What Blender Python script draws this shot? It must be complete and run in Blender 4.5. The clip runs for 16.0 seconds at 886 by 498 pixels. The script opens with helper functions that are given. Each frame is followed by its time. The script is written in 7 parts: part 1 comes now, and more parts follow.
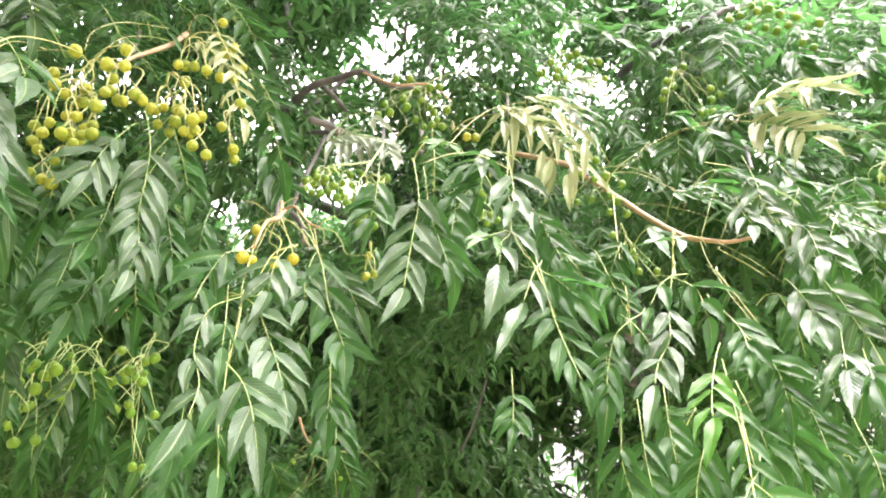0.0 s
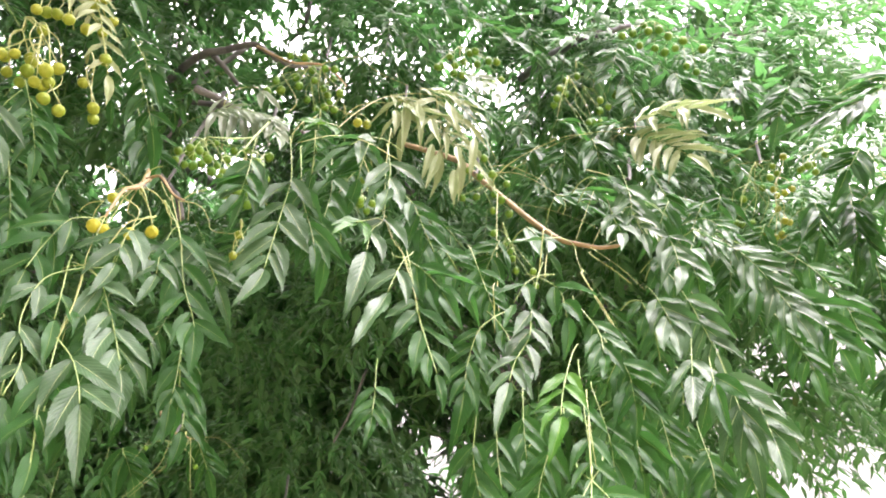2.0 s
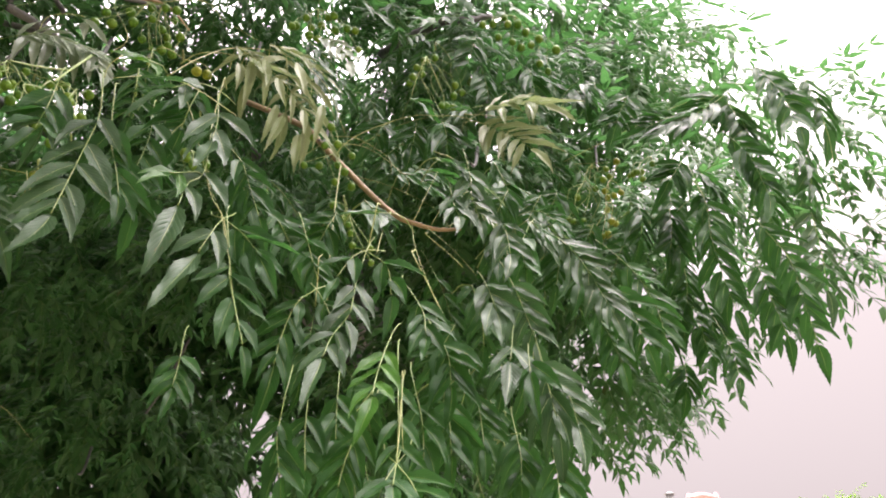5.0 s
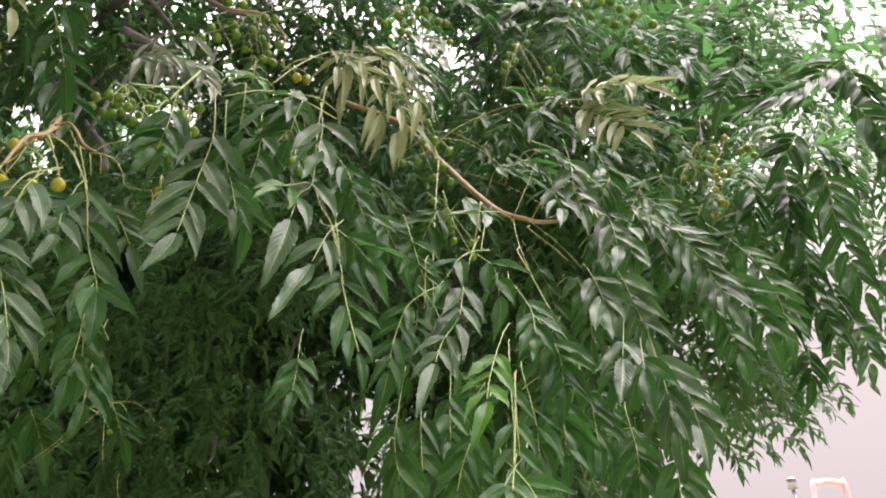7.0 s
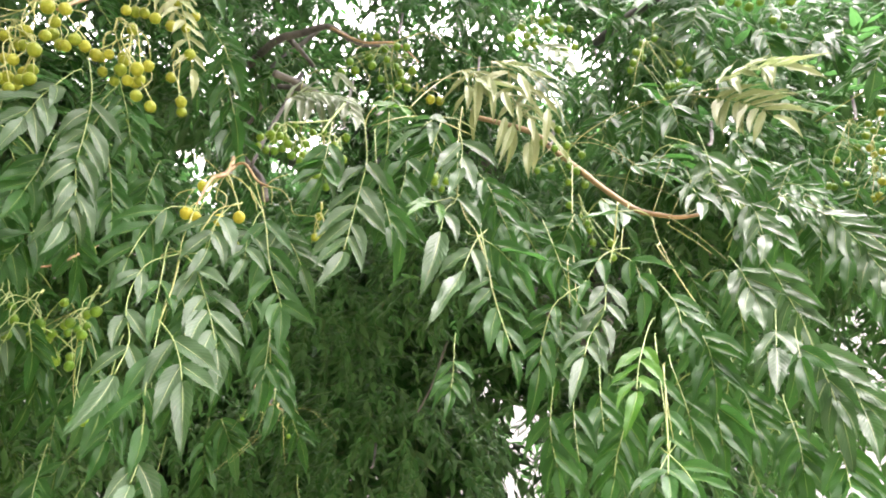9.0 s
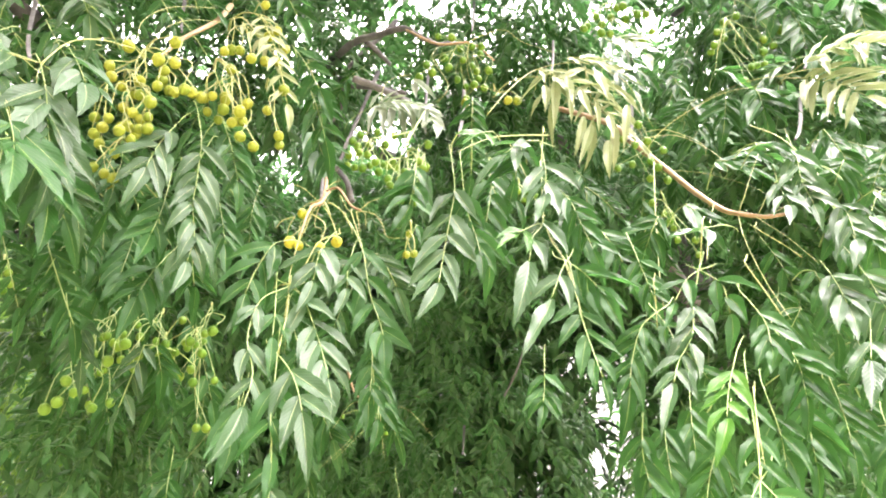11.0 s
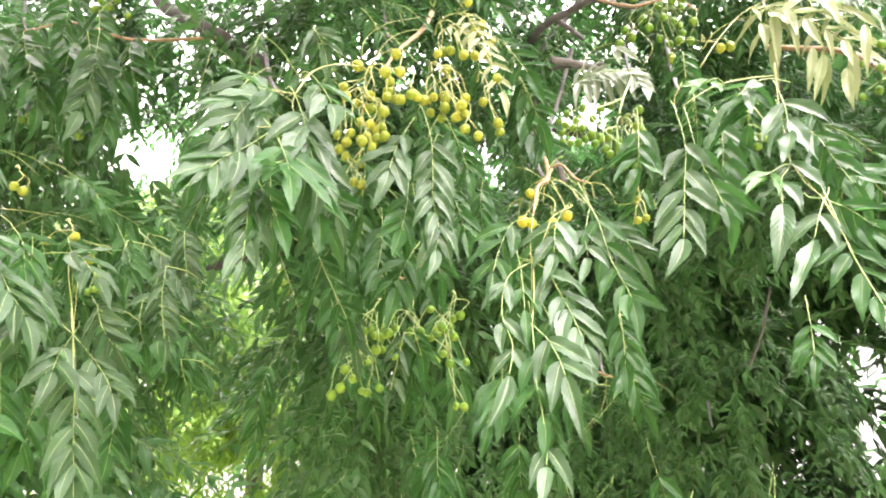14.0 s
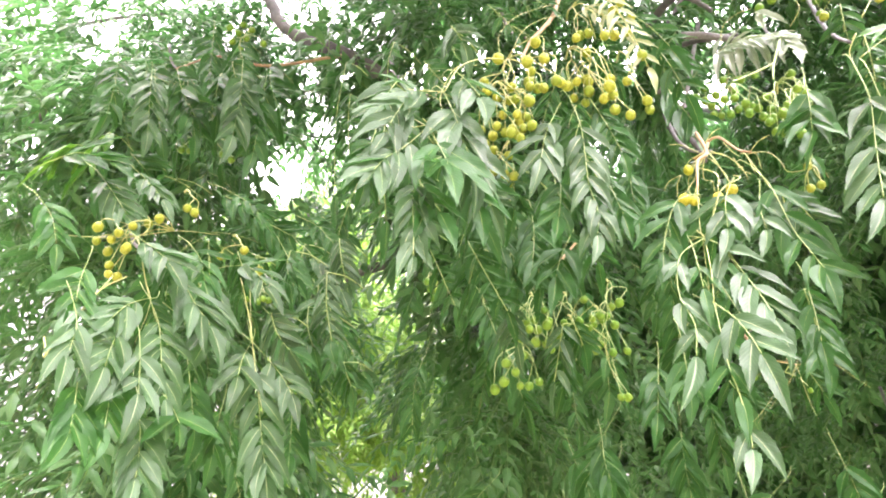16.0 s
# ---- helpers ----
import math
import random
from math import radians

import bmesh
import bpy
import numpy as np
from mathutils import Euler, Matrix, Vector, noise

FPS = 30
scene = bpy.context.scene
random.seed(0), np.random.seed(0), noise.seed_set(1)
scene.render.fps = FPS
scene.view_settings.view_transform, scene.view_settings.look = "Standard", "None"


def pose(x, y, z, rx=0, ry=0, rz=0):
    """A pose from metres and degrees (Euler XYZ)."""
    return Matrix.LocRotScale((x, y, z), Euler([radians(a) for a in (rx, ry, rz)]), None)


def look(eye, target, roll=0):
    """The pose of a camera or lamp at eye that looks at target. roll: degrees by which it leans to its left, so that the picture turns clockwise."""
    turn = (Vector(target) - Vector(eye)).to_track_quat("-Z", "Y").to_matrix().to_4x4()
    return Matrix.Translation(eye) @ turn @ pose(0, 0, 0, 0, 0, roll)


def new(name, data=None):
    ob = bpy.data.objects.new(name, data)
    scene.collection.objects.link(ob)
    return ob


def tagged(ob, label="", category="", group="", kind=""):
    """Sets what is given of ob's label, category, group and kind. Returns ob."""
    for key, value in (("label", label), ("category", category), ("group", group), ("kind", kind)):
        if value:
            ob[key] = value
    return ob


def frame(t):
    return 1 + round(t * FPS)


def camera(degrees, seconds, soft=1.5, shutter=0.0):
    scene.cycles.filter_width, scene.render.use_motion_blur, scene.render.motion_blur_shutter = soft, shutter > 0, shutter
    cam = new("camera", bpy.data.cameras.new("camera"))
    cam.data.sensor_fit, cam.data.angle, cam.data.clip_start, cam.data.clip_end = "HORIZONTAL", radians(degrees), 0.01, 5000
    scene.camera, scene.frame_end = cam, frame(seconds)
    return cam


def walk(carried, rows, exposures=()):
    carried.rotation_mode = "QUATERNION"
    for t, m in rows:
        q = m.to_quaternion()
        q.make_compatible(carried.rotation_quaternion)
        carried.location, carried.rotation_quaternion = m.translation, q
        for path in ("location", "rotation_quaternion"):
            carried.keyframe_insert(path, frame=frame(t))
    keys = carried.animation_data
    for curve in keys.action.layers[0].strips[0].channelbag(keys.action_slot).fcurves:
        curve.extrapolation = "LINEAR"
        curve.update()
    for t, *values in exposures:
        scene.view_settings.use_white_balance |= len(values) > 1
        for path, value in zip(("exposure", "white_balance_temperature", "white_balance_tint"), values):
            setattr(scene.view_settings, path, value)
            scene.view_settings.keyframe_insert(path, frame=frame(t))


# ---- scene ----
cam = camera(65.2, 16.0, soft=1.9)
ROWS = [
    # seconds, eye x y z, yaw, pitch, roll
    (0, 0.0000, 0.0000, 1.6000, 0.00, 29.95, -0.20),
    (0.5, 0.0105, -0.0031, 1.5961, -2.64, 29.88, 0.10),
    (1, 0.0097, -0.0027, 1.5873, -5.54, 29.55, -0.04),
    (1.5, 0.0195, 0.0076, 1.5977, -7.22, 29.34, -0.54),
    (2, 0.0226, 0.0127, 1.6039, -9.98, 29.23, -0.95),
    (2.5, 0.0188, 0.0130, 1.6051, -12.51, 28.37, -1.67),
    (3, 0.0220, 0.0240, 1.6172, -14.94, 28.01, -1.94),
    (3.5, 0.0433, 0.0222, 1.6123, -18.16, 27.83, -2.33),
    (4, 0.0411, 0.0260, 1.6115, -21.00, 27.32, -2.65),
    (4.2, 0.0429, 0.0226, 1.6151, -21.97, 27.31, -3.04),
    (5.1, 0.0445, 0.0350, 1.6110, -24.20, 27.10, -2.40),
    (6.3, 0.0429, 0.0457, 1.6053, -20.48, 26.81, -1.10),
    (6.5, 0.0394, 0.0274, 1.6088, -18.94, 26.25, -0.54),
    (7, 0.0367, 0.0323, 1.6239, -15.20, 26.11, -0.84),
    (7.5, 0.0436, 0.0212, 1.6183, -11.50, 26.44, 0.01),
    (8, 0.0247, -0.0021, 1.6064, -8.46, 26.74, 0.72),
    (8.5, 0.0273, -0.0116, 1.6062, -5.39, 26.62, 0.47),
    (9, 0.0255, -0.0002, 1.6043, -2.61, 26.82, 0.89),
    (9.2, 0.0266, 0.0028, 1.6084, -1.33, 26.91, 0.54),
    (11.3, 0.0131, -0.0542, 1.6330, 5.46, 24.17, 1.50),
    (11.5, 0.0198, -0.0478, 1.6330, 6.39, 24.08, 1.32),
    (12, 0.0310, -0.0259, 1.6218, 9.85, 24.81, 3.27),
    (12.5, 0.0210, -0.0344, 1.6226, 13.22, 23.94, 2.06),
    (13, 0.0243, -0.0468, 1.6175, 16.99, 23.74, 2.67),
    (13.5, 0.0158, -0.0550, 1.6055, 20.58, 23.79, 2.67),
    (14, -0.0112, -0.0684, 1.6102, 22.97, 22.98, 1.96),
    (14.5, -0.0233, -0.0666, 1.5986, 26.05, 23.51, 2.44),
    (15, -0.0296, -0.0652, 1.5944, 28.64, 23.35, 2.02),
    (15.5, -0.0382, -0.0697, 1.5980, 31.19, 23.15, 2.13),
    (16, -0.0533, -0.0797, 1.5990, 33.54, 22.88, 1.89),
]


def aim(x, y, z, yaw, pitch, roll):
    ya, pa = radians(yaw), radians(pitch)
    ahead = Vector((-math.sin(ya) * math.cos(pa), math.cos(ya) * math.cos(pa), math.sin(pa)))
    eye = Vector((x, y, z))
    return look(eye, eye + ahead, roll)


EXPOSURES = [(0.0, 3.91, 6570, 22), (2.0, 3.47, 6470, 22), (3.0, 2.99, 6470, 22), (4.2, 2.45, 6520, 22), (7.0, 2.45, 6570, 24), (8.0, 3.06, 6570, 22), (9.0, 3.45, 6570, 21), (11.5, 4.19, 6570, 22), (13.0, 4.19, 6570, 22), (14.0, 4.08, 6490, 24), (16.0, 4.13, 6370, 28)]
walk(cam, [(r[0], aim(*r[1:])) for r in ROWS], EXPOSURES)

# ---- light: a bright overcast day ----
SUN_ELEVATION, SUN_TURN = radians(70), radians(110)
world = bpy.data.worlds.new("overcast_sky")
scene.world = world
world.use_nodes = True
wn = world.node_tree.nodes
wl = world.node_tree.links
sky = wn.new("ShaderNodeTexSky")
sky.sky_type = 'NISHITA'
sky.sun_disc = False
sky.sun_elevation = SUN_ELEVATION
sky.sun_rotation = SUN_TURN
sky.dust_density = 4.0
grey = wn.new("ShaderNodeHueSaturation")
grey.inputs["Saturation"].default_value = 0.0
wl.new(sky.outputs[0], grey.inputs["Color"])
# the cloud cover: dimmed low down where it is in view, far brighter overhead
height = wn.new("ShaderNodeSeparateXYZ")
wl.new(wn.new("ShaderNodeTexCoord").outputs["Generated"], height.inputs[0])
cloud = wn.new("ShaderNodeValToRGB")
steps = cloud.color_ramp.elements
steps.new(0.35), steps.new(0.65)
for k, (p, c) in enumerate(((0.0, (0.0595, 0.0548, 0.0528)), (0.35, (0.081, 0.0750, 0.0722)), (0.65, (0.44, 0.405, 0.41)), (1.0, (0.88, 0.81, 0.82)))):
    steps[k].position, steps[k].color = p, (*c, 1)
wl.new(height.outputs[2], cloud.inputs[0])
bright = wn.new("ShaderNodeVectorMath")
bright.operation = 'SCALE'
bright.inputs["Scale"].default_value = 14.0
wl.new(cloud.outputs[0], bright.inputs[0])
veil = wn.new("ShaderNodeMix")
veil.data_type = 'RGBA'
veil.inputs[0].default_value = 0.99
wl.new(grey.outputs[0], veil.inputs[6])
wl.new(bright.outputs[0], veil.inputs[7])
wl.new(veil.outputs[2], wn["Background"].inputs[0])
wn["Background"].inputs[1].default_value = 0.15

sun = new("sun", bpy.data.lights.new("sun", 'SUN'))
sun.data.energy = 1.5
sun.data.angle = radians(50)
sun.data.color = (1.0, 0.98, 0.94)
sun.matrix_world = look((0, 0, 0), (math.sin(SUN_TURN) * -math.cos(SUN_ELEVATION), math.cos(SUN_TURN) * -math.cos(SUN_ELEVATION), -math.sin(SUN_ELEVATION)))


# ---- materials ----
def shader(name):
    m = bpy.data.materials.new(name)
    m.use_nodes = True
    nt = m.node_tree
    return m, nt, nt.nodes, nt.links, nt.nodes["Principled BSDF"]


def ramp(nodes, *stops):
    r = nodes.new("ShaderNodeValToRGB")
    while len(r.color_ramp.elements) < len(stops):
        r.color_ramp.elements.new(0.5)
    for e, (p, c) in zip(r.color_ramp.elements, stops):
        e.position, e.color = p, (*c, 1)
    return r


def maths(nt, op, a, b=None):
    n = nt.nodes.new("ShaderNodeMath")
    n.operation = op
    for k, q in ((0, a), (1, b)):
        if q is None:
            continue
        if isinstance(q, (int, float)):
            n.inputs[k].default_value = q
        else:
            nt.links.new(q, n.inputs[k])
    return n.outputs[0]


def leaf_material(name, dark, mid, light, rib, glow, rough, per_island=False, clear=0.25, wax=0.2):
    """A leaf blade: pale midrib, faint side veins, blotches, waxy gloss, some light through the blade."""
    m, nt, nodes, links, bsdf = shader(name)
    uv = nodes.new("ShaderNodeUVMap")
    sep = nodes.new("ShaderNodeSeparateXYZ")
    links.new(uv.outputs[0], sep.inputs[0])
    across = maths(nt, 'ABSOLUTE', maths(nt, 'SUBTRACT', sep.outputs[0], 0.5))
    along = sep.outputs[1]
    ribs = maths(nt, 'LESS_THAN', across, maths(nt, 'MULTIPLY', maths(nt, 'SUBTRACT', 1.15, along), 0.017))
    side = maths(nt, 'SINE', maths(nt, 'MULTIPLY', maths(nt, 'SUBTRACT', along, maths(nt, 'MULTIPLY', across, 0.55)), 34.0))
    side = maths(nt, 'POWER', maths(nt, 'ABSOLUTE', side), 9.0)
    if per_island:
        rnd = nodes.new("ShaderNodeNewGeometry").outputs["Random Per Island"]
    else:
        rnd = nodes.new("ShaderNodeObjectInfo").outputs["Random"]
    coord = nodes.new("ShaderNodeTexCoord")
    blot = nodes.new("ShaderNodeTexNoise")
    blot.inputs["Scale"].default_value = 26.0
    blot.inputs["Detail"].default_value = 5.0
    links.new(coord.outputs["Object"] if per_island else uv.outputs[0], blot.inputs["Vector"])
    if not per_island:
        blot.inputs["Scale"].default_value = 3.5
    tone = maths(nt, 'ADD', maths(nt, 'MULTIPLY', rnd, 0.75), maths(nt, 'MULTIPLY', blot.outputs["Fac"], 0.3))
    body = ramp(nodes, (0.12, dark), (0.5, mid), (0.98, light))
    links.new(tone, body.inputs[0])
    veins = nodes.new("ShaderNodeMix")
    veins.data_type = 'RGBA'
    veins.inputs[7].default_value = (*rib, 1)
    links.new(maths(nt, 'MAXIMUM', maths(nt, 'MULTIPLY', ribs, 0.85), maths(nt, 'MULTIPLY', side, 0.06)), veins.inputs[0])
    links.new(body.outputs[0], veins.inputs[6])
    spots = nodes.new("ShaderNodeTexNoise")
    spots.inputs["Scale"].default_value = 9.0
    spots.inputs["Detail"].default_value = 3.0
    shift = nodes.new("ShaderNodeVectorMath")
    shift.operation = 'ADD'
    links.new(coord.outputs["Object"] if per_island else uv.outputs[0], shift.inputs[0])
    links.new(maths(nt, 'MULTIPLY', rnd, 37.0), shift.inputs[1])
    links.new(shift.outputs[0], spots.inputs["Vector"])
    worn = ramp(nodes, (0.70, (0, 0, 0)), (0.76, (0.8, 0.8, 0.8)))
    links.new(spots.outputs["Fac"], worn.inputs[0])
    blem = nodes.new("ShaderNodeMix")
    blem.data_type = 'RGBA'
    blem.inputs[7].default_value = (0.11, 0.07, 0.03, 1)
    links.new(worn.outputs[0], blem.inputs[0])
    links.new(veins.outputs[2], blem.inputs[6])
    links.new(blem.outputs[2], bsdf.inputs["Base Color"])
    rg = maths(nt, 'ADD', maths(nt, 'ADD', maths(nt, 'MULTIPLY', blot.outputs["Fac"], 0.2), maths(nt, 'MULTIPLY', rnd, 0.14)), rough - 0.24)
    links.new(rg, bsdf.inputs["Roughness"])
    coat = maths(nt, 'ADD', maths(nt, 'MULTIPLY', maths(nt, 'POWER', rnd, 2.0), 0.21), wax)
    links.new(coat, bsdf.inputs["Specular IOR Level"])
    bsdf.inputs["IOR"].default_value = 1.42
    bump = nodes.new("ShaderNodeBump")
    bump.inputs["Strength"].default_value = 0.22
    bump.inputs["Distance"].default_value = 0.0015
    hgt = maths(nt, 'SUBTRACT', maths(nt, 'MULTIPLY', blot.outputs["Fac"], 0.6), maths(nt, 'ADD', side, ribs))
    links.new(hgt, bump.inputs["Height"])
    links.new(bump.outputs[0], bsdf.inputs["Normal"])
    thin = nodes.new("ShaderNodeBsdfTranslucent")
    thin.inputs[0].default_value = (*glow, 1)
    mixs = nodes.new("ShaderNodeMixShader")
    mixs.inputs[0].default_value = clear
    links.new(bsdf.outputs[0], mixs.inputs[1])
    links.new(thin.outputs[0], mixs.inputs[2])
    links.new(mixs.outputs[0], nodes["Material Output"].inputs[0])
    return m


def plain_material(name, low, high, scale, rough, relief=0.0, fine=None):
    """Mottled surface with grain at two scales."""
    m, nt, nodes, links, bsdf = shader(name)
    coord = nodes.new("ShaderNodeTexCoord")
    n1 = nodes.new("ShaderNodeTexNoise")
    n1.inputs["Scale"].default_value = scale
    n1.inputs["Detail"].default_value = 8.0
    n2 = nodes.new("ShaderNodeTexNoise")
    n2.inputs["Scale"].default_value = fine or scale * 9
    n2.inputs["Detail"].default_value = 4.0
    for n in (n1, n2):
        links.new(coord.outputs["Object"], n.inputs["Vector"])
    mixv = maths(nt, 'ADD', maths(nt, 'MULTIPLY', n1.outputs["Fac"], 0.65), maths(nt, 'MULTIPLY', n2.outputs["Fac"], 0.35))
    r = ramp(nodes, (0.3, low), (0.7, high))
    links.new(mixv, r.inputs[0])
    links.new(r.outputs[0], bsdf.inputs["Base Color"])
    bsdf.inputs["Roughness"].default_value = rough
    if relief:
        bump = nodes.new("ShaderNodeBump")
        bump.inputs["Strength"].default_value = 0.8
        bump.inputs["Distance"].default_value = relief
        links.new(mixv, bump.inputs["Height"])
        links.new(bump.outputs[0], bsdf.inputs["Normal"])
    return m


def berry_material(name, low, high):
    m, nt, nodes, links, bsdf = shader(name)
    rnd = nodes.new("ShaderNodeObjectInfo").outputs["Random"]
    coord = nodes.new("ShaderNodeTexCoord")
    n1 = nodes.new("ShaderNodeTexNoise")
    n1.inputs["Scale"].default_value = 0.9
    n1.inputs["Detail"].default_value = 6.0
    links.new(coord.outputs["Object"], n1.inputs["Vector"])
    tone = maths(nt, 'ADD', maths(nt, 'MULTIPLY', rnd, 0.5), maths(nt, 'MULTIPLY', n1.outputs["Fac"], 0.6))
    r = ramp(nodes, (0.2, low), (0.85, high))
    links.new(tone, r.inputs[0])
    links.new(r.outputs[0], bsdf.inputs["Base Color"])
    bsdf.inputs["Roughness"].default_value = 0.45
    bsdf.inputs["Specular IOR Level"].default_value = 0.16
    bump = nodes.new("ShaderNodeBump")
    bump.inputs["Strength"].default_value = 0.25
    bump.inputs["Distance"].default_value = 0.02
    links.new(n1.outputs["Fac"], bump.inputs["Height"])
    links.new(bump.outputs[0], bsdf.inputs["Normal"])
    return m


LEAF = {
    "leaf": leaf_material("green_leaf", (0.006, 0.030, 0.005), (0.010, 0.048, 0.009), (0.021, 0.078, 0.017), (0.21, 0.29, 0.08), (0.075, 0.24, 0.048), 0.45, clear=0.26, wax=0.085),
    "bright": leaf_material("bright_green_leaf", (0.018, 0.070, 0.009), (0.028, 0.095, 0.013), (0.045, 0.130, 0.020), (0.26, 0.36, 0.11), (0.11, 0.30, 0.02), 0.42, clear=0.26, wax=0.09),
    # glossier copy of the green leaf, sky sheen greyed into its colour
    "sheen": leaf_material("sheen_tinted_leaf", (0.015, 0.040, 0.013), (0.024, 0.059, 0.022), (0.043, 0.090, 0.041), (0.30, 0.37, 0.16), (0.085, 0.24, 0.062), 0.46, clear=0.21, wax=0.20),
    # whitened blades: sky glare put into the leaf colour
    "glare": leaf_material("glare_whitened_leaf", (0.15, 0.20, 0.14), (0.21, 0.26, 0.20), (0.28, 0.33, 0.27), (0.36, 0.40, 0.27), (0.22, 0.34, 0.12), 0.40, clear=0.2, wax=0.3),
    "pale": leaf_material("young_yellow_leaf", (0.14, 0.18, 0.080), (0.20, 0.25, 0.125), (0.28, 0.32, 0.185), (0.42, 0.45, 0.26), (0.27, 0.35, 0.14), 0.42, clear=0.28, wax=0.15),
}
MASS = leaf_material("crown_leaf", (0.022, 0.070, 0.021), (0.040, 0.108, 0.034), (0.075, 0.160, 0.058), (0.16, 0.26, 0.07), (0.088, 0.255, 0.068), 0.38, per_island=True, clear=0.36, wax=0.2)
# lighter, yellower crown leaf, sunlight put into its colour; also the far yellow-green tree
MASS_FAR = leaf_material("yellow_sunlit_tint_leaf", (0.050, 0.125, 0.016), (0.085, 0.185, 0.025), (0.17, 0.27, 0.04), (0.22, 0.31, 0.06), (0.17, 0.36, 0.04), 0.45, per_island=True, clear=0.40)
STALK = plain_material("green_stalk", (0.14, 0.225, 0.055), (0.23, 0.31, 0.095), 60, 0.5)
STALK_YELLOW = plain_material("yellow_stalk", (0.18, 0.225, 0.055), (0.29, 0.315, 0.10), 60, 0.5)
TWIG = plain_material("red_brown_twig", (0.13, 0.085, 0.035), (0.29, 0.205, 0.095), 40, 0.6, 0.002)
BARK = plain_material("grey_bark", (0.030, 0.030, 0.029), (0.12, 0.12, 0.112), 22, 0.85, 0.006)
BERRY = {
    "ripe": berry_material("yellow_green_berry", (0.105, 0.165, 0.015), (0.21, 0.235, 0.025)),
    "gold": berry_material("golden_berry", (0.18, 0.215, 0.015), (0.29, 0.28, 0.025)),
    "green": berry_material("green_berry", (0.048, 0.130, 0.012), (0.105, 0.185, 0.018)),
}
# plaster of the added walls, kept light to bounce some light back
PLASTER = plain_material("unseen_wall_plaster", (0.34, 0.33, 0.30), (0.55, 0.53, 0.49), 1.1, 0.9, 0.01, 25)
# unseen ground, lightened to throw light up under the leaves
GROUND = plain_material("pale_bounce_ground", (0.20, 0.19, 0.11), (0.40, 0.36, 0.25), 1.3, 0.95, 0.02, 40)
# red lightened to pink: the washed-out haze is put into the paint colour
RED_PAINT = plain_material("haze_paled_red_paint", (0.58, 0.26, 0.26), (0.70, 0.36, 0.36), 6, 0.5)
STEEL = plain_material("galvanised_steel", (0.16, 0.165, 0.17), (0.26, 0.265, 0.27), 8, 0.45)


# ---- builders ----
rng = np.random.RandomState(7)


def mesh_of(name, verts, faces, material, uvs=None, smooth=True):
    me = bpy.data.meshes.new(name)
    me.from_pydata([tuple(q) for q in verts], [], [tuple(int(i) for i in f) for f in faces])
    me.materials.append(material)
    if uvs is not None:
        layer = me.uv_layers.new(name="UVMap")
        idx = np.empty(len(me.loops), dtype=np.int32)
        me.loops.foreach_get("vertex_index", idx)
        layer.data.foreach_set("uv", np.asarray(uvs, dtype=np.float32)[idx].ravel())
    if smooth:
        me.polygons.foreach_set("use_smooth", np.ones(len(me.polygons), dtype=bool))
    me.update()
    return me


def part(name, me, parent, label="", at=None):
    ob = new(name, me)
    ob.parent = parent
    if at is not None:
        ob.matrix_basis = at
    return tagged(ob, label)


def bend(points, steps=4):
    """A smooth line through the points."""
    p = [np.array(q, float) for q in points]
    if len(p) == 2:
        return np.array([p[0] + (p[1] - p[0]) * k / steps for k in range(steps + 1)])
    p = [2 * p[0] - p[1]] + p + [2 * p[-1] - p[-2]]
    out = []
    for k in range(1, len(p) - 2):
        for s in np.arange(steps) / steps:
            a, b, c, d = p[k - 1 : k + 3]
            out.append(0.5 * (2 * b + (c - a) * s + (2 * a - 5 * b + 4 * c - d) * s * s + (3 * b - a - 3 * c + d) * s ** 3))
    out.append(p[-2])
    return np.array(out)


def tube(line, r0, r1, sides=6, rough=0.0):
    """Verts and faces of a tapered round bar along a line."""
    line = np.asarray(line)
    n = len(line)
    tang = np.gradient(line, axis=0)
    tang /= np.linalg.norm(tang, axis=1)[:, None] + 1e-9
    ref = np.array([0.31, 0.95, 0.1])
    verts, faces = [], []
    for k in range(n):
        a = np.cross(tang[k], ref)
        a /= np.linalg.norm(a) + 1e-9
        b = np.cross(tang[k], a)
        r = r0 + (r1 - r0) * k / max(1, n - 1)
        for j in range(sides):
            w = 2 * math.pi * j / sides
            rr = r * (1 + rough * (rng.rand() - 0.5))
            verts.append(line[k] + rr * (math.cos(w) * a + math.sin(w) * b))
    for k in range(n - 1):
        for j in range(sides):
            j2 = (j + 1) % sides
            faces.append((k * sides + j, k * sides + j2, (k + 1) * sides + j2, (k + 1) * sides + j))
    faces.append(tuple(range(sides - 1, -1, -1)))
    faces.append(tuple(range((n - 1) * sides, n * sides)))
    return verts, faces


def joined(pieces):
    verts, faces = [], []
    for vs, fs in pieces:
        k = len(verts)
        verts.extend(vs)
        faces.extend(tuple(i + k for i in f) for f in fs)
    return verts, faces


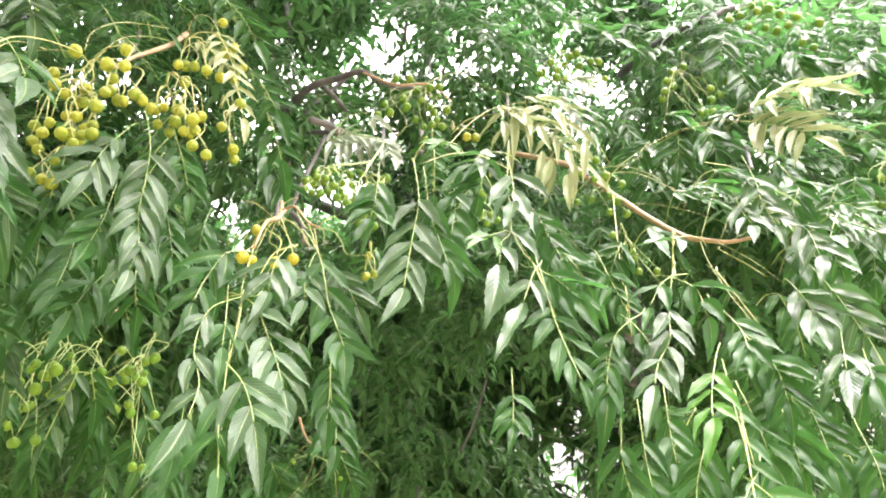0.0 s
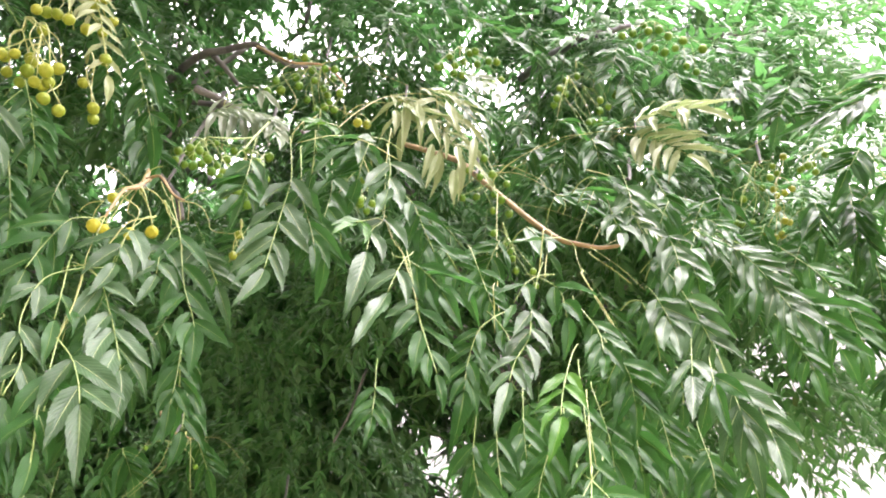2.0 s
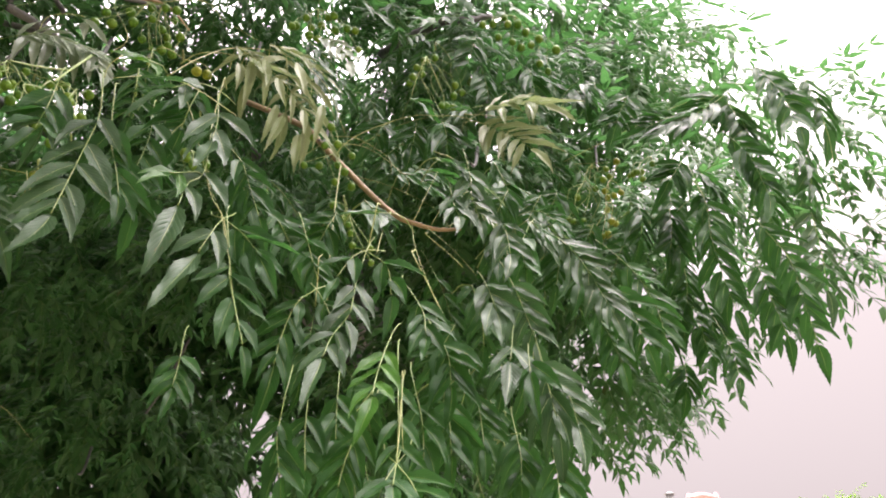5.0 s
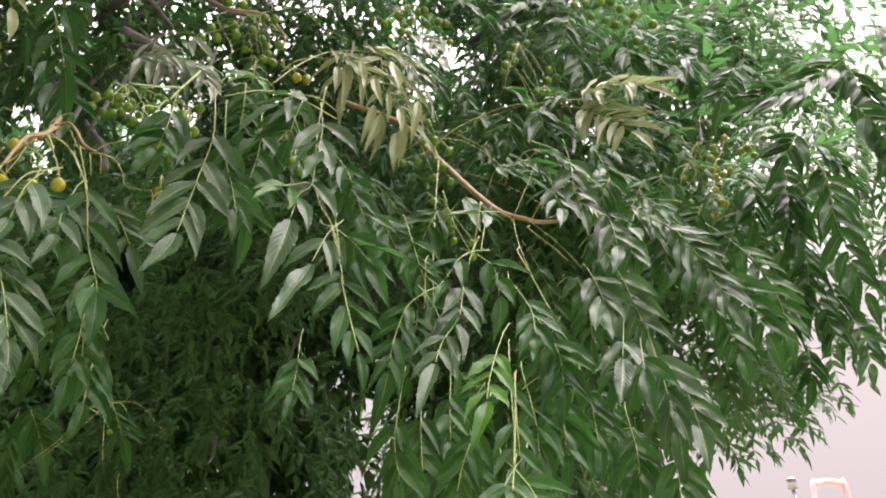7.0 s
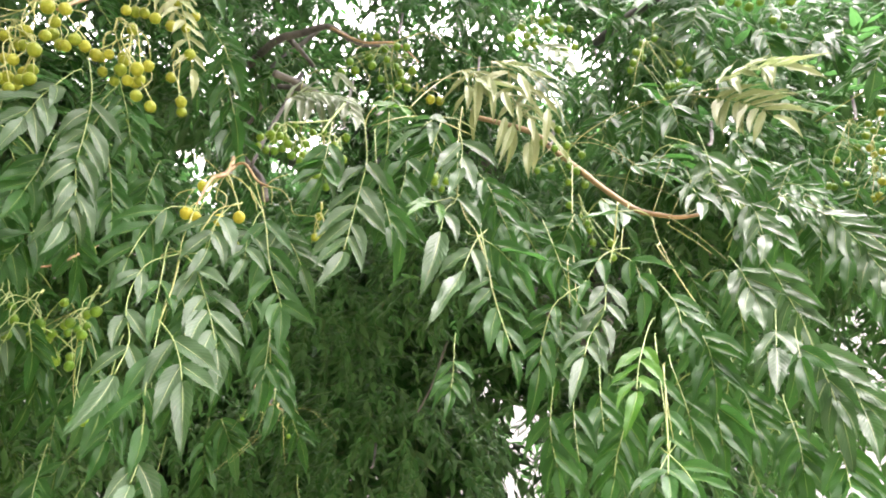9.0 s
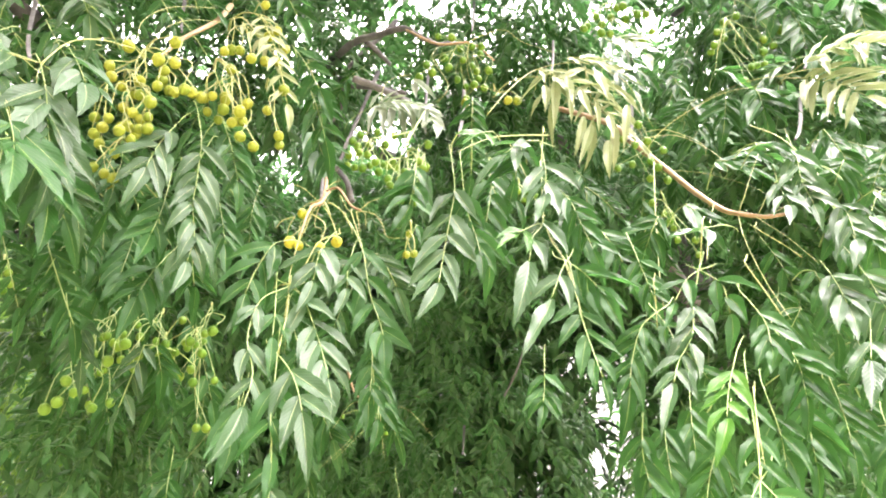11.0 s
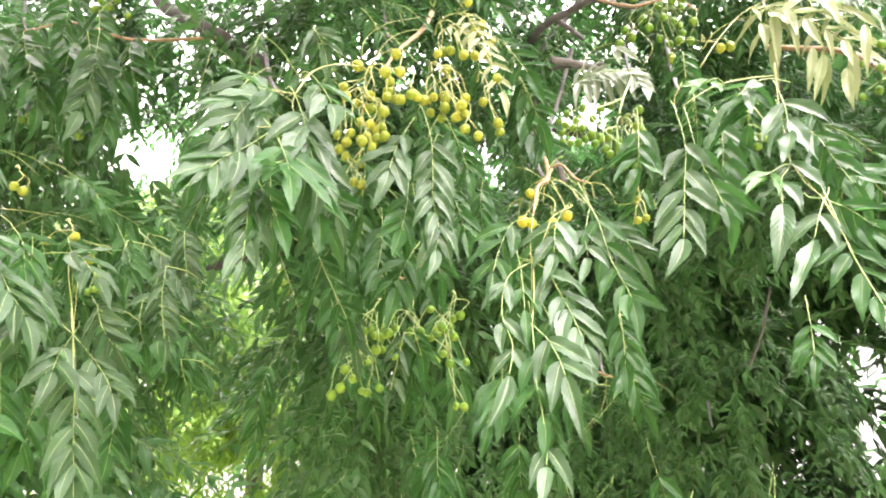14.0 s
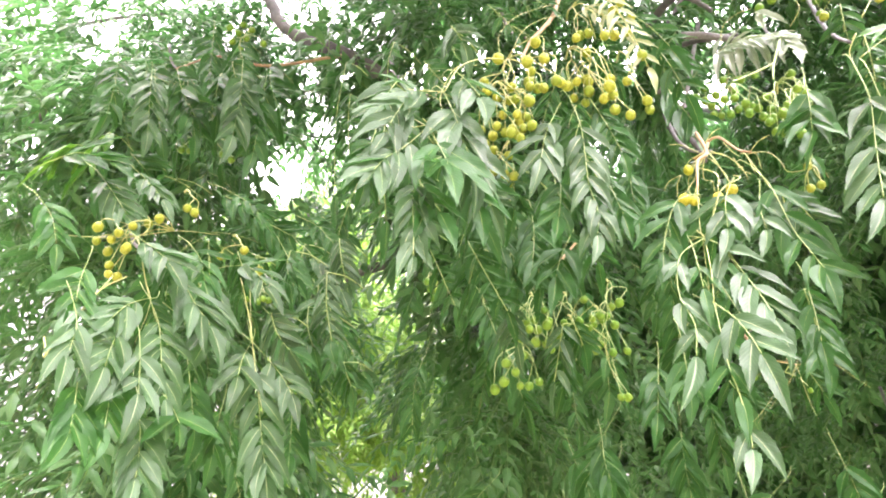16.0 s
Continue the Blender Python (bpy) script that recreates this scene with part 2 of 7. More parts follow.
def leaflet_mesh(seed, material):
    """One blade a metre long along y, face towards z: broad below the middle, drawn out to a long point, finely toothed,
    its halves quilted and raised from the midrib, the whole arching over and curved to one side."""
    r = np.random.RandomState(seed)
    arch, sway, fold = r.uniform(0.0, 0.45), r.uniform(0.06, 0.26), r.uniform(0.3, 0.9)
    twist, phase, wave = r.uniform(-0.3, 0.3), r.uniform(0, 6), r.uniform(0.006, 0.022)
    lean = r.uniform(-0.025, 0.025)
    rows = np.linspace(0, 1, 18)
    verts, uvs, faces = [], [], []
    y = z = 0.0
    last = 0.0
    for k, s in enumerate(rows):
        turn = arch * s ** 1.4 + 0.05 * math.sin(5 * s + phase)
        y += (s - last) * math.cos(turn)
        z -= (s - last) * math.sin(turn)
        last = s
        w = 0.50 * (s + 0.012) ** 0.74 * (1.0 - s) ** 1.28 * (1 - 0.30 * s ** 3) + (0.006 if s < 1 else 0.001)
        tooth = 0.006 * (1 if k % 2 else -1) if 0.08 < s < 0.95 else 0
        for u in (-1, -0.66, -0.33, 0, 0.33, 0.66, 1):
            x = u * (w * (1 + lean * 4 * (1 if u > 0 else -1)) + (tooth if abs(u) == 1 else 0))
            up = fold * abs(x) * 0.9 - fold * 2.0 * x * x + (wave * math.sin(13 * s + phase + 1.5 * u) * abs(u) if 0 < s < 1 else 0)
            th = twist * s
            x, up = x * math.cos(th) - up * math.sin(th), x * math.sin(th) + up * math.cos(th)
            verts.append((x + sway * s * s, y + up * math.sin(turn), z + up * math.cos(turn)))
            uvs.append((0.5 + 0.5 * u, s))
    for k in range(len(rows) - 1):
        for j in range(6):
            q = k * 7 + j
            faces.append((q, q + 1, q + 8, q + 7))
    return mesh_of("leaflet", verts, faces, material, uvs)


BLADES = {k: [leaflet_mesh(40 + n, m) for n in range(14)] for k, m in LEAF.items()}


def berry_mesh(material):
    verts, faces = [(0, 0, 1.0)], []
    rings, sides = 7, 12
    for k in range(1, rings):
        th = math.pi * k / rings
        for j in range(sides):
            w = 2 * math.pi * j / sides
            verts.append((math.sin(th) * math.cos(w) * 0.97, math.sin(th) * math.sin(w) * 0.97, math.cos(th) * 1.04))
    verts.append((0, 0, -1.07))
    for j in range(sides):
        faces.append((0, 1 + j, 1 + (j + 1) % sides))
    for k in range(rings - 2):
        for j in range(sides):
            a, b = 1 + k * sides, 1 + (k + 1) * sides
            faces.append((a + j, b + j, b + (j + 1) % sides, a + (j + 1) % sides))
    last, a = len(verts) - 1, 1 + (rings - 2) * sides
    for j in range(sides):
        faces.append((last, a + (j + 1) % sides, a + j))
    return mesh_of("berry", verts, faces, material)


BERRIES = {k: berry_mesh(m) for k, m in BERRY.items()}
bough_now = None


def bough(place, label):
    """A new bough, an Empty at its root, that the leaves, twigs and fruit after it belong to."""
    global bough_now
    bough_now = new("leafy_bough")
    bough_now.location = place
    tagged(bough_now, label, "bough", "boughs of the tree")
    # a branch stub running straight away from the camera, hidden behind the root
    root = np.array(place)
    back = root - np.array([0, 0, 1.6])
    back /= np.linalg.norm(back)
    line = bend([np.zeros(3), back * 0.25, back * 0.55 + np.array([0, 0, 0.02]), back * 0.9 + np.array([0, 0, 0.08])], 5)
    part("branch", mesh_of("branch", *tube(line, 0.0018, 0.005, 8), BARK), bough_now)
    return bough_now


def local(p):
    return np.asarray(p, float) - np.array(bough_now.location)


def unit(q):
    q = np.asarray(q, float)
    return q / (np.linalg.norm(q) + 1e-9)


def hang(z):
    """How far a leaf's face turns up to the sky: the low leaves hang upright, the high ones lie flatter."""
    return 0.22 + 0.42 * min(1.0, max(0.0, (z - 1.7) / 0.5))


def compound_leaf(base, tip, pairs, size, kind="leaf", face=(0.0, -0.84, 0.52), wide=0.92, root=True):
    """A leaf of paired leaflets along a stalk, the last one at its tip."""
    if in_clear(base, tip):
        return None
    b, t = local(base), local(tip)
    span = np.linalg.norm(t - b)
    stem = max(span - 0.85 * size, 0.35 * span)
    face = unit(np.array([face[0], face[1], min(face[2], hang(tip[2]))]) + rng.normal(0, 0.14, 3))
    d = unit(t - b)
    face = unit(face - d * (face @ d))
    end = b + d * stem
    line = bend([b, b + d * stem * 0.5 + face * span * 0.035 + rng.normal(0, 0.01 * span, 3), end], 5)
    side = np.cross(d, face)
    path = line
    if root:
        up = b + np.array([rng.uniform(-0.012, 0.012), 0.05 + 0.04 * rng.rand(), 0.02 * rng.rand() - 0.01])
        path = np.vstack([bend([up, 0.5 * (up + b) + np.array([0, 0, 0.006]), b], 3)[:-1], line])
    stalk = part("compound_leaf", mesh_of("compound_leaf", *tube(path, 0.0008, 0.0005, 5), STALK if kind != "pale" else STALK_YELLOW), bough_now)
    spots = [(k + 0.12) / pairs for k in range(pairs)]
    todo = [(1.0, 0)] + [(s, q) for s in spots for q in (-1, 1)]
    for s, q in todo:
        s2 = min(1.0, max(0.0, s + rng.uniform(-0.13, 0.13) / pairs * (q != 0)))
        f = s2 * (len(line) - 1)
        k = min(int(f), len(line) - 2)
        at = line[k] + (line[k + 1] - line[k]) * (f - k) - face * 0.0022
        tang = unit(line[k + 1] - line[k])
        ang = radians(rng.uniform(42, 64)) * q
        go = unit(math.cos(ang) * tang + math.sin(ang) * side + face * rng.uniform(-0.06, 0.20) + np.array([0, 0, -0.16]) + rng.normal(0, 0.06, 3))
        nrm = unit(face * 0.9 + np.array([0, 0, 0.15]) + q * side * rng.uniform(-0.1, 0.5) + rng.normal(0, 0.15, 3))
        nrm = unit(nrm - go * (nrm @ go))
        xax = np.cross(go, nrm)
        big = 1.1 * size * (1.0 if q == 0 else rng.uniform(0.72, 1.0) * (0.78 + 0.25 * math.sin(math.pi * min(s + 0.15, 1))))
        m = Matrix(((xax[0], go[0], nrm[0]), (xax[1], go[1], nrm[1]), (xax[2], go[2], nrm[2]))).to_4x4()
        m = Matrix.Translation(at) @ m @ Matrix.Diagonal((big * wide * rng.uniform(0.9, 1.15) * (-1 if q > 0 else 1), big, big, 1))
        part("leaflet", BLADES[kind][rng.randint(14)], stalk, at=m)
    return stalk


def spray(points, pairs, size, kind="leaf", end=None, slim=1.0, spread=0):
    """A hanging leaf along a bent stalk: leaflets in even pairs like a feather, drooping, and one at the end."""
    if in_clear(points[0], points[-1]):
        return None
    line = bend([local(p) for p in points], 6)
    place = np.array(points[len(points) // 2])
    out = np.array([-place[0], -place[1], 0.0])
    face0 = unit(unit(out) * 0.80 + np.array([0, 0, hang(place[2])]) + rng.normal(0, 0.10, 3))
    start = unit(line[0] - line[1])
    back = line[0] + start * 0.026 + unit(out) * -0.034 + np.array([0, 0, rng.uniform(0.004, 0.014)])
    root = bend([back, line[0] + start * 0.018 + unit(out) * -0.010, line[0]], 4)
    stalk = part("compound_leaf", mesh_of("compound_leaf", *tube(np.vstack([root[:-1], line]), 0.00055, 0.00040, 5), STALK if kind != "pale" else STALK_YELLOW), bough_now)
    n = len(line) - 1
    first = 0.20 if len(points) > 2 else 0.45
    todo = [(1.0, 0)] + [(first + (0.93 - first) * (k + 0.4) / pairs, q) for k in range(pairs) for q in (-1, 1)]
    for s, q in todo:
        s = min(1.0, s + rng.normal(0, 0.012) * (q != 0) + 0.01 * q)
        k = min(int(s * n), n - 1)
        tang = unit(line[k + 1] - line[k])
        face = unit(face0 - tang * (face0 @ tang))
        at = line[k] + (line[k + 1] - line[k]) * (s * n - k) - face * 0.002
        side = np.cross(tang, face)
        ang = radians(rng.uniform(38, 56) - 12 * s + spread) * q
        go = unit(math.cos(ang) * tang + math.sin(ang) * side + face * rng.uniform(-0.02, 0.20) + np.array([0, 0, -0.18]) + rng.normal(0, 0.06, 3))
        nrm = unit(face + q * side * rng.uniform(-0.05, 0.45) + rng.normal(0, 0.13, 3))
        nrm = unit(nrm - go * (nrm @ go))
        xax = np.cross(go, nrm)
        big = (end or size) * rng.uniform(1.1, 1.2) if q == 0 else 1.24 * size * rng.uniform(0.82, 1.06) * (0.82 + 0.22 * math.sin(math.pi * s))
        wide = rng.uniform(0.86, 1.10) * (-1 if q > 0 else 1) * ((0.8 if (end or 0) > 1.3 * size else 1.0) if q == 0 else 1)
        m = Matrix(((xax[0], go[0], nrm[0]), (xax[1], go[1], nrm[1]), (xax[2], go[2], nrm[2]))).to_4x4()
        m = Matrix.Translation(at) @ m @ Matrix.Diagonal((big * wide * slim, big, big, 1))
        part("leaflet", BLADES[kind][rng.randint(14)], stalk, at=m)
    return stalk


def leaflet(base, tip, across, kind="leaf", face=(0.0, -0.84, 0.52)):
    """A single large blade of a bough, from its base to its tip."""
    a, t = local(base), local(tip)
    long = np.linalg.norm(t - a) * 1.12
    go = unit(t - a)
    nrm = unit(np.array(face) + rng.normal(0, 0.16, 3))
    nrm = unit(nrm - go * (nrm @ go))
    go = unit(go + 0.12 * nrm)
    nrm = unit(nrm - go * (nrm @ go))
    xax = np.cross(go, nrm)
    m = Matrix(((xax[0], go[0], nrm[0]), (xax[1], go[1], nrm[1]), (xax[2], go[2], nrm[2]))).to_4x4()
    mirror = -1 if rng.rand() < 0.5 else 1
    m = Matrix.Translation(a) @ m @ Matrix.Diagonal((across * 0.70 / 0.28 * mirror, long, long, 1))
    return part("leaflet", BLADES[kind][rng.randint(14)], bough_now, at=m)


def twig(points, r0, r1, material=None, name="twig"):
    line = bend([local(p) for p in points], 5)
    return part(name, mesh_of(name, *tube(line, r0, r1, 7, 0.12), material or TWIG), bough_now)


def stem(points, r0, r1):
    return twig(points, r0 * 0.32, r1 * 0.25, STALK_YELLOW, "bare_stalk")


def green_stem(points, r0, r1):
    """A sturdy yellow-green leaf stalk."""
    a = np.array(points[0])
    back = unit(a * np.array([1, 1, 0]))
    points = [a + back * 0.05 + np.array([0, 0, 0.03]), a + back * 0.018 + np.array([0, 0, 0.012]), *points]
    return twig(points, r0 * 0.52, r1 * 0.52, STALK_YELLOW, "bare_stalk")


def panicle(root, spots, radius, kind="ripe"):
    """Berries, each on its own thin curved stalk from one root."""
    hub = local(root)
    away = unit(np.array([root[0], root[1], 0.0]))
    axis = part("panicle", mesh_of("panicle", *tube(bend([hub + away * 0.05 + np.array([0, 0, 0.022]), hub + away * 0.018 + np.array([0, 0, 0.011]), hub], 3), 0.0018, 0.0013, 6), STALK_YELLOW), bough_now, "yellow-green berries on thin curved stalks")
    order = sorted((tuple(local(s)) for s in spots), key=lambda q: q[0] + 0.6 * q[2])
    green = STALK_YELLOW if kind != "green" else STALK
    for k in range(0, len(order), 4):
        some = [np.array(q) for q in order[k : k + 4]]
        mean = sum(some) / len(some)
        node = hub + (mean - hub) * rng.uniform(0.45, 0.62) + np.array([rng.normal(0, 0.05), rng.normal(0, 0.05), 0.16]) * np.linalg.norm(mean - hub)
        elbow = 0.5 * (hub + node) + np.array([0, 0, 0.12]) * np.linalg.norm(node - hub)
        part("branch_stalk", mesh_of("branch_stalk", *tube(bend([hub, elbow, node], 4), 0.0011, 0.0007, 5), green), axis)
        for c in some:
            r = radius * rng.uniform(0.78, 0.98)
            top = c + np.array([rng.normal(0, 0.2) * r, rng.normal(0, 0.2) * r, r * 0.95])
            gap = np.linalg.norm(top - node)
            mid = 0.5 * (node + top) + np.array([rng.normal(0, 0.12), rng.normal(0, 0.12), 0.10]) * gap
            part("stalk", mesh_of("stalk", *tube(bend([node, mid, top], 4), 0.0007, 0.0006, 4), green), axis)
            spin = Euler((rng.normal(0, 0.3), rng.normal(0, 0.3), rng.uniform(0, 6))).to_matrix().to_4x4()
            part("berry", BERRIES[kind], axis, at=Matrix.Translation(c) @ spin @ Matrix.Diagonal((r, r, r, 1)))
    return axis


# one blade of the massed leaves: eight corners
BLADE_V = np.array([(0, 0, 0), (-0.15, 0.3, -0.06), (0, 0.3, -0.01), (0.15, 0.3, -0.06), (-0.105, 0.6, -0.15), (0, 0.62, -0.11), (0.105, 0.6, -0.15), (0, 0.95, -0.33)])
BLADE_UV = np.array([(0.5, 0), (0, 0.3), (0.5, 0.3), (1, 0.3), (0.05, 0.62), (0.5, 0.62), (0.95, 0.62), (0.5, 1)])
BLADE_F = [(0, 2, 1), (0, 3, 2), (1, 2, 5, 4), (2, 3, 6, 5), (4, 5, 7), (5, 6, 7)]


def unit_rows(a):
    return a / (np.linalg.norm(a, axis=1)[:, None] + 1e-9)


def foliage_mesh(name, bases, ways, faces_to, spans, leaf, pairs, material, r):
    """Many compound leaves as one mesh: blades in pairs along straight stalks."""
    n = len(bases)
    side = unit_rows(np.cross(ways, faces_to))
    slots = [(0.95, 0)] + [((k + 0.6) / pairs * 0.9, q) for k in range(pairs) for q in (-1, 1)]
    P, X, Y, Z, S = [], [], [], [], []
    for s, q in slots:
        ang = np.radians(r.uniform(30, 55, n))[:, None] * q
        go = unit_rows(np.cos(ang) * ways + np.sin(ang) * side + r.normal(0, 0.13, (n, 3)) + faces_to * r.uniform(0, 0.5, n)[:, None])
        nz = faces_to + np.array([0, 0, 0.5]) + q * side * r.uniform(-0.2, 0.6, n)[:, None] + r.normal(0, 0.3, (n, 3))
        nz = unit_rows(nz - go * (nz * go).sum(1)[:, None])
        P.append(bases + ways * (spans * s)[:, None])
        X.append(np.cross(go, nz)), Y.append(go), Z.append(nz)
        S.append(leaf * r.uniform(0.6, 1.1, n))
    P, X, Y, Z, S = (np.concatenate(q) for q in (P, X, Y, Z, S))
    wv = r.uniform(0.8, 1.3, len(P))
    V = P[:, None] + S[:, None, None] * ((BLADE_V[None, :, 0] * wv[:, None])[..., None] * X[:, None] + BLADE_V[None, :, 1, None] * Y[:, None] + BLADE_V[None, :, 2, None] * Z[:, None])
    m = len(P)
    verts = V.reshape(-1, 3)
    # stalks: flat-sided thin bars
    thick = 0.0012
    u = side * thick
    w = faces_to * thick
    e = bases + ways * (spans * 0.97)[:, None]
    bars = np.stack([bases + u, bases - u, bases + w * 1.6, e + u * 0.5, e - u * 0.5, e + w * 0.8], 1).reshape(-1, 3)
    allv = np.concatenate([verts, bars])
    starts, totals = [], []
    off = np.arange(m) * 8
    pos = 0
    idx = []
    for f in BLADE_F:
        block = off[:, None] + np.array(f)[None]
        idx.append(block.ravel())
        starts.append(pos + np.arange(m) * len(f))
        totals.append(np.full(m, len(f)))
        pos += m * len(f)
    boff = m * 8 + np.arange(n) * 6
    for f in [(0, 2, 5, 3), (2, 1, 4, 5), (1, 0, 3, 4)]:
        block = boff[:, None] + np.array(f)[None]
        idx.append(block.ravel())
        starts.append(pos + np.arange(n) * 4)
        totals.append(np.full(n, 4))
        pos += n * 4
    idx = np.concatenate(idx).astype(np.int32)
    starts = np.concatenate(starts).astype(np.int32)
    me = bpy.data.meshes.new(name)
    me.vertices.add(len(allv))
    me.vertices.foreach_set("co", allv.astype(np.float32).ravel())
    me.loops.add(len(idx))
    me.loops.foreach_set("vertex_index", idx)
    me.polygons.add(len(starts))
    me.polygons.foreach_set("loop_start", starts)
    me.update(calc_edges=True)
    me.validate()
    me.materials.append(material)
    layer = me.uv_layers.new(name="UVMap")
    uv = np.concatenate([np.tile(BLADE_UV, (m, 1)), np.full((n * 6, 2), 0.5)])
    got = np.empty(len(me.loops), dtype=np.int32)
    me.loops.foreach_get("vertex_index", got)
    layer.data.foreach_set("uv", uv[got].astype(np.float32).ravel())
    me.polygons.foreach_set("use_smooth", np.ones(len(me.polygons), dtype=bool))
    return me


tree_now = None
OPENINGS = []


def opening(a, b, ra, rb, thin):
    """A shaft from a to b, down a camera sight line, missing a share of leaves."""
    OPENINGS.append((np.array(a), np.array(b), ra, rb, thin))


# where the sky shows between the leaves as seen from the camera
opening((-0.065, 0.617, 2.252), (-0.578, 5.484, 7.396), 0.030, 0.268, 1.0)
opening((0.111, 0.638, 2.225), (0.985, 5.675, 7.152), 0.016, 0.145, 1.0)
opening((-0.284, 0.714, 2.069), (-2.526, 6.342, 5.771), 0.018, 0.163, 1.0)
opening((-0.119, 0.732, 2.111), (-1.054, 6.503, 6.139), 0.022, 0.191, 1.0)
opening((0.272, 0.558, 2.252), (2.418, 4.956, 7.395), 0.017, 0.155, 1.0)
opening((-0.140, 0.735, 2.100), (-1.245, 6.534, 6.044), 0.014, 0.127, 1.0)
opening((0.145, 0.876, 1.745), (1.293, 7.789, 2.888), 0.045, 0.398, 0.55)
opening((0.132, 0.865, 1.809), (1.175, 7.691, 3.460), 0.030, 0.266, 0.6)
opening((0.202, 0.854, 1.800), (1.794, 7.592, 3.374), 0.034, 0.301, 0.62)
opening((0.082, 0.857, 1.864), (0.729, 7.614, 3.944), 0.028, 0.251, 0.5)
opening((0.415, 0.748, 1.881), (3.687, 6.645, 4.101), 0.023, 0.207, 0.7)
opening((0.452, 0.762, 1.759), (4.019, 6.771, 3.015), 0.022, 0.195, 0.8)
opening((0.150, 0.603, 2.251), (1.336, 5.362, 7.385), 0.016, 0.142, 0.9)
opening((-0.086, 0.623, 2.244), (-0.766, 5.538, 7.322), 0.014, 0.124, 1.0)
opening((0.169, 0.914, 1.745), (1.211, 7.873, 2.697), 0.025, 0.223, 0.6)
opening((0.179, 0.903, 1.804), (1.301, 7.768, 3.226), 0.021, 0.187, 0.8)
opening((0.132, 0.894, 1.864), (0.887, 7.695, 3.759), 0.014, 0.126, 0.8)
opening((0.009, 0.901, 1.857), (-0.208, 7.755, 3.699), 0.009, 0.081, 0.95)
opening((0.054, 0.900, 1.861), (0.191, 7.748, 3.733), 0.007, 0.062, 0.95)
opening((-0.033, 0.912, 1.801), (-0.583, 7.851, 3.198), 0.009, 0.079, 0.9)
opening((-0.016, 0.886, 1.903), (-0.432, 7.624, 4.103), 0.011, 0.102, 0.7)
opening((-0.216, 0.779, 2.059), (-2.207, 6.668, 5.488), 0.025, 0.224, 1.0)
opening((0.483, 0.607, 2.154), (4.000, 5.138, 6.338), 0.018, 0.160, 0.8)
opening((-0.117, 0.770, 2.116), (-1.327, 6.591, 5.997), 0.013, 0.118, 1.0)
opening((-0.646, 0.449, 2.012), (-5.442, 4.539, 5.279), 0.036, 0.325, 1.0)
opening((-0.543, 0.670, 1.690), (-4.525, 6.503, 2.413), 0.025, 0.226, 0.6)
opening((-0.593, 0.636, 1.661), (-4.969, 6.205, 2.156), 0.023, 0.202, 0.7)
opening((-0.714, 0.242, 2.104), (-6.048, 2.699, 6.094), 0.029, 0.257, 0.8)
opening((-0.689, 0.399, 2.006), (-5.825, 4.098, 5.225), 0.009, 0.080, 1.0)
opening((-0.772, 0.235, 2.021), (-6.559, 2.637, 5.359), 0.016, 0.145, 0.8)
opening((0.172, 0.822, 1.732), (1.407, 7.742, 2.731), 0.061, 0.540, 0.56)
opening((0.056, 0.839, 1.704), (0.371, 7.889, 2.480), 0.036, 0.322, 0.75)
opening((-0.526, 0.659, 1.680), (-4.804, 6.296, 2.272), 0.026, 0.234, 0.55)
opening((-0.557, 0.606, 1.818), (-5.074, 5.821, 3.494), 0.016, 0.140, 0.7)
opening((-0.579, 0.618, 1.669), (-5.267, 5.926, 2.173), 0.021, 0.190, 0.6)
opening((-0.540, 0.651, 1.661), (-4.921, 6.221, 2.095), 0.017, 0.154, 0.9)
opening((-0.590, 0.488, 2.027), (-5.412, 4.606, 5.221), 0.016, 0.145, 1.0)
opening((-0.554, 0.655, 1.686), (-5.089, 6.095, 2.185), 0.025, 0.218, 0.5)
opening((-0.518, 0.684, 1.683), (-4.767, 6.352, 2.161), 0.019, 0.167, 0.6)

CLEAR = []


def clear(a, b, ra, rb):
    """A shaft down a camera sight line with no leaves at all, open to the sky."""
    opening(a, b, ra + 0.04, rb + 0.08, 1.0)
    CLEAR.append(OPENINGS[-1])


def in_clear(base, tip):
    mid = 0.5 * (np.asarray(base, float) + np.asarray(tip, float))
    for a, b, ra, rb, thin in CLEAR:
        run = b - a
        share = (mid - a) @ run / (run @ run)
        if share > 0 and np.linalg.norm(mid - a - share * run) < ra + (rb - ra) * share:
            return True
    return False


clear((0.141, 1.081, 1.888), (0.978, 8.453, 3.879), -0.016, 0.062)
clear((0.191, 1.074, 1.843), (1.368, 8.400, 3.525), -0.016, 0.062)
clear((0.221, 1.069, 1.909), (1.603, 8.359, 4.052), -0.016, 0.062)
clear((0.106, 1.054, 1.806), (0.722, 8.479, 3.280), -0.016, 0.062)
clear((0.527, 0.927, 1.930), (4.131, 7.447, 4.291), -0.016, 0.062)
clear((-0.076, 1.053, 1.833), (-0.751, 8.473, 3.501), -0.024, 0.030)
clear((-0.012, 1.057, 2.017), (-0.237, 8.504, 4.995), -0.024, 0.030)
clear((-0.217, 0.623, 2.026), (-2.491, 6.520, 5.929), 0.013, 0.135)
clear((-0.197, 0.630, 1.992), (-2.285, 6.595, 5.578), 0.013, 0.134)
clear((-0.182, 0.635, 1.980), (-2.128, 6.648, 5.457), 0.009, 0.098)
clear((-0.134, 0.670, 2.059), (-1.582, 6.801, 6.136), 0.013, 0.130)
clear((-0.115, 0.674, 2.062), (-1.399, 6.842, 6.162), 0.013, 0.131)
clear((-0.096, 0.677, 2.059), (-1.207, 6.879, 6.138), 0.009, 0.092)
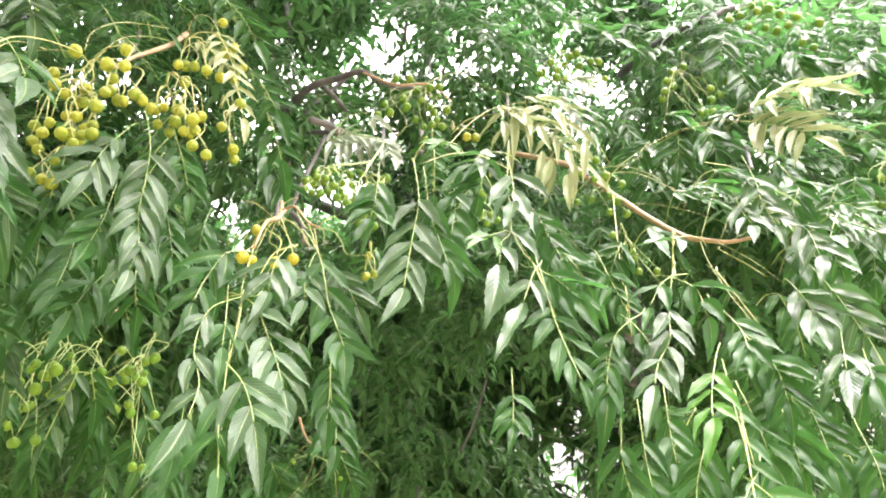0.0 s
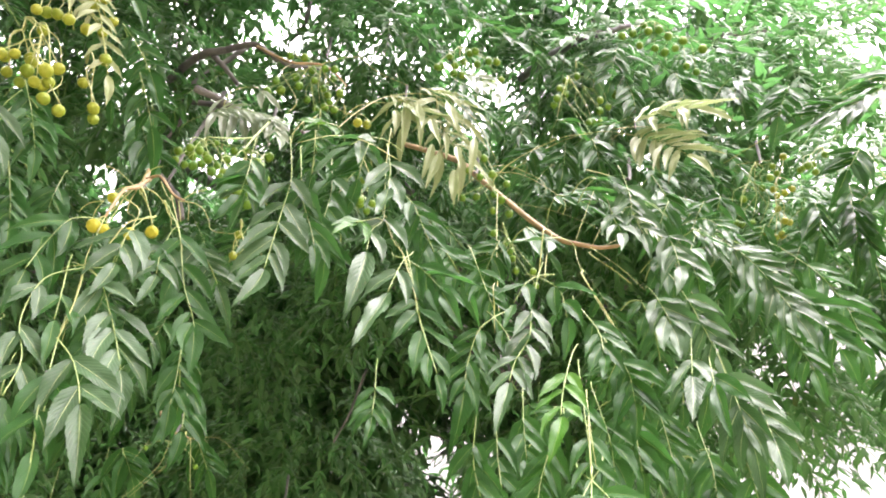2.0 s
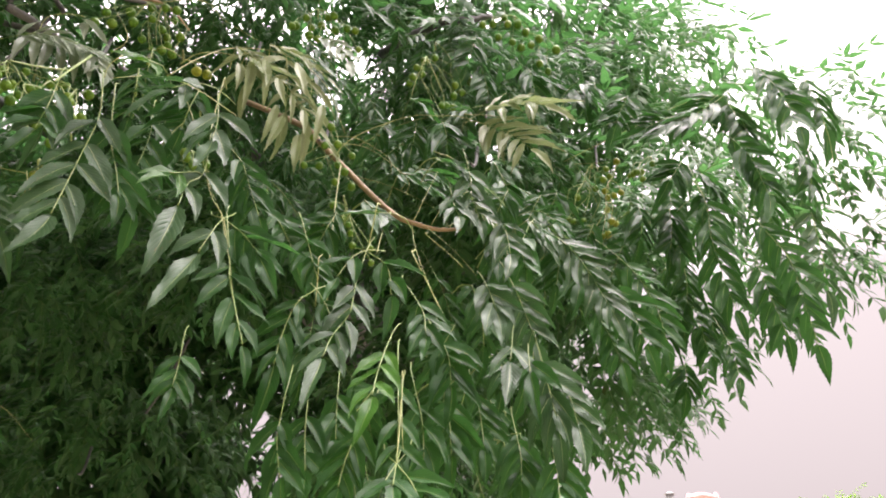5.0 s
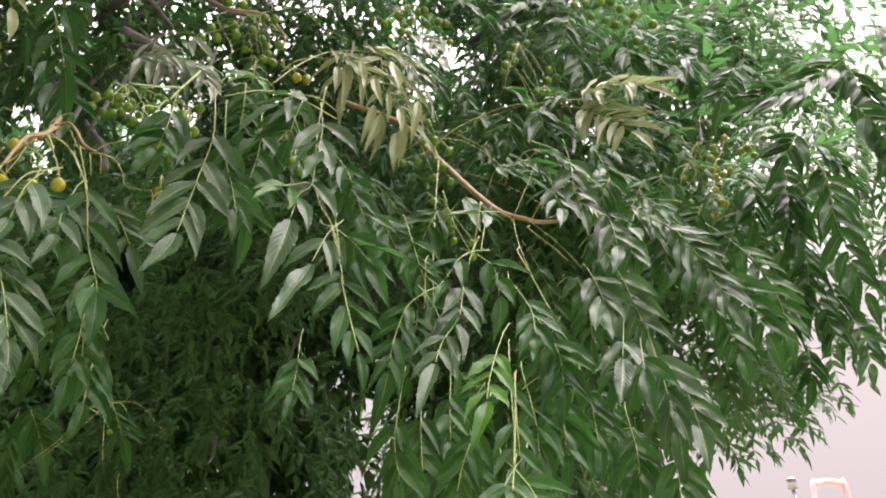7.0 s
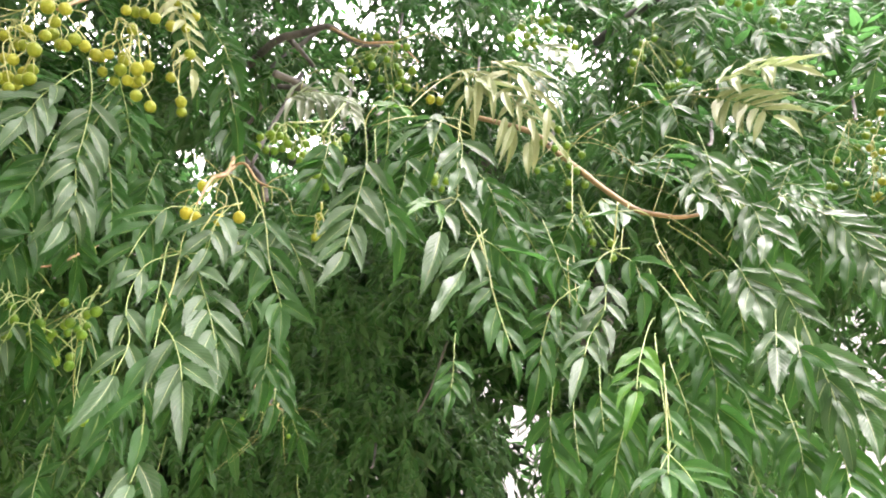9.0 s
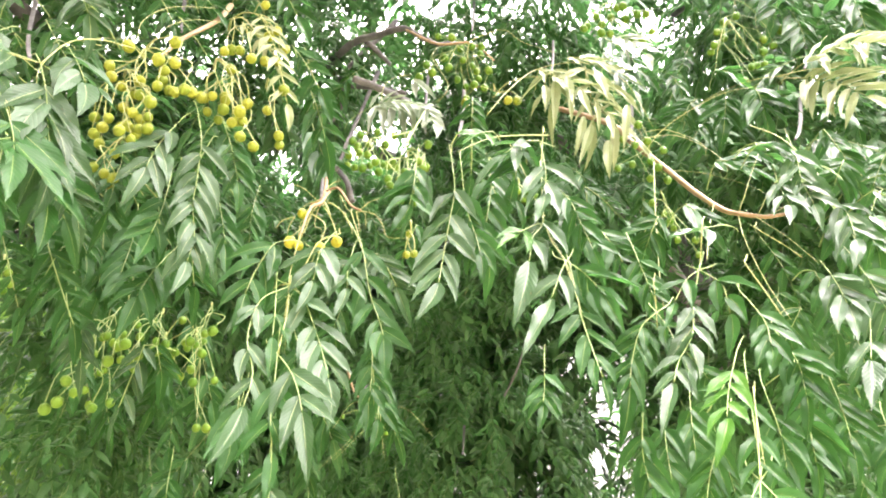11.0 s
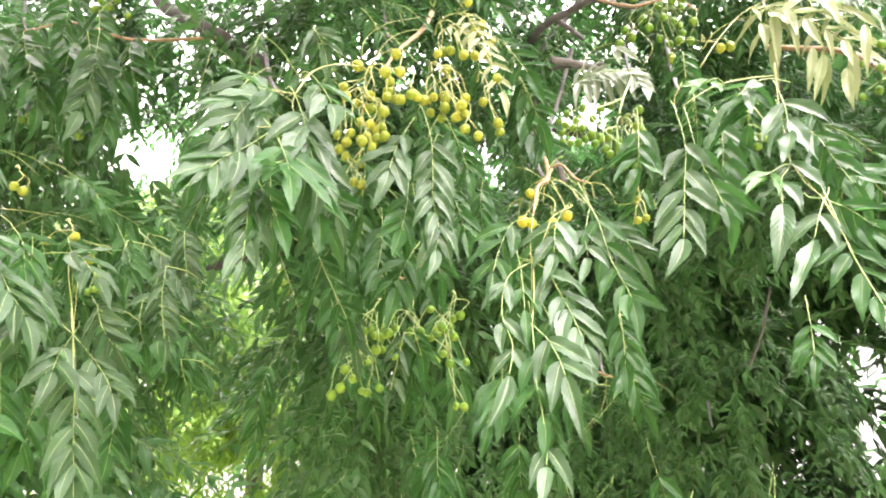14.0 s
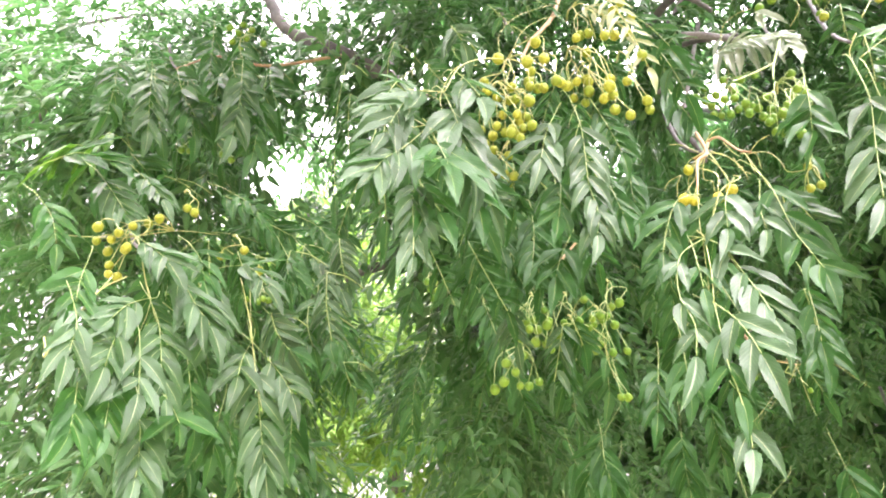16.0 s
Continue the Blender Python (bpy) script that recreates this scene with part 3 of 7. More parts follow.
clear((-0.519, 0.395, 1.977), (-5.409, 4.367, 5.216), 0.017, 0.166)
clear((-0.510, 0.405, 1.960), (-5.319, 4.475, 5.046), 0.013, 0.132)
clear((-0.650, 0.446, 2.020), (-5.390, 4.443, 5.288), 0.021, 0.185)
clear((-0.635, 0.463, 2.004), (-5.259, 4.593, 5.154), 0.015, 0.136)


def foliage(centre, radii, count, leaf=0.05, seed=0, far=False, hollow=0.25, pairs=5, hang=0.8):
    """A mass of the crown's leaves within an egg-shaped space round centre."""
    r = np.random.RandomState(int(abs(centre[0] * 731 + centre[1] * 379 + centre[2] * 97) * 10) % 99991 + seed)
    dirs = unit_rows(r.normal(0, 1, (count, 3)))
    rad = (hollow + (1 - hollow) * r.rand(count)) ** 0.6
    # uneven outline: the mass swells and thins with direction
    bumps = np.array([noise.noise(Vector(tuple(q * 2.2 + seed)) ) for q in dirs])
    base = dirs * (rad * (1 + 0.35 * bumps))[:, None] * np.array(radii)
    out = unit_rows(dirs * np.array([1, 1, 0.4]) + r.normal(0, 0.3, (count, 3)))
    ways = unit_rows(out * 0.55 + np.array([0, 0, -hang]) + r.normal(0, 0.33, (count, 3)))
    fac = out + np.array([0, -0.5, 0.7]) + r.normal(0, 0.25, (count, 3))
    fac = unit_rows(fac - ways * (fac * ways).sum(1)[:, None])
    spans = leaf * r.uniform(2.2, 4.2, count)
    keep = np.ones(count, dtype=bool)
    mids = base + np.array(centre) + ways * (spans * 0.5)[:, None]
    for a, b, ra, rb, thin in OPENINGS:
        run = b - a
        share = (mids - a) @ run / (run @ run)
        off = np.linalg.norm(mids - a - share[:, None] * run, axis=1)
        keep &= ~((share > 0) & (off < ra + (rb - ra) * share) & (r.rand(count) < thin))
    base, ways, fac, spans = base[keep], ways[keep], fac[keep], spans[keep]
    origin = np.array(tree_now.location)
    me = foliage_mesh("foliage", base + np.array(centre) - origin, ways, fac, spans, leaf, pairs, MASS_FAR if far else MASS, r)
    return tagged(part("foliage", me, tree_now), kind="stuff")


def limb(points, r0, r1, name="limb"):
    origin = np.array(tree_now.location)
    line = bend([np.array(p) - origin for p in points], 7)
    if name != "trunk":
        line[1:-1] += rng.normal(0, 0.35, line[1:-1].shape) * max(r0, r1) * 0.25
    return part(name, mesh_of(name, *tube(line, r0, r1, 10, 0.09), BARK), tree_now)


def tree(place, label):
    global tree_now
    tree_now = new("chinaberry_tree")
    tree_now.location = place
    return tagged(tree_now, label, "tree")


# ---- ground ----
def ground_sheet():
    n, verts, faces = 40, [], []
    edge = [math.copysign(abs(q) ** 3 * 2000 + abs(q) * 12, q) for q in np.linspace(-1, 1, n + 1)]
    for y in edge:
        for x in edge:
            far = math.hypot(x, y)
            verts.append((x, y, 0.05 * noise.noise(Vector((x * 0.3, y * 0.3, 0))) if far < 60 else 0))
    for j in range(n):
        for i in range(n):
            a = j * (n + 1) + i
            faces.append((a, a + 1, a + n + 2, a + n + 1))
    return tagged(new("ground", mesh_of("ground", verts, faces, GROUND)), "mottled ground out of view, made pale to bounce light upward", "ground", kind="structure")


ground_sheet()


def shade_wall(name, a, b, high, thick):
    """A plain plastered wall with a coping, added out of view to block low light."""
    a, b = Vector(a), Vector(b)
    run = (b - a).normalized()
    side = Vector((-run.y, run.x, 0))
    verts, faces = [], []
    for lo, hi, t in ((-0.1, high, thick / 2), (high, high + 0.12, thick / 2 + 0.06)):
        k = len(verts)
        for z in (lo, hi):
            verts += [(*(p + side * q).to_2d(), z) for p, q in ((a, -t), (b, -t), (b, t), (a, t))]
        faces += [tuple(k + i for i in f) for f in ((0, 1, 5, 4), (1, 2, 6, 5), (2, 3, 7, 6), (3, 0, 4, 7), (4, 5, 6, 7), (3, 2, 1, 0))]
    return tagged(new(name, mesh_of(name, verts, faces, PLASTER, smooth=False)), "unseen plain grey plaster wall, added to block low light", "wall", kind="structure")


shade_wall("wall_south", (-15, -5.5, 0), (13, -5.5, 0), 10.5, 0.3)
shade_wall("wall_west", (-8.5, 2.0, 0), (-8.5, -5.3, 0), 10.5, 0.3)


# ---- the tree: trunk, limbs and massed crown behind the hanging boughs ----
tree((1.55, 4.3, 0.0), "large chinaberry tree with dense drooping dark green foliage")
limb([(1.55, 4.3, -0.1), (1.57, 4.28, 0.9), (1.45, 4.25, 1.9), (1.5, 4.2, 2.9)], 0.17, 0.12, "trunk")
limb([(1.5, 4.2, 2.8), (0.8, 3.7, 3.6), (0.1, 3.3, 4.2), (-0.4, 2.9, 4.4)], 0.06, 0.02)
limb([(1.5, 4.2, 2.8), (1.7, 3.5, 3.4), (1.8, 2.9, 3.7), (1.7, 2.4, 3.8)], 0.06, 0.02)
limb([(1.5, 4.2, 2.85), (0.3, 4.4, 3.9), (-0.9, 4.2, 4.4), (-1.9, 3.6, 4.5)], 0.07, 0.025)
limb([(1.5, 4.2, 2.85), (1.3, 4.4, 3.8), (1.0, 4.4, 4.8), (0.8, 4.3, 5.6)], 0.09, 0.03)
limb([(-0.511, 1.700, 3.084), (-0.362, 1.400, 2.907), (-0.275, 1.300, 2.842), (-0.189, 1.200, 2.771), (-0.122, 1.200, 2.728), (-0.045, 1.250, 2.769)], 0.0117, 0.0041)
limb([(-0.199, 1.450, 2.744), (-0.232, 1.250, 2.633), (-0.298, 1.200, 2.630)], 0.0082, 0.0082)
limb([(-0.316, 1.360, 2.879), (-0.287, 1.380, 2.862), (-0.273, 1.500, 2.917)], 0.0082, 0.0056)
limb([(0.769, 2.200, 3.734), (0.737, 1.600, 3.320), (0.787, 1.500, 3.270), (0.914, 1.500, 3.335)], 0.0194, 0.0079)
limb([(1.624, 2.200, 4.040), (1.619, 2.000, 3.911), (1.874, 2.000, 3.986)], 0.0191, 0.0119)
limb([(-0.761, 2.200, 4.357), (-0.645, 2.000, 3.896), (-0.611, 2.000, 3.731)], 0.0120, 0.0080)
limb([(0.213, 3.000, 5.463), (0.217, 3.000, 4.937), (0.232, 3.100, 4.705)], 0.0332, 0.0276)
limb([(-0.228, 2.200, 3.805), (-0.154, 2.000, 3.729), (-0.150, 2.000, 4.031)], 0.0098, 0.0072)
limb([(0.151, 2.300, 2.408), (0.125, 2.300, 2.328), (0.100, 2.300, 2.250), (0.055, 2.300, 2.157)], 0.0049, 0.0037)
limb([(-1.676, 1.160, 3.407), (-1.521, 1.137, 3.148), (-1.358, 1.118, 3.005), (-1.193, 1.102, 2.873), (-1.142, 1.250, 2.865)], 0.0180, 0.0219)
limb([(-0.329, 1.624, 2.990), (-0.341, 1.442, 2.678), (-0.347, 1.321, 2.462)], 0.0066, 0.0039)
limb([(-2.890, 1.010, 3.043), (-2.704, 1.005, 3.169), (-2.685, 1.017, 3.420)], 0.0136, 0.0092)
limb([(-2.951, 1.089, 3.736), (-2.658, 1.266, 3.811), (-2.347, 1.455, 3.802)], 0.0115, 0.0077)
limb([(-0.315, 1.786, 3.339), (-0.437, 1.612, 2.964), (-0.299, 1.471, 2.812), (-0.214, 1.448, 2.774)], 0.0089, 0.0061)
limb([(-0.437, 1.612, 2.964), (-0.426, 1.609, 2.867), (-0.460, 1.618, 2.793)], 0.0068, 0.0058)
limb([(-0.316, 1.372, 2.406), (-0.333, 1.376, 2.462), (-0.416, 1.502, 2.603)], 0.0081, 0.0059)
foliage((-1.508, 2.600, 2.194), (0.54, 0.50, 0.42), 200, 0.075)
foliage((-1.031, 3.400, 2.269), (0.70, 0.40, 0.54), 150, 0.075)
foliage((-0.066, 3.300, 2.246), (0.67, 0.40, 0.47), 170, 0.075)
foliage((0.705, 2.400, 2.179), (0.43, 0.50, 0.33), 200, 0.075)
foliage((0.938, 2.000, 2.353), (0.29, 0.45, 0.29), 180, 0.075)
foliage((-0.361, 2.800, 2.872), (0.75, 0.50, 0.32), 240, 0.075)
foliage((-0.991, 1.900, 2.466), (0.37, 0.40, 0.31), 200, 0.075)
foliage((0.339, 2.200, 2.798), (0.41, 0.35, 0.27), 180, 0.075)
foliage((0.871, 1.700, 2.792), (0.34, 0.40, 0.20), 190, 0.075)
foliage((-0.975, 1.500, 2.659), (0.30, 0.35, 0.25), 180, 0.075)
foliage((-1.149, 1.400, 3.073), (0.25, 0.30, 0.24), 150, 0.075)
foliage((-0.608, 1.700, 3.132), (0.22, 0.40, 0.31), 170, 0.075)
foliage((0.083, 2.000, 3.603), (0.38, 0.50, 0.25), 220, 0.075)
foliage((-0.393, 2.400, 4.195), (0.50, 0.50, 0.39), 160, 0.075)
foliage((0.568, 2.600, 4.163), (0.52, 0.50, 0.46), 150, 0.075)
foliage((-0.600, 2.700, 3.502), (0.59, 0.50, 0.32), 260, 0.075)
foliage((0.098, 2.700, 3.499), (0.54, 0.50, 0.32), 220, 0.075)
foliage((0.837, 1.700, 3.248), (0.28, 0.40, 0.21), 200, 0.075)
foliage((1.337, 1.800, 3.397), (0.26, 0.40, 0.26), 180, 0.075)
foliage((-1.364, 1.900, 4.054), (0.56, 0.50, 0.26), 200, 0.075)
foliage((-0.613, 2.200, 4.562), (0.61, 0.50, 0.28), 200, 0.075)
foliage((0.806, 2.200, 4.429), (0.76, 0.50, 0.30), 140, 0.075)
foliage((-1.474, 2.600, 4.588), (0.79, 0.50, 0.49), 260, 0.075)
foliage((1.577, 2.600, 4.572), (0.79, 0.50, 0.49), 150, 0.075)
foliage((-1.268, 2.600, 3.530), (0.58, 0.50, 0.42), 220, 0.075)
foliage((1.222, 2.600, 3.519), (0.68, 0.50, 0.42), 260, 0.075)
foliage((1.186, 1.689, 2.191), (0.11, 0.40, 0.14), 90, 0.06)
foliage((1.808, 1.727, 3.614), (0.32, 0.40, 0.20), 90, 0.075)
foliage((2.261, 1.811, 3.607), (0.19, 0.40, 0.24), 50, 0.075)
foliage((2.333, 2.414, 4.213), (0.37, 0.40, 0.27), 120, 0.075)
foliage((1.819, 2.553, 4.344), (0.37, 0.40, 0.28), 120, 0.075)
foliage((1.968, 2.409, 3.304), (0.24, 0.40, 0.29), 100, 0.075)
foliage((1.439, 1.724, 3.177), (0.18, 0.40, 0.24), 80, 0.075)
foliage((1.128, 1.394, 2.431), (0.12, 0.35, 0.16), 110, 0.06)
foliage((1.305, 1.346, 2.671), (0.14, 0.35, 0.17), 80, 0.06)
foliage((1.555, 2.003, 2.191), (0.13, 0.40, 0.09), 70, 0.05)
foliage((1.578, 1.790, 2.246), (0.09, 0.30, 0.09), 36, 0.05)
foliage((1.619, 1.675, 2.357), (0.07, 0.30, 0.10), 24, 0.05)
foliage((1.862, 1.255, 2.901), (0.11, 0.35, 0.23), 90, 0.06)
foliage((1.780, 1.286, 2.501), (0.07, 0.30, 0.13), 40, 0.06)
foliage((-2.740, 1.568, 2.848), (0.65, 0.40, 0.38), 200, 0.075)
foliage((-2.179, 1.674, 2.164), (0.32, 0.40, 0.43), 170, 0.075)
foliage((-1.674, 0.928, 2.698), (0.33, 0.40, 0.18), 170, 0.075)
foliage((-2.696, 1.360, 3.547), (0.67, 0.50, 0.39), 170, 0.075)
foliage((-2.119, 1.944, 3.474), (0.38, 0.50, 0.41), 120, 0.075)
foliage((-1.716, 1.486, 3.499), (0.34, 0.50, 0.20), 60, 0.075)
foliage((-1.655, 0.939, 2.104), (0.29, 0.30, 0.22), 130, 0.075)
foliage((-1.425, 0.961, 1.766), (0.25, 0.30, 0.16), 130, 0.075)
foliage((-1.311, 1.965, 2.233), (0.24, 0.50, 0.28), 90, 0.075)
foliage((-1.137, 1.954, 1.877), (0.27, 0.50, 0.24), 110, 0.075)
foliage((-0.954, 1.480, 2.569), (0.25, 0.40, 0.28), 130, 0.075)
foliage((-2.663, 1.147, 2.899), (0.35, 0.50, 0.35), 80, 0.075)
foliage((-1.907, 1.605, 2.331), (0.18, 0.40, 0.24), 60, 0.075)
foliage((-2.048, 2.688, 3.177), (0.18, 0.40, 0.31), 60, 0.075)
foliage((-2.793, 1.068, 3.470), (0.43, 0.40, 0.29), 120, 0.075)
foliage((-2.407, 1.535, 3.531), (0.39, 0.40, 0.31), 90, 0.075)
foliage((-2.582, 0.962, 2.517), (0.21, 0.40, 0.39), 110, 0.075)
foliage((-2.373, 1.089, 1.947), (0.21, 0.40, 0.28), 110, 0.075)
foliage((-3.137, 1.235, 2.965), (0.38, 0.40, 0.41), 100, 0.075)
foliage((-2.314, 1.985, 2.941), (0.25, 0.40, 0.30), 130, 0.075)
limb([(-1.625, 1.679, 2.456), (-1.399, 1.550, 2.412), (-1.335, 1.574, 2.425), (-1.316, 1.688, 2.460)], 0.0135, 0.0185)
foliage((-2.134, 1.925, 2.445), (0.19, 0.40, 0.27), 90, 0.075)
foliage((-2.895, 2.362, 3.808), (0.33, 0.50, 0.36), 110, 0.075)
foliage((-2.162, 0.813, 3.091), (0.24, 0.3, 0.22), 75, 0.062)
foliage((-2.082, 0.985, 3.187), (0.24, 0.3, 0.22), 75, 0.062)
foliage((-2.054, 1.233, 3.401), (0.24, 0.3, 0.22), 75, 0.062)
foliage((-1.943, 0.814, 2.794), (0.24, 0.3, 0.22), 75, 0.062)
foliage((-1.870, 0.734, 2.553), (0.24, 0.3, 0.22), 75, 0.062)
foliage((-1.886, 1.462, 3.551), (0.24, 0.3, 0.22), 75, 0.062)
foliage((-1.929, 1.055, 2.988), (0.24, 0.3, 0.22), 75, 0.062)
# unseen boughs added below the view to keep low light off the inside
for k in range(8):
    turn = radians(-44 + 10 * k)
    foliage((1.35 * math.sin(turn), 1.35 * math.cos(turn), 1.05), (0.3, 0.22, 0.42), 110, 0.07)
for k in range(8):
    turn = radians(-25 + 7.0 * k)
    for low, wide in ((0.8, 0.55), (1.9, 0.6), (3.0, 0.6), (4.1, 0.6), (5.0, 0.5)):
        far = 5.9 + 0.5 * math.sin(5 * k + low)
        foliage((far * math.sin(turn), far * math.cos(turn), low), (0.66, 0.75, wide), 300, 0.19, pairs=4)
# unseen crown leaves added overhead to shade the boughs beneath
for cx, cy, cz in ((-1.0, 1.25, 3.75), (-0.45, 1.3, 3.8), (-0.75, 0.85, 3.6), (-0.35, 0.3, 3.6), (0.05, 0.2, 3.75), (-0.7, 0.15, 3.7)):
    foliage((cx, cy, cz), (0.4, 0.35, 0.16), 130, 0.085)
for cx, cy, cz in ((-1.7, 0.8, 4.0), (-1.1, 0.5, 4.1), (-0.6, 0.8, 4.2), (-1.3, 1.1, 4.6), (-0.1, 0.5, 4.3), (-0.4, 1.1, 4.8), (-2.1, 1.2, 4.5), (0.3, 0.4, 4.5), (0.1, 1.0, 5.1), (-0.9, 0.2, 4.3)):
    foliage((cx, cy, cz), (0.5, 0.45, 0.3), 80, 0.1, pairs=4)
# crown roof, its front clumps added out of view to darken the inside
for cx, cy, cz in ((-1.4, 2.4, 4.9), (-0.4, 2.3, 5.0), (0.7, 2.3, 5.0), (1.7, 2.5, 4.8), (-1.9, 3.6, 4.0), (0.2, 3.7, 4.3), (2.2, 3.8, 3.7), (-0.8, 4.3, 4.6), (0.6, 4.4, 4.8), (1.9, 4.6, 4.4), (-1.8, 4.9, 4.3), (0.1, 5.4, 5.0), (1.4, 5.6, 4.7)):
    foliage((cx, cy, cz), (0.85, 0.8, 0.4), 380, 0.12, pairs=4)

tree((-5.2, 7.0, 0.0), "neighbouring tree with yellow-green leaves coloured as if sunlit, beyond the boughs")
limb([(-5.2, 7.0, -0.1), (-5.1, 7.0, 1.2), (-5.25, 6.9, 2.4), (-5.0, 6.8, 4.0)], 0.16, 0.07, "trunk")
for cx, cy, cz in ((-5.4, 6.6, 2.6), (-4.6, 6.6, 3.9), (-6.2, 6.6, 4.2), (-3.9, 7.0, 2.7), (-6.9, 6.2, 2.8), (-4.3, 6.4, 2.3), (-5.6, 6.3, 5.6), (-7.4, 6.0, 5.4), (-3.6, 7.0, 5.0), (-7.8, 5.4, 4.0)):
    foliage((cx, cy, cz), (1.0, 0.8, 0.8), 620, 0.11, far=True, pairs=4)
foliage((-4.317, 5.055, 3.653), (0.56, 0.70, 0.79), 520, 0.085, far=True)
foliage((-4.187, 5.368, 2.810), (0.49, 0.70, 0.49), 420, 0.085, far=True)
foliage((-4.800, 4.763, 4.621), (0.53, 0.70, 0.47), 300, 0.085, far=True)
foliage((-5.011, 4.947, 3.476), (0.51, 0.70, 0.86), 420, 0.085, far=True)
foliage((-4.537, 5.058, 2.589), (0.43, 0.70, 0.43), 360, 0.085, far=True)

# ---- hanging boughs, one after another ----

bough((-0.188, 0.660, 2.022), "bough with dark glossy drooping leaves and a few golden berries")
green_stem([(-0.142, 0.578, 1.937), (-0.158, 0.566, 1.923), (-0.167, 0.557, 1.894), (-0.176, 0.547, 1.868)], 0.0013, 0.0011)
green_stem([(-0.176, 0.547, 1.868), (-0.170, 0.528, 1.830), (-0.167, 0.508, 1.791)], 0.0011, 0.0009)
green_stem([(-0.136, 0.600, 1.973), (-0.123, 0.588, 1.939), (-0.111, 0.575, 1.904)], 0.0010, 0.0008)
twig([(-0.254, 0.900, 2.234), (-0.184, 0.660, 2.026), (-0.187, 0.620, 1.990), (-0.183, 0.580, 1.936)], 0.0031, 0.0011)
stem([(-0.183, 0.580, 1.936), (-0.180, 0.555, 1.886), (-0.178, 0.550, 1.870)], 0.0016, 0.0012)
stem([(-0.178, 0.550, 1.870), (-0.177, 0.545, 1.832), (-0.176, 0.540, 1.800)], 0.0012, 0.0009)
stem([(-0.178, 0.550, 1.872), (-0.163, 0.550, 1.858), (-0.148, 0.545, 1.827)], 0.0010, 0.0007)
stem([(-0.178, 0.550, 1.872), (-0.196, 0.550, 1.864), (-0.207, 0.545, 1.827)], 0.0010, 0.0007)
stem([(-0.221, 0.645, 2.035), (-0.207, 0.645, 2.030), (-0.193, 0.645, 2.018), (-0.184, 0.645, 2.010)], 0.0017, 0.0014)
stem([(-0.186, 0.645, 2.013), (-0.200, 0.645, 2.008), (-0.206, 0.645, 2.000)], 0.0017, 0.0014)
stem([(-0.186, 0.645, 2.010), (-0.197, 0.645, 2.002), (-0.201, 0.645, 1.984)], 0.0017, 0.0014)
stem([(-0.183, 0.645, 2.009), (-0.187, 0.645, 1.994), (-0.187, 0.645, 1.980), (-0.179, 0.645, 1.975), (-0.178, 0.645, 1.960)], 0.0017, 0.0014)
stem([(-0.181, 0.645, 2.007), (-0.170, 0.645, 1.991), (-0.163, 0.645, 1.973), (-0.161, 0.645, 1.965)], 0.0017, 0.0014)
stem([(-0.177, 0.645, 2.013), (-0.157, 0.645, 1.998), (-0.146, 0.645, 1.980), (-0.143, 0.645, 1.969)], 0.0017, 0.0014)
stem([(-0.180, 0.645, 2.018), (-0.179, 0.645, 2.028), (-0.170, 0.645, 2.037), (-0.163, 0.645, 2.039)], 0.0017, 0.0015)
stem([(-0.162, 0.645, 2.020), (-0.154, 0.645, 2.005), (-0.148, 0.645, 1.998)], 0.0017, 0.0014)
stem([(-0.141, 0.645, 1.998), (-0.137, 0.645, 1.983), (-0.135, 0.645, 1.973)], 0.0017, 0.0014)
stem([(-0.140, 0.645, 1.998), (-0.131, 0.645, 1.996), (-0.128, 0.645, 1.976)], 0.0017, 0.0014)
stem([(-0.136, 0.645, 2.001), (-0.127, 0.645, 2.010), (-0.115, 0.645, 2.015)], 0.0017, 0.0014)
stem([(-0.135, 0.645, 1.999), (-0.119, 0.645, 1.994), (-0.109, 0.645, 1.980), (-0.103, 0.645, 1.966), (-0.081, 0.645, 1.964)], 0.0017, 0.0014)
stem([(-0.081, 0.645, 1.966), (-0.077, 0.645, 1.952), (-0.073, 0.645, 1.945)], 0.0016, 0.0014)
stem([(-0.212, 0.645, 1.992), (-0.226, 0.645, 1.987), (-0.232, 0.645, 1.977)], 0.0017, 0.0014)
stem([(-0.212, 0.645, 1.992), (-0.217, 0.645, 1.980), (-0.218, 0.645, 1.966)], 0.0017, 0.0014)
stem([(-0.189, 0.645, 2.009), (-0.204, 0.645, 1.984), (-0.204, 0.645, 1.961)], 0.0017, 0.0014)
stem([(-0.154, 0.645, 1.998), (-0.149, 0.645, 1.983), (-0.139, 0.645, 1.973)], 0.0017, 0.0014)
stem([(-0.177, 0.645, 2.010), (-0.164, 0.645, 2.005), (-0.146, 0.645, 1.983)], 0.0017, 0.0014)
twig([(-0.188, 0.680, 2.045), (-0.171, 0.670, 2.043), (-0.149, 0.650, 2.009), (-0.135, 0.645, 1.999)], 0.0017, 0.0012)
twig([(-0.197, 0.650, 2.011), (-0.184, 0.650, 2.017), (-0.184, 0.680, 2.045)], 0.0016, 0.0020)
panicle((-0.179, 0.640, 2.009), [(-0.202, 0.640, 1.993), (-0.170, 0.613, 1.938), (-0.161, 0.648, 1.961), (-0.205, 0.618, 1.947), (-0.195, 0.618, 1.943)], 0.0073, "gold")
compound_leaf((-0.217, 0.708, 1.990), (-0.158, 0.708, 1.930), 5, 0.051)
compound_leaf((-0.217, 0.689, 2.012), (-0.154, 0.689, 1.899), 4, 0.047)
compound_leaf((-0.283, 0.844, 2.117), (-0.198, 0.844, 1.976), 4, 0.053)
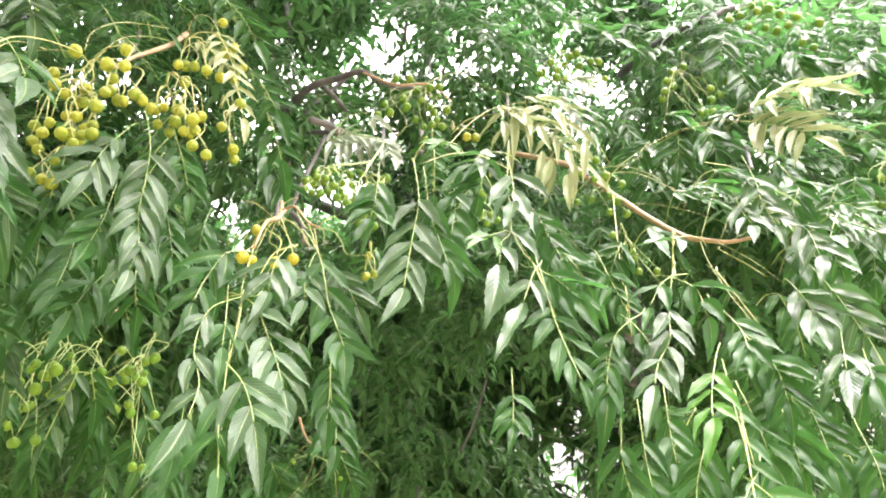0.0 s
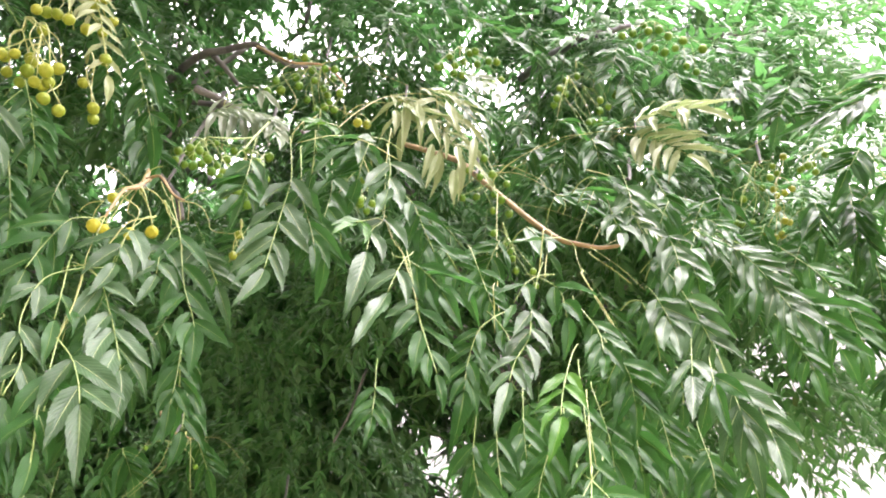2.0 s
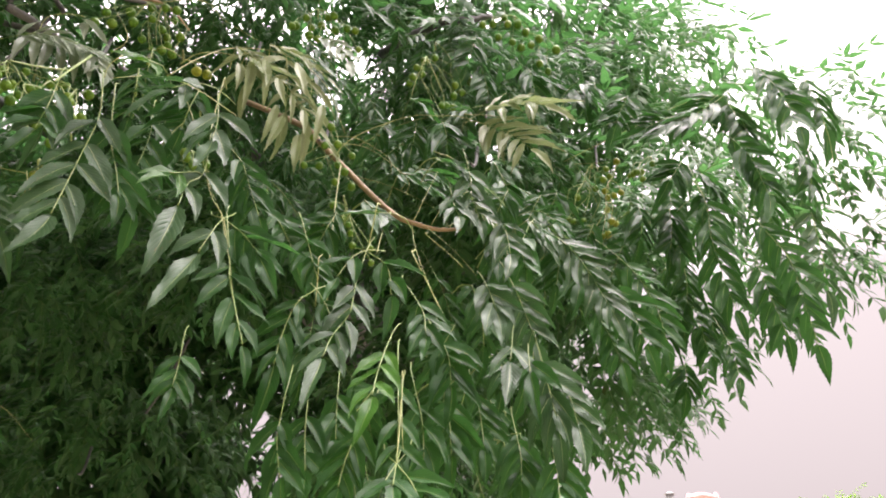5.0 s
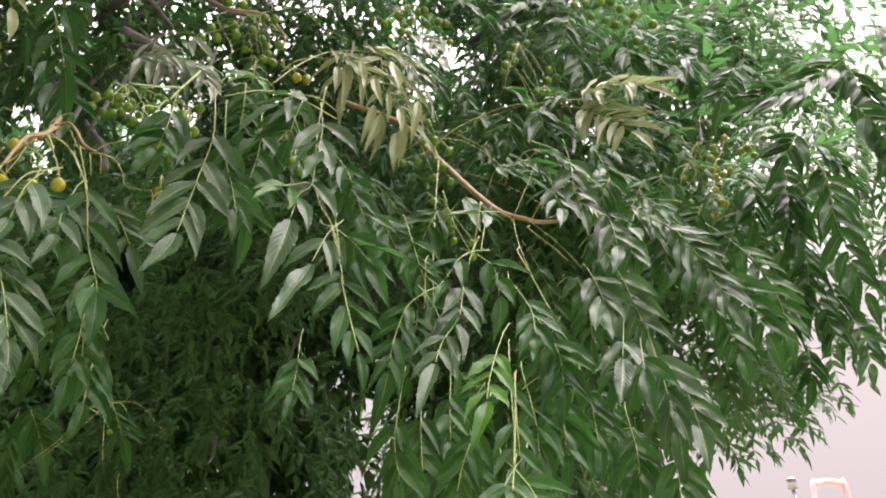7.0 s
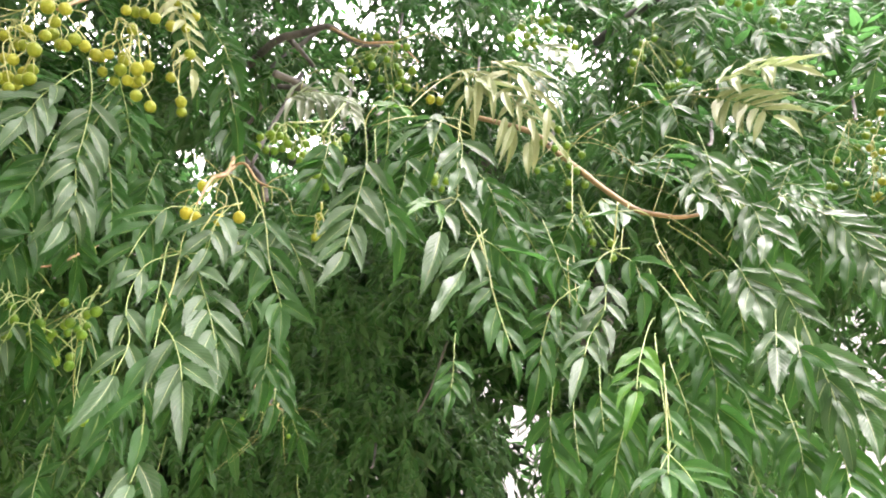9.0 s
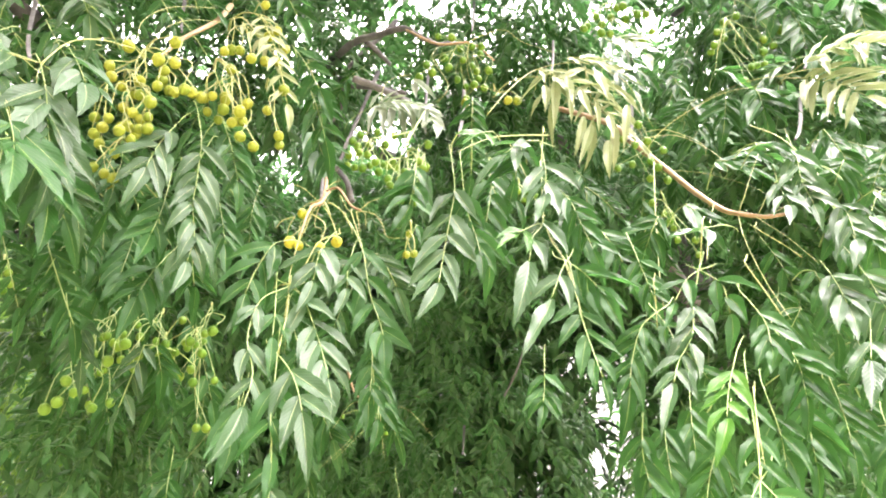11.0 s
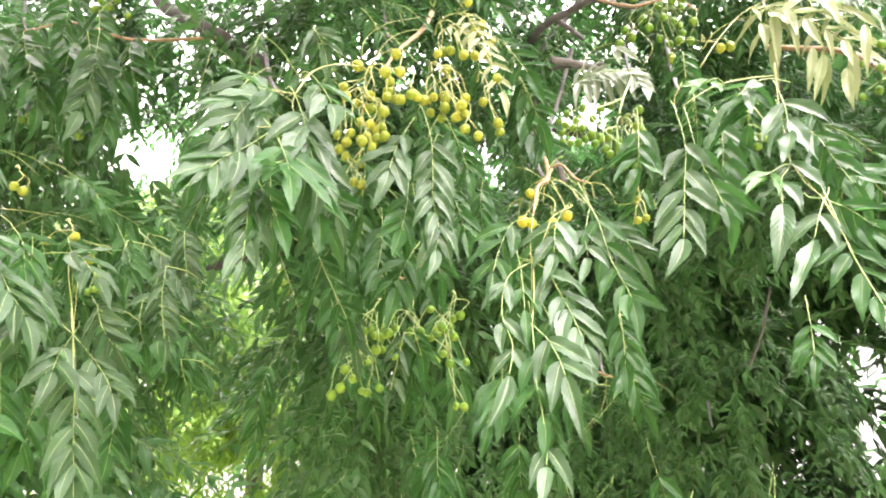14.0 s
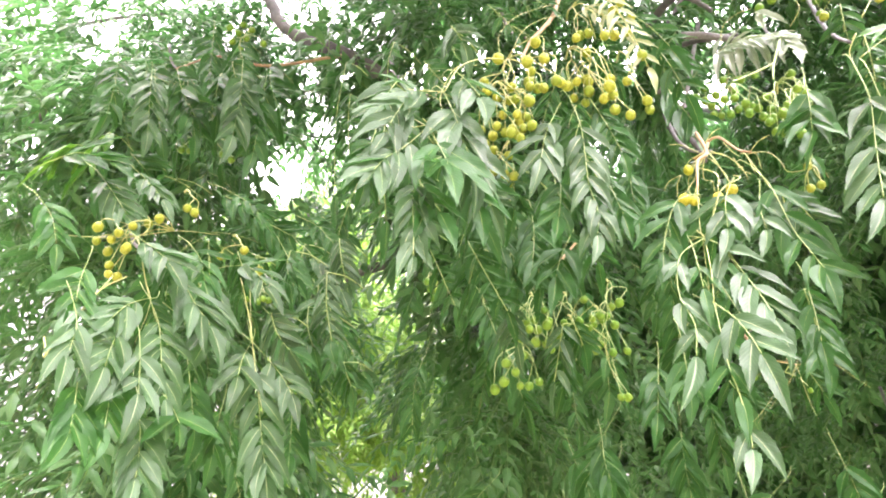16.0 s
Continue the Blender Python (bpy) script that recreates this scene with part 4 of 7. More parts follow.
compound_leaf((-0.107, 0.620, 1.829), (-0.098, 0.620, 1.758), 3, 0.041)
compound_leaf((-0.115, 0.640, 1.943), (-0.067, 0.640, 1.872), 4, 0.046, kind="sheen")
compound_leaf((-0.175, 0.620, 1.939), (-0.188, 0.620, 1.864), 3, 0.048)
spray([(-0.176, 0.547, 1.868), (-0.194, 0.524, 1.845), (-0.195, 0.508, 1.805), (-0.182, 0.497, 1.771), (-0.180, 0.481, 1.741)], 3, 0.037, "sheen", end=0.051)
spray([(-0.176, 0.547, 1.868), (-0.159, 0.539, 1.852), (-0.144, 0.531, 1.822), (-0.133, 0.521, 1.799), (-0.122, 0.511, 1.772)], 4, 0.041, "sheen", end=0.043)
spray([(-0.167, 0.508, 1.791), (-0.152, 0.499, 1.775), (-0.140, 0.488, 1.755), (-0.132, 0.477, 1.737)], 2, 0.041, "sheen", end=0.062)
spray([(-0.167, 0.508, 1.791), (-0.162, 0.495, 1.761), (-0.158, 0.483, 1.736), (-0.150, 0.471, 1.706)], 2, 0.039, end=0.039)
spray([(-0.150, 0.471, 1.706), (-0.145, 0.462, 1.679), (-0.143, 0.452, 1.665)], 1, 0.033, "sheen")
spray([(-0.188, 0.560, 1.922), (-0.198, 0.546, 1.910), (-0.206, 0.533, 1.878), (-0.208, 0.521, 1.851)], 3, 0.042)
spray([(-0.131, 0.580, 1.950), (-0.115, 0.571, 1.917), (-0.102, 0.561, 1.866), (-0.089, 0.551, 1.834), (-0.083, 0.539, 1.818)], 5, 0.040, end=0.045)
spray([(-0.150, 0.578, 1.935), (-0.155, 0.561, 1.909), (-0.154, 0.546, 1.874)], 2, 0.044, "sheen")
spray([(-0.126, 0.584, 1.927), (-0.127, 0.568, 1.897), (-0.123, 0.554, 1.869)], 2, 0.040, "sheen")
spray([(-0.103, 0.599, 1.832), (-0.099, 0.584, 1.795), (-0.097, 0.569, 1.765)], 2, 0.033)
spray([(-0.186, 0.539, 1.861), (-0.180, 0.526, 1.834), (-0.175, 0.513, 1.808)], 1, 0.035)
spray([(-0.202, 0.528, 1.771), (-0.197, 0.515, 1.740), (-0.193, 0.501, 1.720)], 2, 0.036)
spray([(-0.171, 0.561, 1.829), (-0.158, 0.550, 1.800), (-0.146, 0.538, 1.772)], 2, 0.036)

bough((-0.431, 0.700, 2.320), "bough with a dense bunch of ripening yellow-green berries over drooping leaves")
twig([(-0.416, 0.800, 2.466), (-0.394, 0.720, 2.357), (-0.402, 0.660, 2.273), (-0.388, 0.600, 2.194)], 0.0046, 0.0020)
stem([(-0.543, 0.620, 2.229), (-0.490, 0.600, 2.222), (-0.427, 0.580, 2.199), (-0.388, 0.570, 2.164)], 0.0017, 0.0013)
stem([(-0.400, 0.560, 2.180), (-0.405, 0.570, 2.222), (-0.392, 0.600, 2.270), (-0.368, 0.660, 2.325)], 0.0013, 0.0015)
stem([(-0.386, 0.560, 2.163), (-0.379, 0.580, 2.219), (-0.371, 0.620, 2.267), (-0.355, 0.660, 2.299)], 0.0012, 0.0015)
panicle((-0.394, 0.570, 2.177), [(-0.378, 0.516, 2.134), (-0.412, 0.550, 2.121), (-0.403, 0.560, 2.115), (-0.414, 0.545, 2.132), (-0.379, 0.553, 2.116), (-0.388, 0.563, 2.106), (-0.372, 0.548, 2.093), (-0.337, 0.514, 2.058), (-0.338, 0.512, 2.111), (-0.350, 0.547, 2.125), (-0.345, 0.533, 2.093), (-0.364, 0.570, 2.130), (-0.351, 0.568, 2.114), (-0.339, 0.558, 2.104), (-0.304, 0.515, 2.074), (-0.311, 0.544, 2.092), (-0.309, 0.495, 2.092), (-0.336, 0.532, 2.152)], 0.0075, "ripe")
panicle((-0.409, 0.570, 2.147), [(-0.417, 0.555, 2.048), (-0.396, 0.538, 2.024), (-0.396, 0.536, 2.043), (-0.383, 0.523, 2.045), (-0.429, 0.565, 2.077), (-0.354, 0.502, 2.015), (-0.393, 0.562, 2.061), (-0.375, 0.546, 2.051), (-0.352, 0.513, 2.044), (-0.356, 0.536, 2.040), (-0.341, 0.527, 2.034), (-0.351, 0.519, 2.016), (-0.377, 0.568, 2.075), (-0.397, 0.563, 2.088), (-0.362, 0.557, 2.070), (-0.381, 0.573, 2.059)], 0.0067, "ripe")
panicle((-0.387, 0.560, 2.045), [(-0.393, 0.534, 1.993), (-0.378, 0.532, 1.984), (-0.366, 0.531, 1.978), (-0.385, 0.553, 1.985), (-0.377, 0.539, 2.012)], 0.0065, "ripe")
panicle((-0.320, 0.600, 2.185), [(-0.319, 0.590, 2.119), (-0.304, 0.577, 2.112), (-0.298, 0.595, 2.124), (-0.317, 0.598, 2.106), (-0.302, 0.598, 2.094), (-0.294, 0.589, 2.102), (-0.264, 0.551, 2.057), (-0.254, 0.544, 2.066), (-0.269, 0.594, 2.113), (-0.255, 0.557, 2.063), (-0.275, 0.588, 2.085), (-0.253, 0.554, 2.041), (-0.236, 0.552, 2.027), (-0.296, 0.594, 2.163), (-0.295, 0.593, 2.118), (-0.318, 0.579, 2.112)], 0.0070, "ripe")
panicle((-0.341, 0.660, 2.304), [(-0.306, 0.588, 2.186), (-0.313, 0.620, 2.216), (-0.300, 0.616, 2.211), (-0.264, 0.572, 2.161), (-0.266, 0.617, 2.194), (-0.273, 0.606, 2.275), (-0.252, 0.606, 2.232), (-0.264, 0.612, 2.229), (-0.247, 0.630, 2.223), (-0.251, 0.622, 2.196), (-0.230, 0.599, 2.136)], 0.0073, "ripe")
panicle((-0.268, 0.640, 2.186), [(-0.261, 0.636, 2.134), (-0.231, 0.607, 2.077), (-0.231, 0.614, 2.069)], 0.0065, "ripe")
stem([(-0.416, 0.800, 2.466), (-0.383, 0.750, 2.449), (-0.337, 0.700, 2.392), (-0.297, 0.660, 2.314)], 0.0023, 0.0015)
compound_leaf((-0.275, 0.600, 2.254), (-0.214, 0.600, 2.091), 7, 0.034, kind="pale")
compound_leaf((-0.306, 0.620, 2.261), (-0.239, 0.620, 2.185), 4, 0.031, kind="pale")
compound_leaf((-0.397, 0.939, 2.306), (-0.401, 0.939, 2.167), 5, 0.049)
compound_leaf((-0.353, 0.699, 2.168), (-0.379, 0.699, 2.085), 4, 0.041)
compound_leaf((-0.335, 0.663, 2.117), (-0.362, 0.663, 2.013), 5, 0.050)
compound_leaf((-0.475, 0.956, 2.451), (-0.543, 0.956, 2.288), 5, 0.063)
compound_leaf((-0.459, 0.825, 2.188), (-0.421, 0.825, 2.039), 6, 0.039)
compound_leaf((-0.340, 0.682, 2.076), (-0.311, 0.682, 2.005), 4, 0.038)
compound_leaf((-0.387, 0.660, 2.027), (-0.366, 0.660, 1.941), 4, 0.045)
compound_leaf((-0.332, 0.660, 1.954), (-0.314, 0.660, 1.875), 3, 0.045)
compound_leaf((-0.266, 0.700, 2.292), (-0.192, 0.700, 2.173), 4, 0.060)
compound_leaf((-0.241, 0.720, 2.238), (-0.191, 0.720, 2.099), 4, 0.063)
compound_leaf((-0.326, 0.925, 2.483), (-0.265, 0.925, 2.294), 5, 0.055)
compound_leaf((-0.273, 0.740, 2.216), (-0.244, 0.740, 2.113), 4, 0.056)
compound_leaf((-0.345, 0.815, 2.248), (-0.308, 0.815, 2.137), 5, 0.053)
compound_leaf((-0.439, 1.092, 2.599), (-0.401, 1.092, 2.437), 5, 0.061)
compound_leaf((-0.212, 0.740, 2.149), (-0.184, 0.740, 2.028), 4, 0.054)
compound_leaf((-0.231, 0.813, 2.195), (-0.182, 0.813, 2.064), 5, 0.047)
compound_leaf((-0.318, 0.700, 2.428), (-0.236, 0.700, 2.302), 4, 0.060)
compound_leaf((-0.447, 0.851, 2.668), (-0.332, 0.851, 2.508), 5, 0.058)
compound_leaf((-0.518, 0.951, 2.829), (-0.425, 0.951, 2.646), 5, 0.057)
compound_leaf((-0.498, 0.700, 2.417), (-0.424, 0.700, 2.303), 4, 0.048)
compound_leaf((-0.493, 0.774, 2.428), (-0.403, 0.774, 2.311), 5, 0.043)
compound_leaf((-0.940, 1.116, 2.993), (-0.804, 1.116, 2.802), 5, 0.054)
compound_leaf((-0.450, 0.720, 2.428), (-0.370, 0.720, 2.357), 3, 0.050)
compound_leaf((-0.566, 0.882, 2.611), (-0.476, 0.882, 2.524), 4, 0.046)
compound_leaf((-0.489, 0.881, 2.636), (-0.407, 0.881, 2.548), 4, 0.045)
spray([(-0.305, 0.552, 2.076), (-0.293, 0.551, 2.035), (-0.287, 0.546, 1.989), (-0.283, 0.541, 1.951), (-0.274, 0.538, 1.916), (-0.273, 0.531, 1.887)], 7, 0.042, "sheen", end=0.037)
spray([(-0.320, 0.555, 2.069), (-0.326, 0.532, 2.022), (-0.324, 0.513, 1.981)], 3, 0.049, "sheen")
spray([(-0.325, 0.564, 1.992), (-0.318, 0.548, 1.951), (-0.314, 0.531, 1.916)], 3, 0.042)
spray([(-0.295, 0.592, 2.095), (-0.273, 0.583, 2.045), (-0.255, 0.572, 1.998)], 5, 0.039)
spray([(-0.447, 0.644, 2.037), (-0.433, 0.637, 1.984), (-0.419, 0.630, 1.926), (-0.409, 0.620, 1.886)], 5, 0.049)
spray([(-0.337, 0.616, 1.932), (-0.340, 0.593, 1.898), (-0.338, 0.573, 1.867)], 3, 0.048, end=0.054)
spray([(-0.292, 0.727, 2.074), (-0.288, 0.707, 2.028), (-0.278, 0.689, 1.978)], 4, 0.046)
spray([(-0.253, 0.786, 2.227), (-0.232, 0.770, 2.174), (-0.208, 0.754, 2.119)], 4, 0.052)
spray([(-0.561, 0.789, 1.956), (-0.542, 0.782, 1.918), (-0.521, 0.776, 1.873), (-0.503, 0.767, 1.834)], 6, 0.046)
spray([(-0.476, 0.597, 2.023), (-0.454, 0.598, 1.990), (-0.435, 0.595, 1.957), (-0.415, 0.593, 1.923)], 5, 0.043)
spray([(-0.296, 0.614, 2.012), (-0.279, 0.602, 1.971), (-0.264, 0.589, 1.932)], 4, 0.041)
spray([(-0.403, 0.649, 2.002), (-0.391, 0.632, 1.955), (-0.384, 0.613, 1.909)], 4, 0.043)
spray([(-0.397, 0.579, 2.059), (-0.385, 0.566, 2.018), (-0.375, 0.550, 1.979)], 3, 0.038)

bough((-0.461, 0.489, 2.095), "bough of broad grey-green leaves sagging in an arch")
green_stem([(-0.369, 0.508, 2.125), (-0.381, 0.474, 2.106), (-0.387, 0.443, 2.076), (-0.387, 0.417, 2.029)], 0.0013, 0.0011)
green_stem([(-0.394, 0.424, 2.036), (-0.407, 0.413, 2.034), (-0.422, 0.398, 2.033)], 0.0010, 0.0006)
green_stem([(-0.403, 0.389, 1.975), (-0.392, 0.399, 1.977), (-0.384, 0.407, 1.954)], 0.0009, 0.0007)
stem([(-0.400, 0.504, 2.125), (-0.416, 0.479, 2.109), (-0.414, 0.449, 2.047), (-0.394, 0.443, 2.003)], 0.0016, 0.0011)
stem([(-0.414, 0.449, 2.047), (-0.440, 0.443, 2.063), (-0.454, 0.429, 2.034)], 0.0011, 0.0008)
compound_leaf((-0.514, 0.552, 2.209), (-0.458, 0.565, 2.125), 4, 0.045)
compound_leaf((-0.518, 0.520, 2.114), (-0.503, 0.523, 1.994), 5, 0.055)
compound_leaf((-0.752, 0.666, 2.311), (-0.739, 0.669, 2.149), 5, 0.049)
compound_leaf((-0.504, 0.476, 2.049), (-0.534, 0.469, 1.945), 6, 0.041)
compound_leaf((-0.692, 0.659, 2.191), (-0.779, 0.639, 2.049), 6, 0.056)
compound_leaf((-0.541, 0.543, 2.101), (-0.604, 0.528, 1.962), 5, 0.041)
compound_leaf((-0.785, 0.755, 2.215), (-0.839, 0.742, 2.033), 5, 0.063)
compound_leaf((-0.457, 0.530, 2.018), (-0.390, 0.545, 1.898), 5, 0.053)
compound_leaf((-0.577, 0.603, 2.084), (-0.524, 0.616, 1.945), 5, 0.052)
compound_leaf((-0.504, 0.539, 2.030), (-0.487, 0.543, 1.912), 5, 0.042)
compound_leaf((-0.466, 0.579, 2.186), (-0.478, 0.577, 2.124), 4, 0.040)
compound_leaf((-0.719, 0.722, 2.362), (-0.664, 0.735, 2.286), 4, 0.055)
compound_leaf((-0.595, 0.584, 2.299), (-0.605, 0.582, 2.193), 5, 0.040)
compound_leaf((-0.422, 0.478, 2.174), (-0.387, 0.486, 2.112), 4, 0.050, kind="sheen")
compound_leaf((-0.524, 0.620, 2.303), (-0.492, 0.627, 2.225), 5, 0.043)
compound_leaf((-0.402, 0.503, 1.976), (-0.366, 0.512, 1.901), 4, 0.045, kind="sheen")
compound_leaf((-0.484, 0.613, 2.012), (-0.432, 0.625, 1.925), 5, 0.039)
compound_leaf((-0.502, 0.752, 2.125), (-0.443, 0.766, 2.018), 5, 0.048)
compound_leaf((-0.376, 0.550, 2.001), (-0.378, 0.550, 1.913), 4, 0.045)
compound_leaf((-0.452, 0.573, 1.935), (-0.387, 0.589, 1.809), 5, 0.043)
compound_leaf((-0.557, 0.627, 1.989), (-0.493, 0.642, 1.846), 6, 0.042)
compound_leaf((-0.464, 0.622, 1.944), (-0.485, 0.617, 1.859), 4, 0.046)
compound_leaf((-0.554, 0.738, 2.041), (-0.570, 0.734, 1.939), 5, 0.047)
compound_leaf((-0.504, 0.806, 2.056), (-0.522, 0.802, 1.948), 5, 0.039)
compound_leaf((-0.424, 0.632, 1.861), (-0.413, 0.634, 1.785), 4, 0.041, kind="sheen")
compound_leaf((-0.410, 0.686, 1.945), (-0.411, 0.686, 1.865), 4, 0.048)
compound_leaf((-0.383, 0.692, 1.852), (-0.402, 0.688, 1.746), 4, 0.041, kind="sheen")
compound_leaf((-0.370, 0.695, 1.852), (-0.349, 0.700, 1.792), 3, 0.040)
spray([(-0.395, 0.426, 2.038), (-0.380, 0.426, 2.004), (-0.368, 0.423, 1.971), (-0.353, 0.422, 1.932)], 5, 0.061, "sheen", end=0.052)
spray([(-0.402, 0.434, 2.044), (-0.416, 0.407, 2.034), (-0.422, 0.386, 1.999), (-0.423, 0.370, 1.966)], 5, 0.052, "sheen", end=0.036)
spray([(-0.394, 0.400, 1.978), (-0.375, 0.397, 1.945), (-0.361, 0.390, 1.920)], 2, 0.061, end=0.054)
spray([(-0.401, 0.408, 1.984), (-0.410, 0.385, 1.953), (-0.416, 0.364, 1.931), (-0.416, 0.349, 1.911)], 4, 0.049, "sheen", end=0.031)
spray([(-0.402, 0.392, 1.931), (-0.397, 0.387, 1.908), (-0.393, 0.380, 1.885), (-0.387, 0.375, 1.855), (-0.382, 0.370, 1.827)], 5, 0.036, "sheen", end=0.027)
spray([(-0.409, 0.399, 1.932), (-0.390, 0.396, 1.904), (-0.371, 0.393, 1.877)], 2, 0.046)
spray([(-0.397, 0.452, 2.082), (-0.377, 0.448, 2.056), (-0.359, 0.442, 2.028)], 2, 0.054, "sheen")
spray([(-0.377, 0.402, 1.941), (-0.365, 0.373, 1.919)], 1, 0.033, end=0.039)
spray([(-0.392, 0.456, 1.963), (-0.374, 0.450, 1.932), (-0.359, 0.441, 1.901)], 2, 0.052)
spray([(-0.470, 0.410, 2.004), (-0.463, 0.394, 1.969), (-0.453, 0.380, 1.926)], 4, 0.049)
spray([(-0.473, 0.466, 2.119), (-0.474, 0.440, 2.083), (-0.471, 0.418, 2.044)], 3, 0.049, "sheen")

bough((-0.499, 0.950, 2.015), "shaded bough with loose bunches of small green berries")
spray([(-0.306, 0.824, 1.837), (-0.303, 0.801, 1.791), (-0.300, 0.778, 1.752)], 4, 0.044)
spray([(-0.410, 0.876, 1.743), (-0.399, 0.853, 1.706), (-0.385, 0.832, 1.679)], 4, 0.045)
spray([(-0.106, 0.683, 1.832), (-0.104, 0.665, 1.797), (-0.100, 0.646, 1.764)], 3, 0.038)
twig([(-0.524, 1.100, 2.145), (-0.529, 0.980, 2.047), (-0.566, 0.950, 2.042)], 0.0025, 0.0013)
stem([(-0.566, 0.950, 2.042), (-0.512, 0.920, 1.984), (-0.523, 0.900, 1.943)], 0.0013, 0.0008)
panicle((-0.503, 0.840, 1.974), [(-0.490, 0.784, 1.889), (-0.476, 0.789, 1.883), (-0.470, 0.794, 1.897), (-0.462, 0.811, 1.915), (-0.456, 0.813, 1.899), (-0.477, 0.815, 1.868), (-0.461, 0.809, 1.863), (-0.446, 0.796, 1.851)], 0.0064, "green")
panicle((-0.428, 0.828, 1.902), [(-0.433, 0.813, 1.893), (-0.410, 0.794, 1.879), (-0.417, 0.799, 1.872), (-0.399, 0.794, 1.869), (-0.398, 0.805, 1.920)], 0.0064, "green")
panicle((-0.388, 0.832, 1.911), [(-0.379, 0.783, 1.883), (-0.386, 0.808, 1.883), (-0.371, 0.799, 1.884), (-0.369, 0.815, 1.894), (-0.385, 0.828, 1.859), (-0.342, 0.808, 1.840), (-0.353, 0.803, 1.779), (-0.356, 0.840, 1.785)], 0.0064, "green")
panicle((-0.508, 0.819, 1.891), [(-0.485, 0.787, 1.843), (-0.495, 0.811, 1.853), (-0.501, 0.801, 1.844), (-0.516, 0.798, 1.815), (-0.491, 0.773, 1.818), (-0.501, 0.807, 1.807), (-0.459, 0.781, 1.804)], 0.0063, "green")
stem([(-0.503, 0.839, 1.976), (-0.513, 0.828, 1.968), (-0.524, 0.827, 1.970)], 0.0016, 0.0012)
stem([(-0.503, 0.829, 1.960), (-0.509, 0.819, 1.943), (-0.503, 0.809, 1.904)], 0.0016, 0.0012)
stem([(-0.454, 0.825, 1.847), (-0.445, 0.826, 1.861), (-0.423, 0.818, 1.890), (-0.389, 0.822, 1.918)], 0.0019, 0.0015)
stem([(-0.403, 0.821, 1.932), (-0.383, 0.823, 1.903), (-0.378, 0.823, 1.860), (-0.369, 0.824, 1.815), (-0.355, 0.816, 1.791)], 0.0016, 0.0011)
panicle((-0.456, 0.759, 1.921), [(-0.456, 0.706, 1.861), (-0.445, 0.717, 1.870), (-0.429, 0.718, 1.857), (-0.440, 0.690, 1.840), (-0.416, 0.682, 1.830)], 0.0068, "green")
panicle((-0.413, 0.778, 1.920), [(-0.397, 0.676, 1.848), (-0.395, 0.705, 1.843), (-0.381, 0.709, 1.849), (-0.373, 0.720, 1.861), (-0.407, 0.703, 1.836), (-0.392, 0.714, 1.831), (-0.370, 0.723, 1.834)], 0.0068, "green")
panicle((-0.359, 0.799, 1.937), [(-0.367, 0.738, 1.857), (-0.352, 0.740, 1.871), (-0.336, 0.740, 1.881), (-0.323, 0.732, 1.882), (-0.327, 0.722, 1.851), (-0.364, 0.753, 1.831), (-0.332, 0.723, 1.817)], 0.0068, "green")
panicle((-0.480, 0.746, 1.859), [(-0.448, 0.665, 1.803), (-0.434, 0.662, 1.790), (-0.444, 0.719, 1.785), (-0.448, 0.659, 1.779), (-0.463, 0.664, 1.772)], 0.0068, "green")
panicle((-0.624, 0.741, 1.982), [(-0.598, 0.712, 1.939), (-0.606, 0.733, 1.958), (-0.595, 0.727, 1.941), (-0.608, 0.735, 1.935), (-0.601, 0.708, 1.950)], 0.0062, "green")
compound_leaf((-0.565, 0.990, 2.051), (-0.532, 0.990, 1.941), 4, 0.053)
compound_leaf((-0.671, 0.940, 2.156), (-0.612, 0.940, 2.002), 4, 0.069)
compound_leaf((-0.606, 0.940, 2.145), (-0.563, 0.940, 2.020), 4, 0.062)
compound_leaf((-0.697, 1.081, 2.240), (-0.647, 1.081, 2.094), 5, 0.058)
compound_leaf((-0.788, 1.143, 2.289), (-0.767, 1.143, 2.133), 5, 0.051)
compound_leaf((-0.646, 0.920, 2.038), (-0.580, 0.920, 1.886), 5, 0.060)
compound_leaf((-0.535, 1.040, 1.949), (-0.533, 1.040, 1.854), 4, 0.051)
compound_leaf((-0.544, 0.990, 2.131), (-0.460, 0.990, 1.994), 4, 0.067)
compound_leaf((-0.704, 1.215, 2.274), (-0.579, 1.215, 2.103), 5, 0.069)
compound_leaf((-0.705, 1.090, 2.097), (-0.666, 1.090, 1.995), 4, 0.057)
compound_leaf((-0.545, 1.090, 1.919), (-0.571, 1.090, 1.815), 4, 0.057)
compound_leaf((-0.672, 1.140, 1.897), (-0.641, 1.140, 1.791), 4, 0.063)
compound_leaf((-0.469, 1.090, 1.901), (-0.473, 1.090, 1.799), 4, 0.061)

bough((-0.024, 0.620, 2.083), "bough of long drooping glossy leaves under a bright green leaf")
green_stem([(0.069, 0.574, 2.058), (0.064, 0.560, 1.999), (0.063, 0.545, 1.936)], 0.0012, 0.0010)
green_stem([(0.063, 0.545, 1.936), (0.070, 0.534, 1.906), (0.080, 0.523, 1.882), (0.087, 0.511, 1.842)], 0.0010, 0.0008)
green_stem([(-0.020, 0.577, 2.061), (-0.028, 0.576, 2.045), (-0.029, 0.576, 2.032)], 0.0010, 0.0008)
stem([(0.112, 0.950, 2.303), (0.045, 0.660, 2.109), (0.010, 0.600, 2.065), (-0.022, 0.570, 2.029)], 0.0029, 0.0012)
stem([(0.033, 0.580, 2.045), (0.048, 0.560, 1.994), (0.063, 0.540, 1.932), (0.078, 0.520, 1.883)], 0.0012, 0.0007)
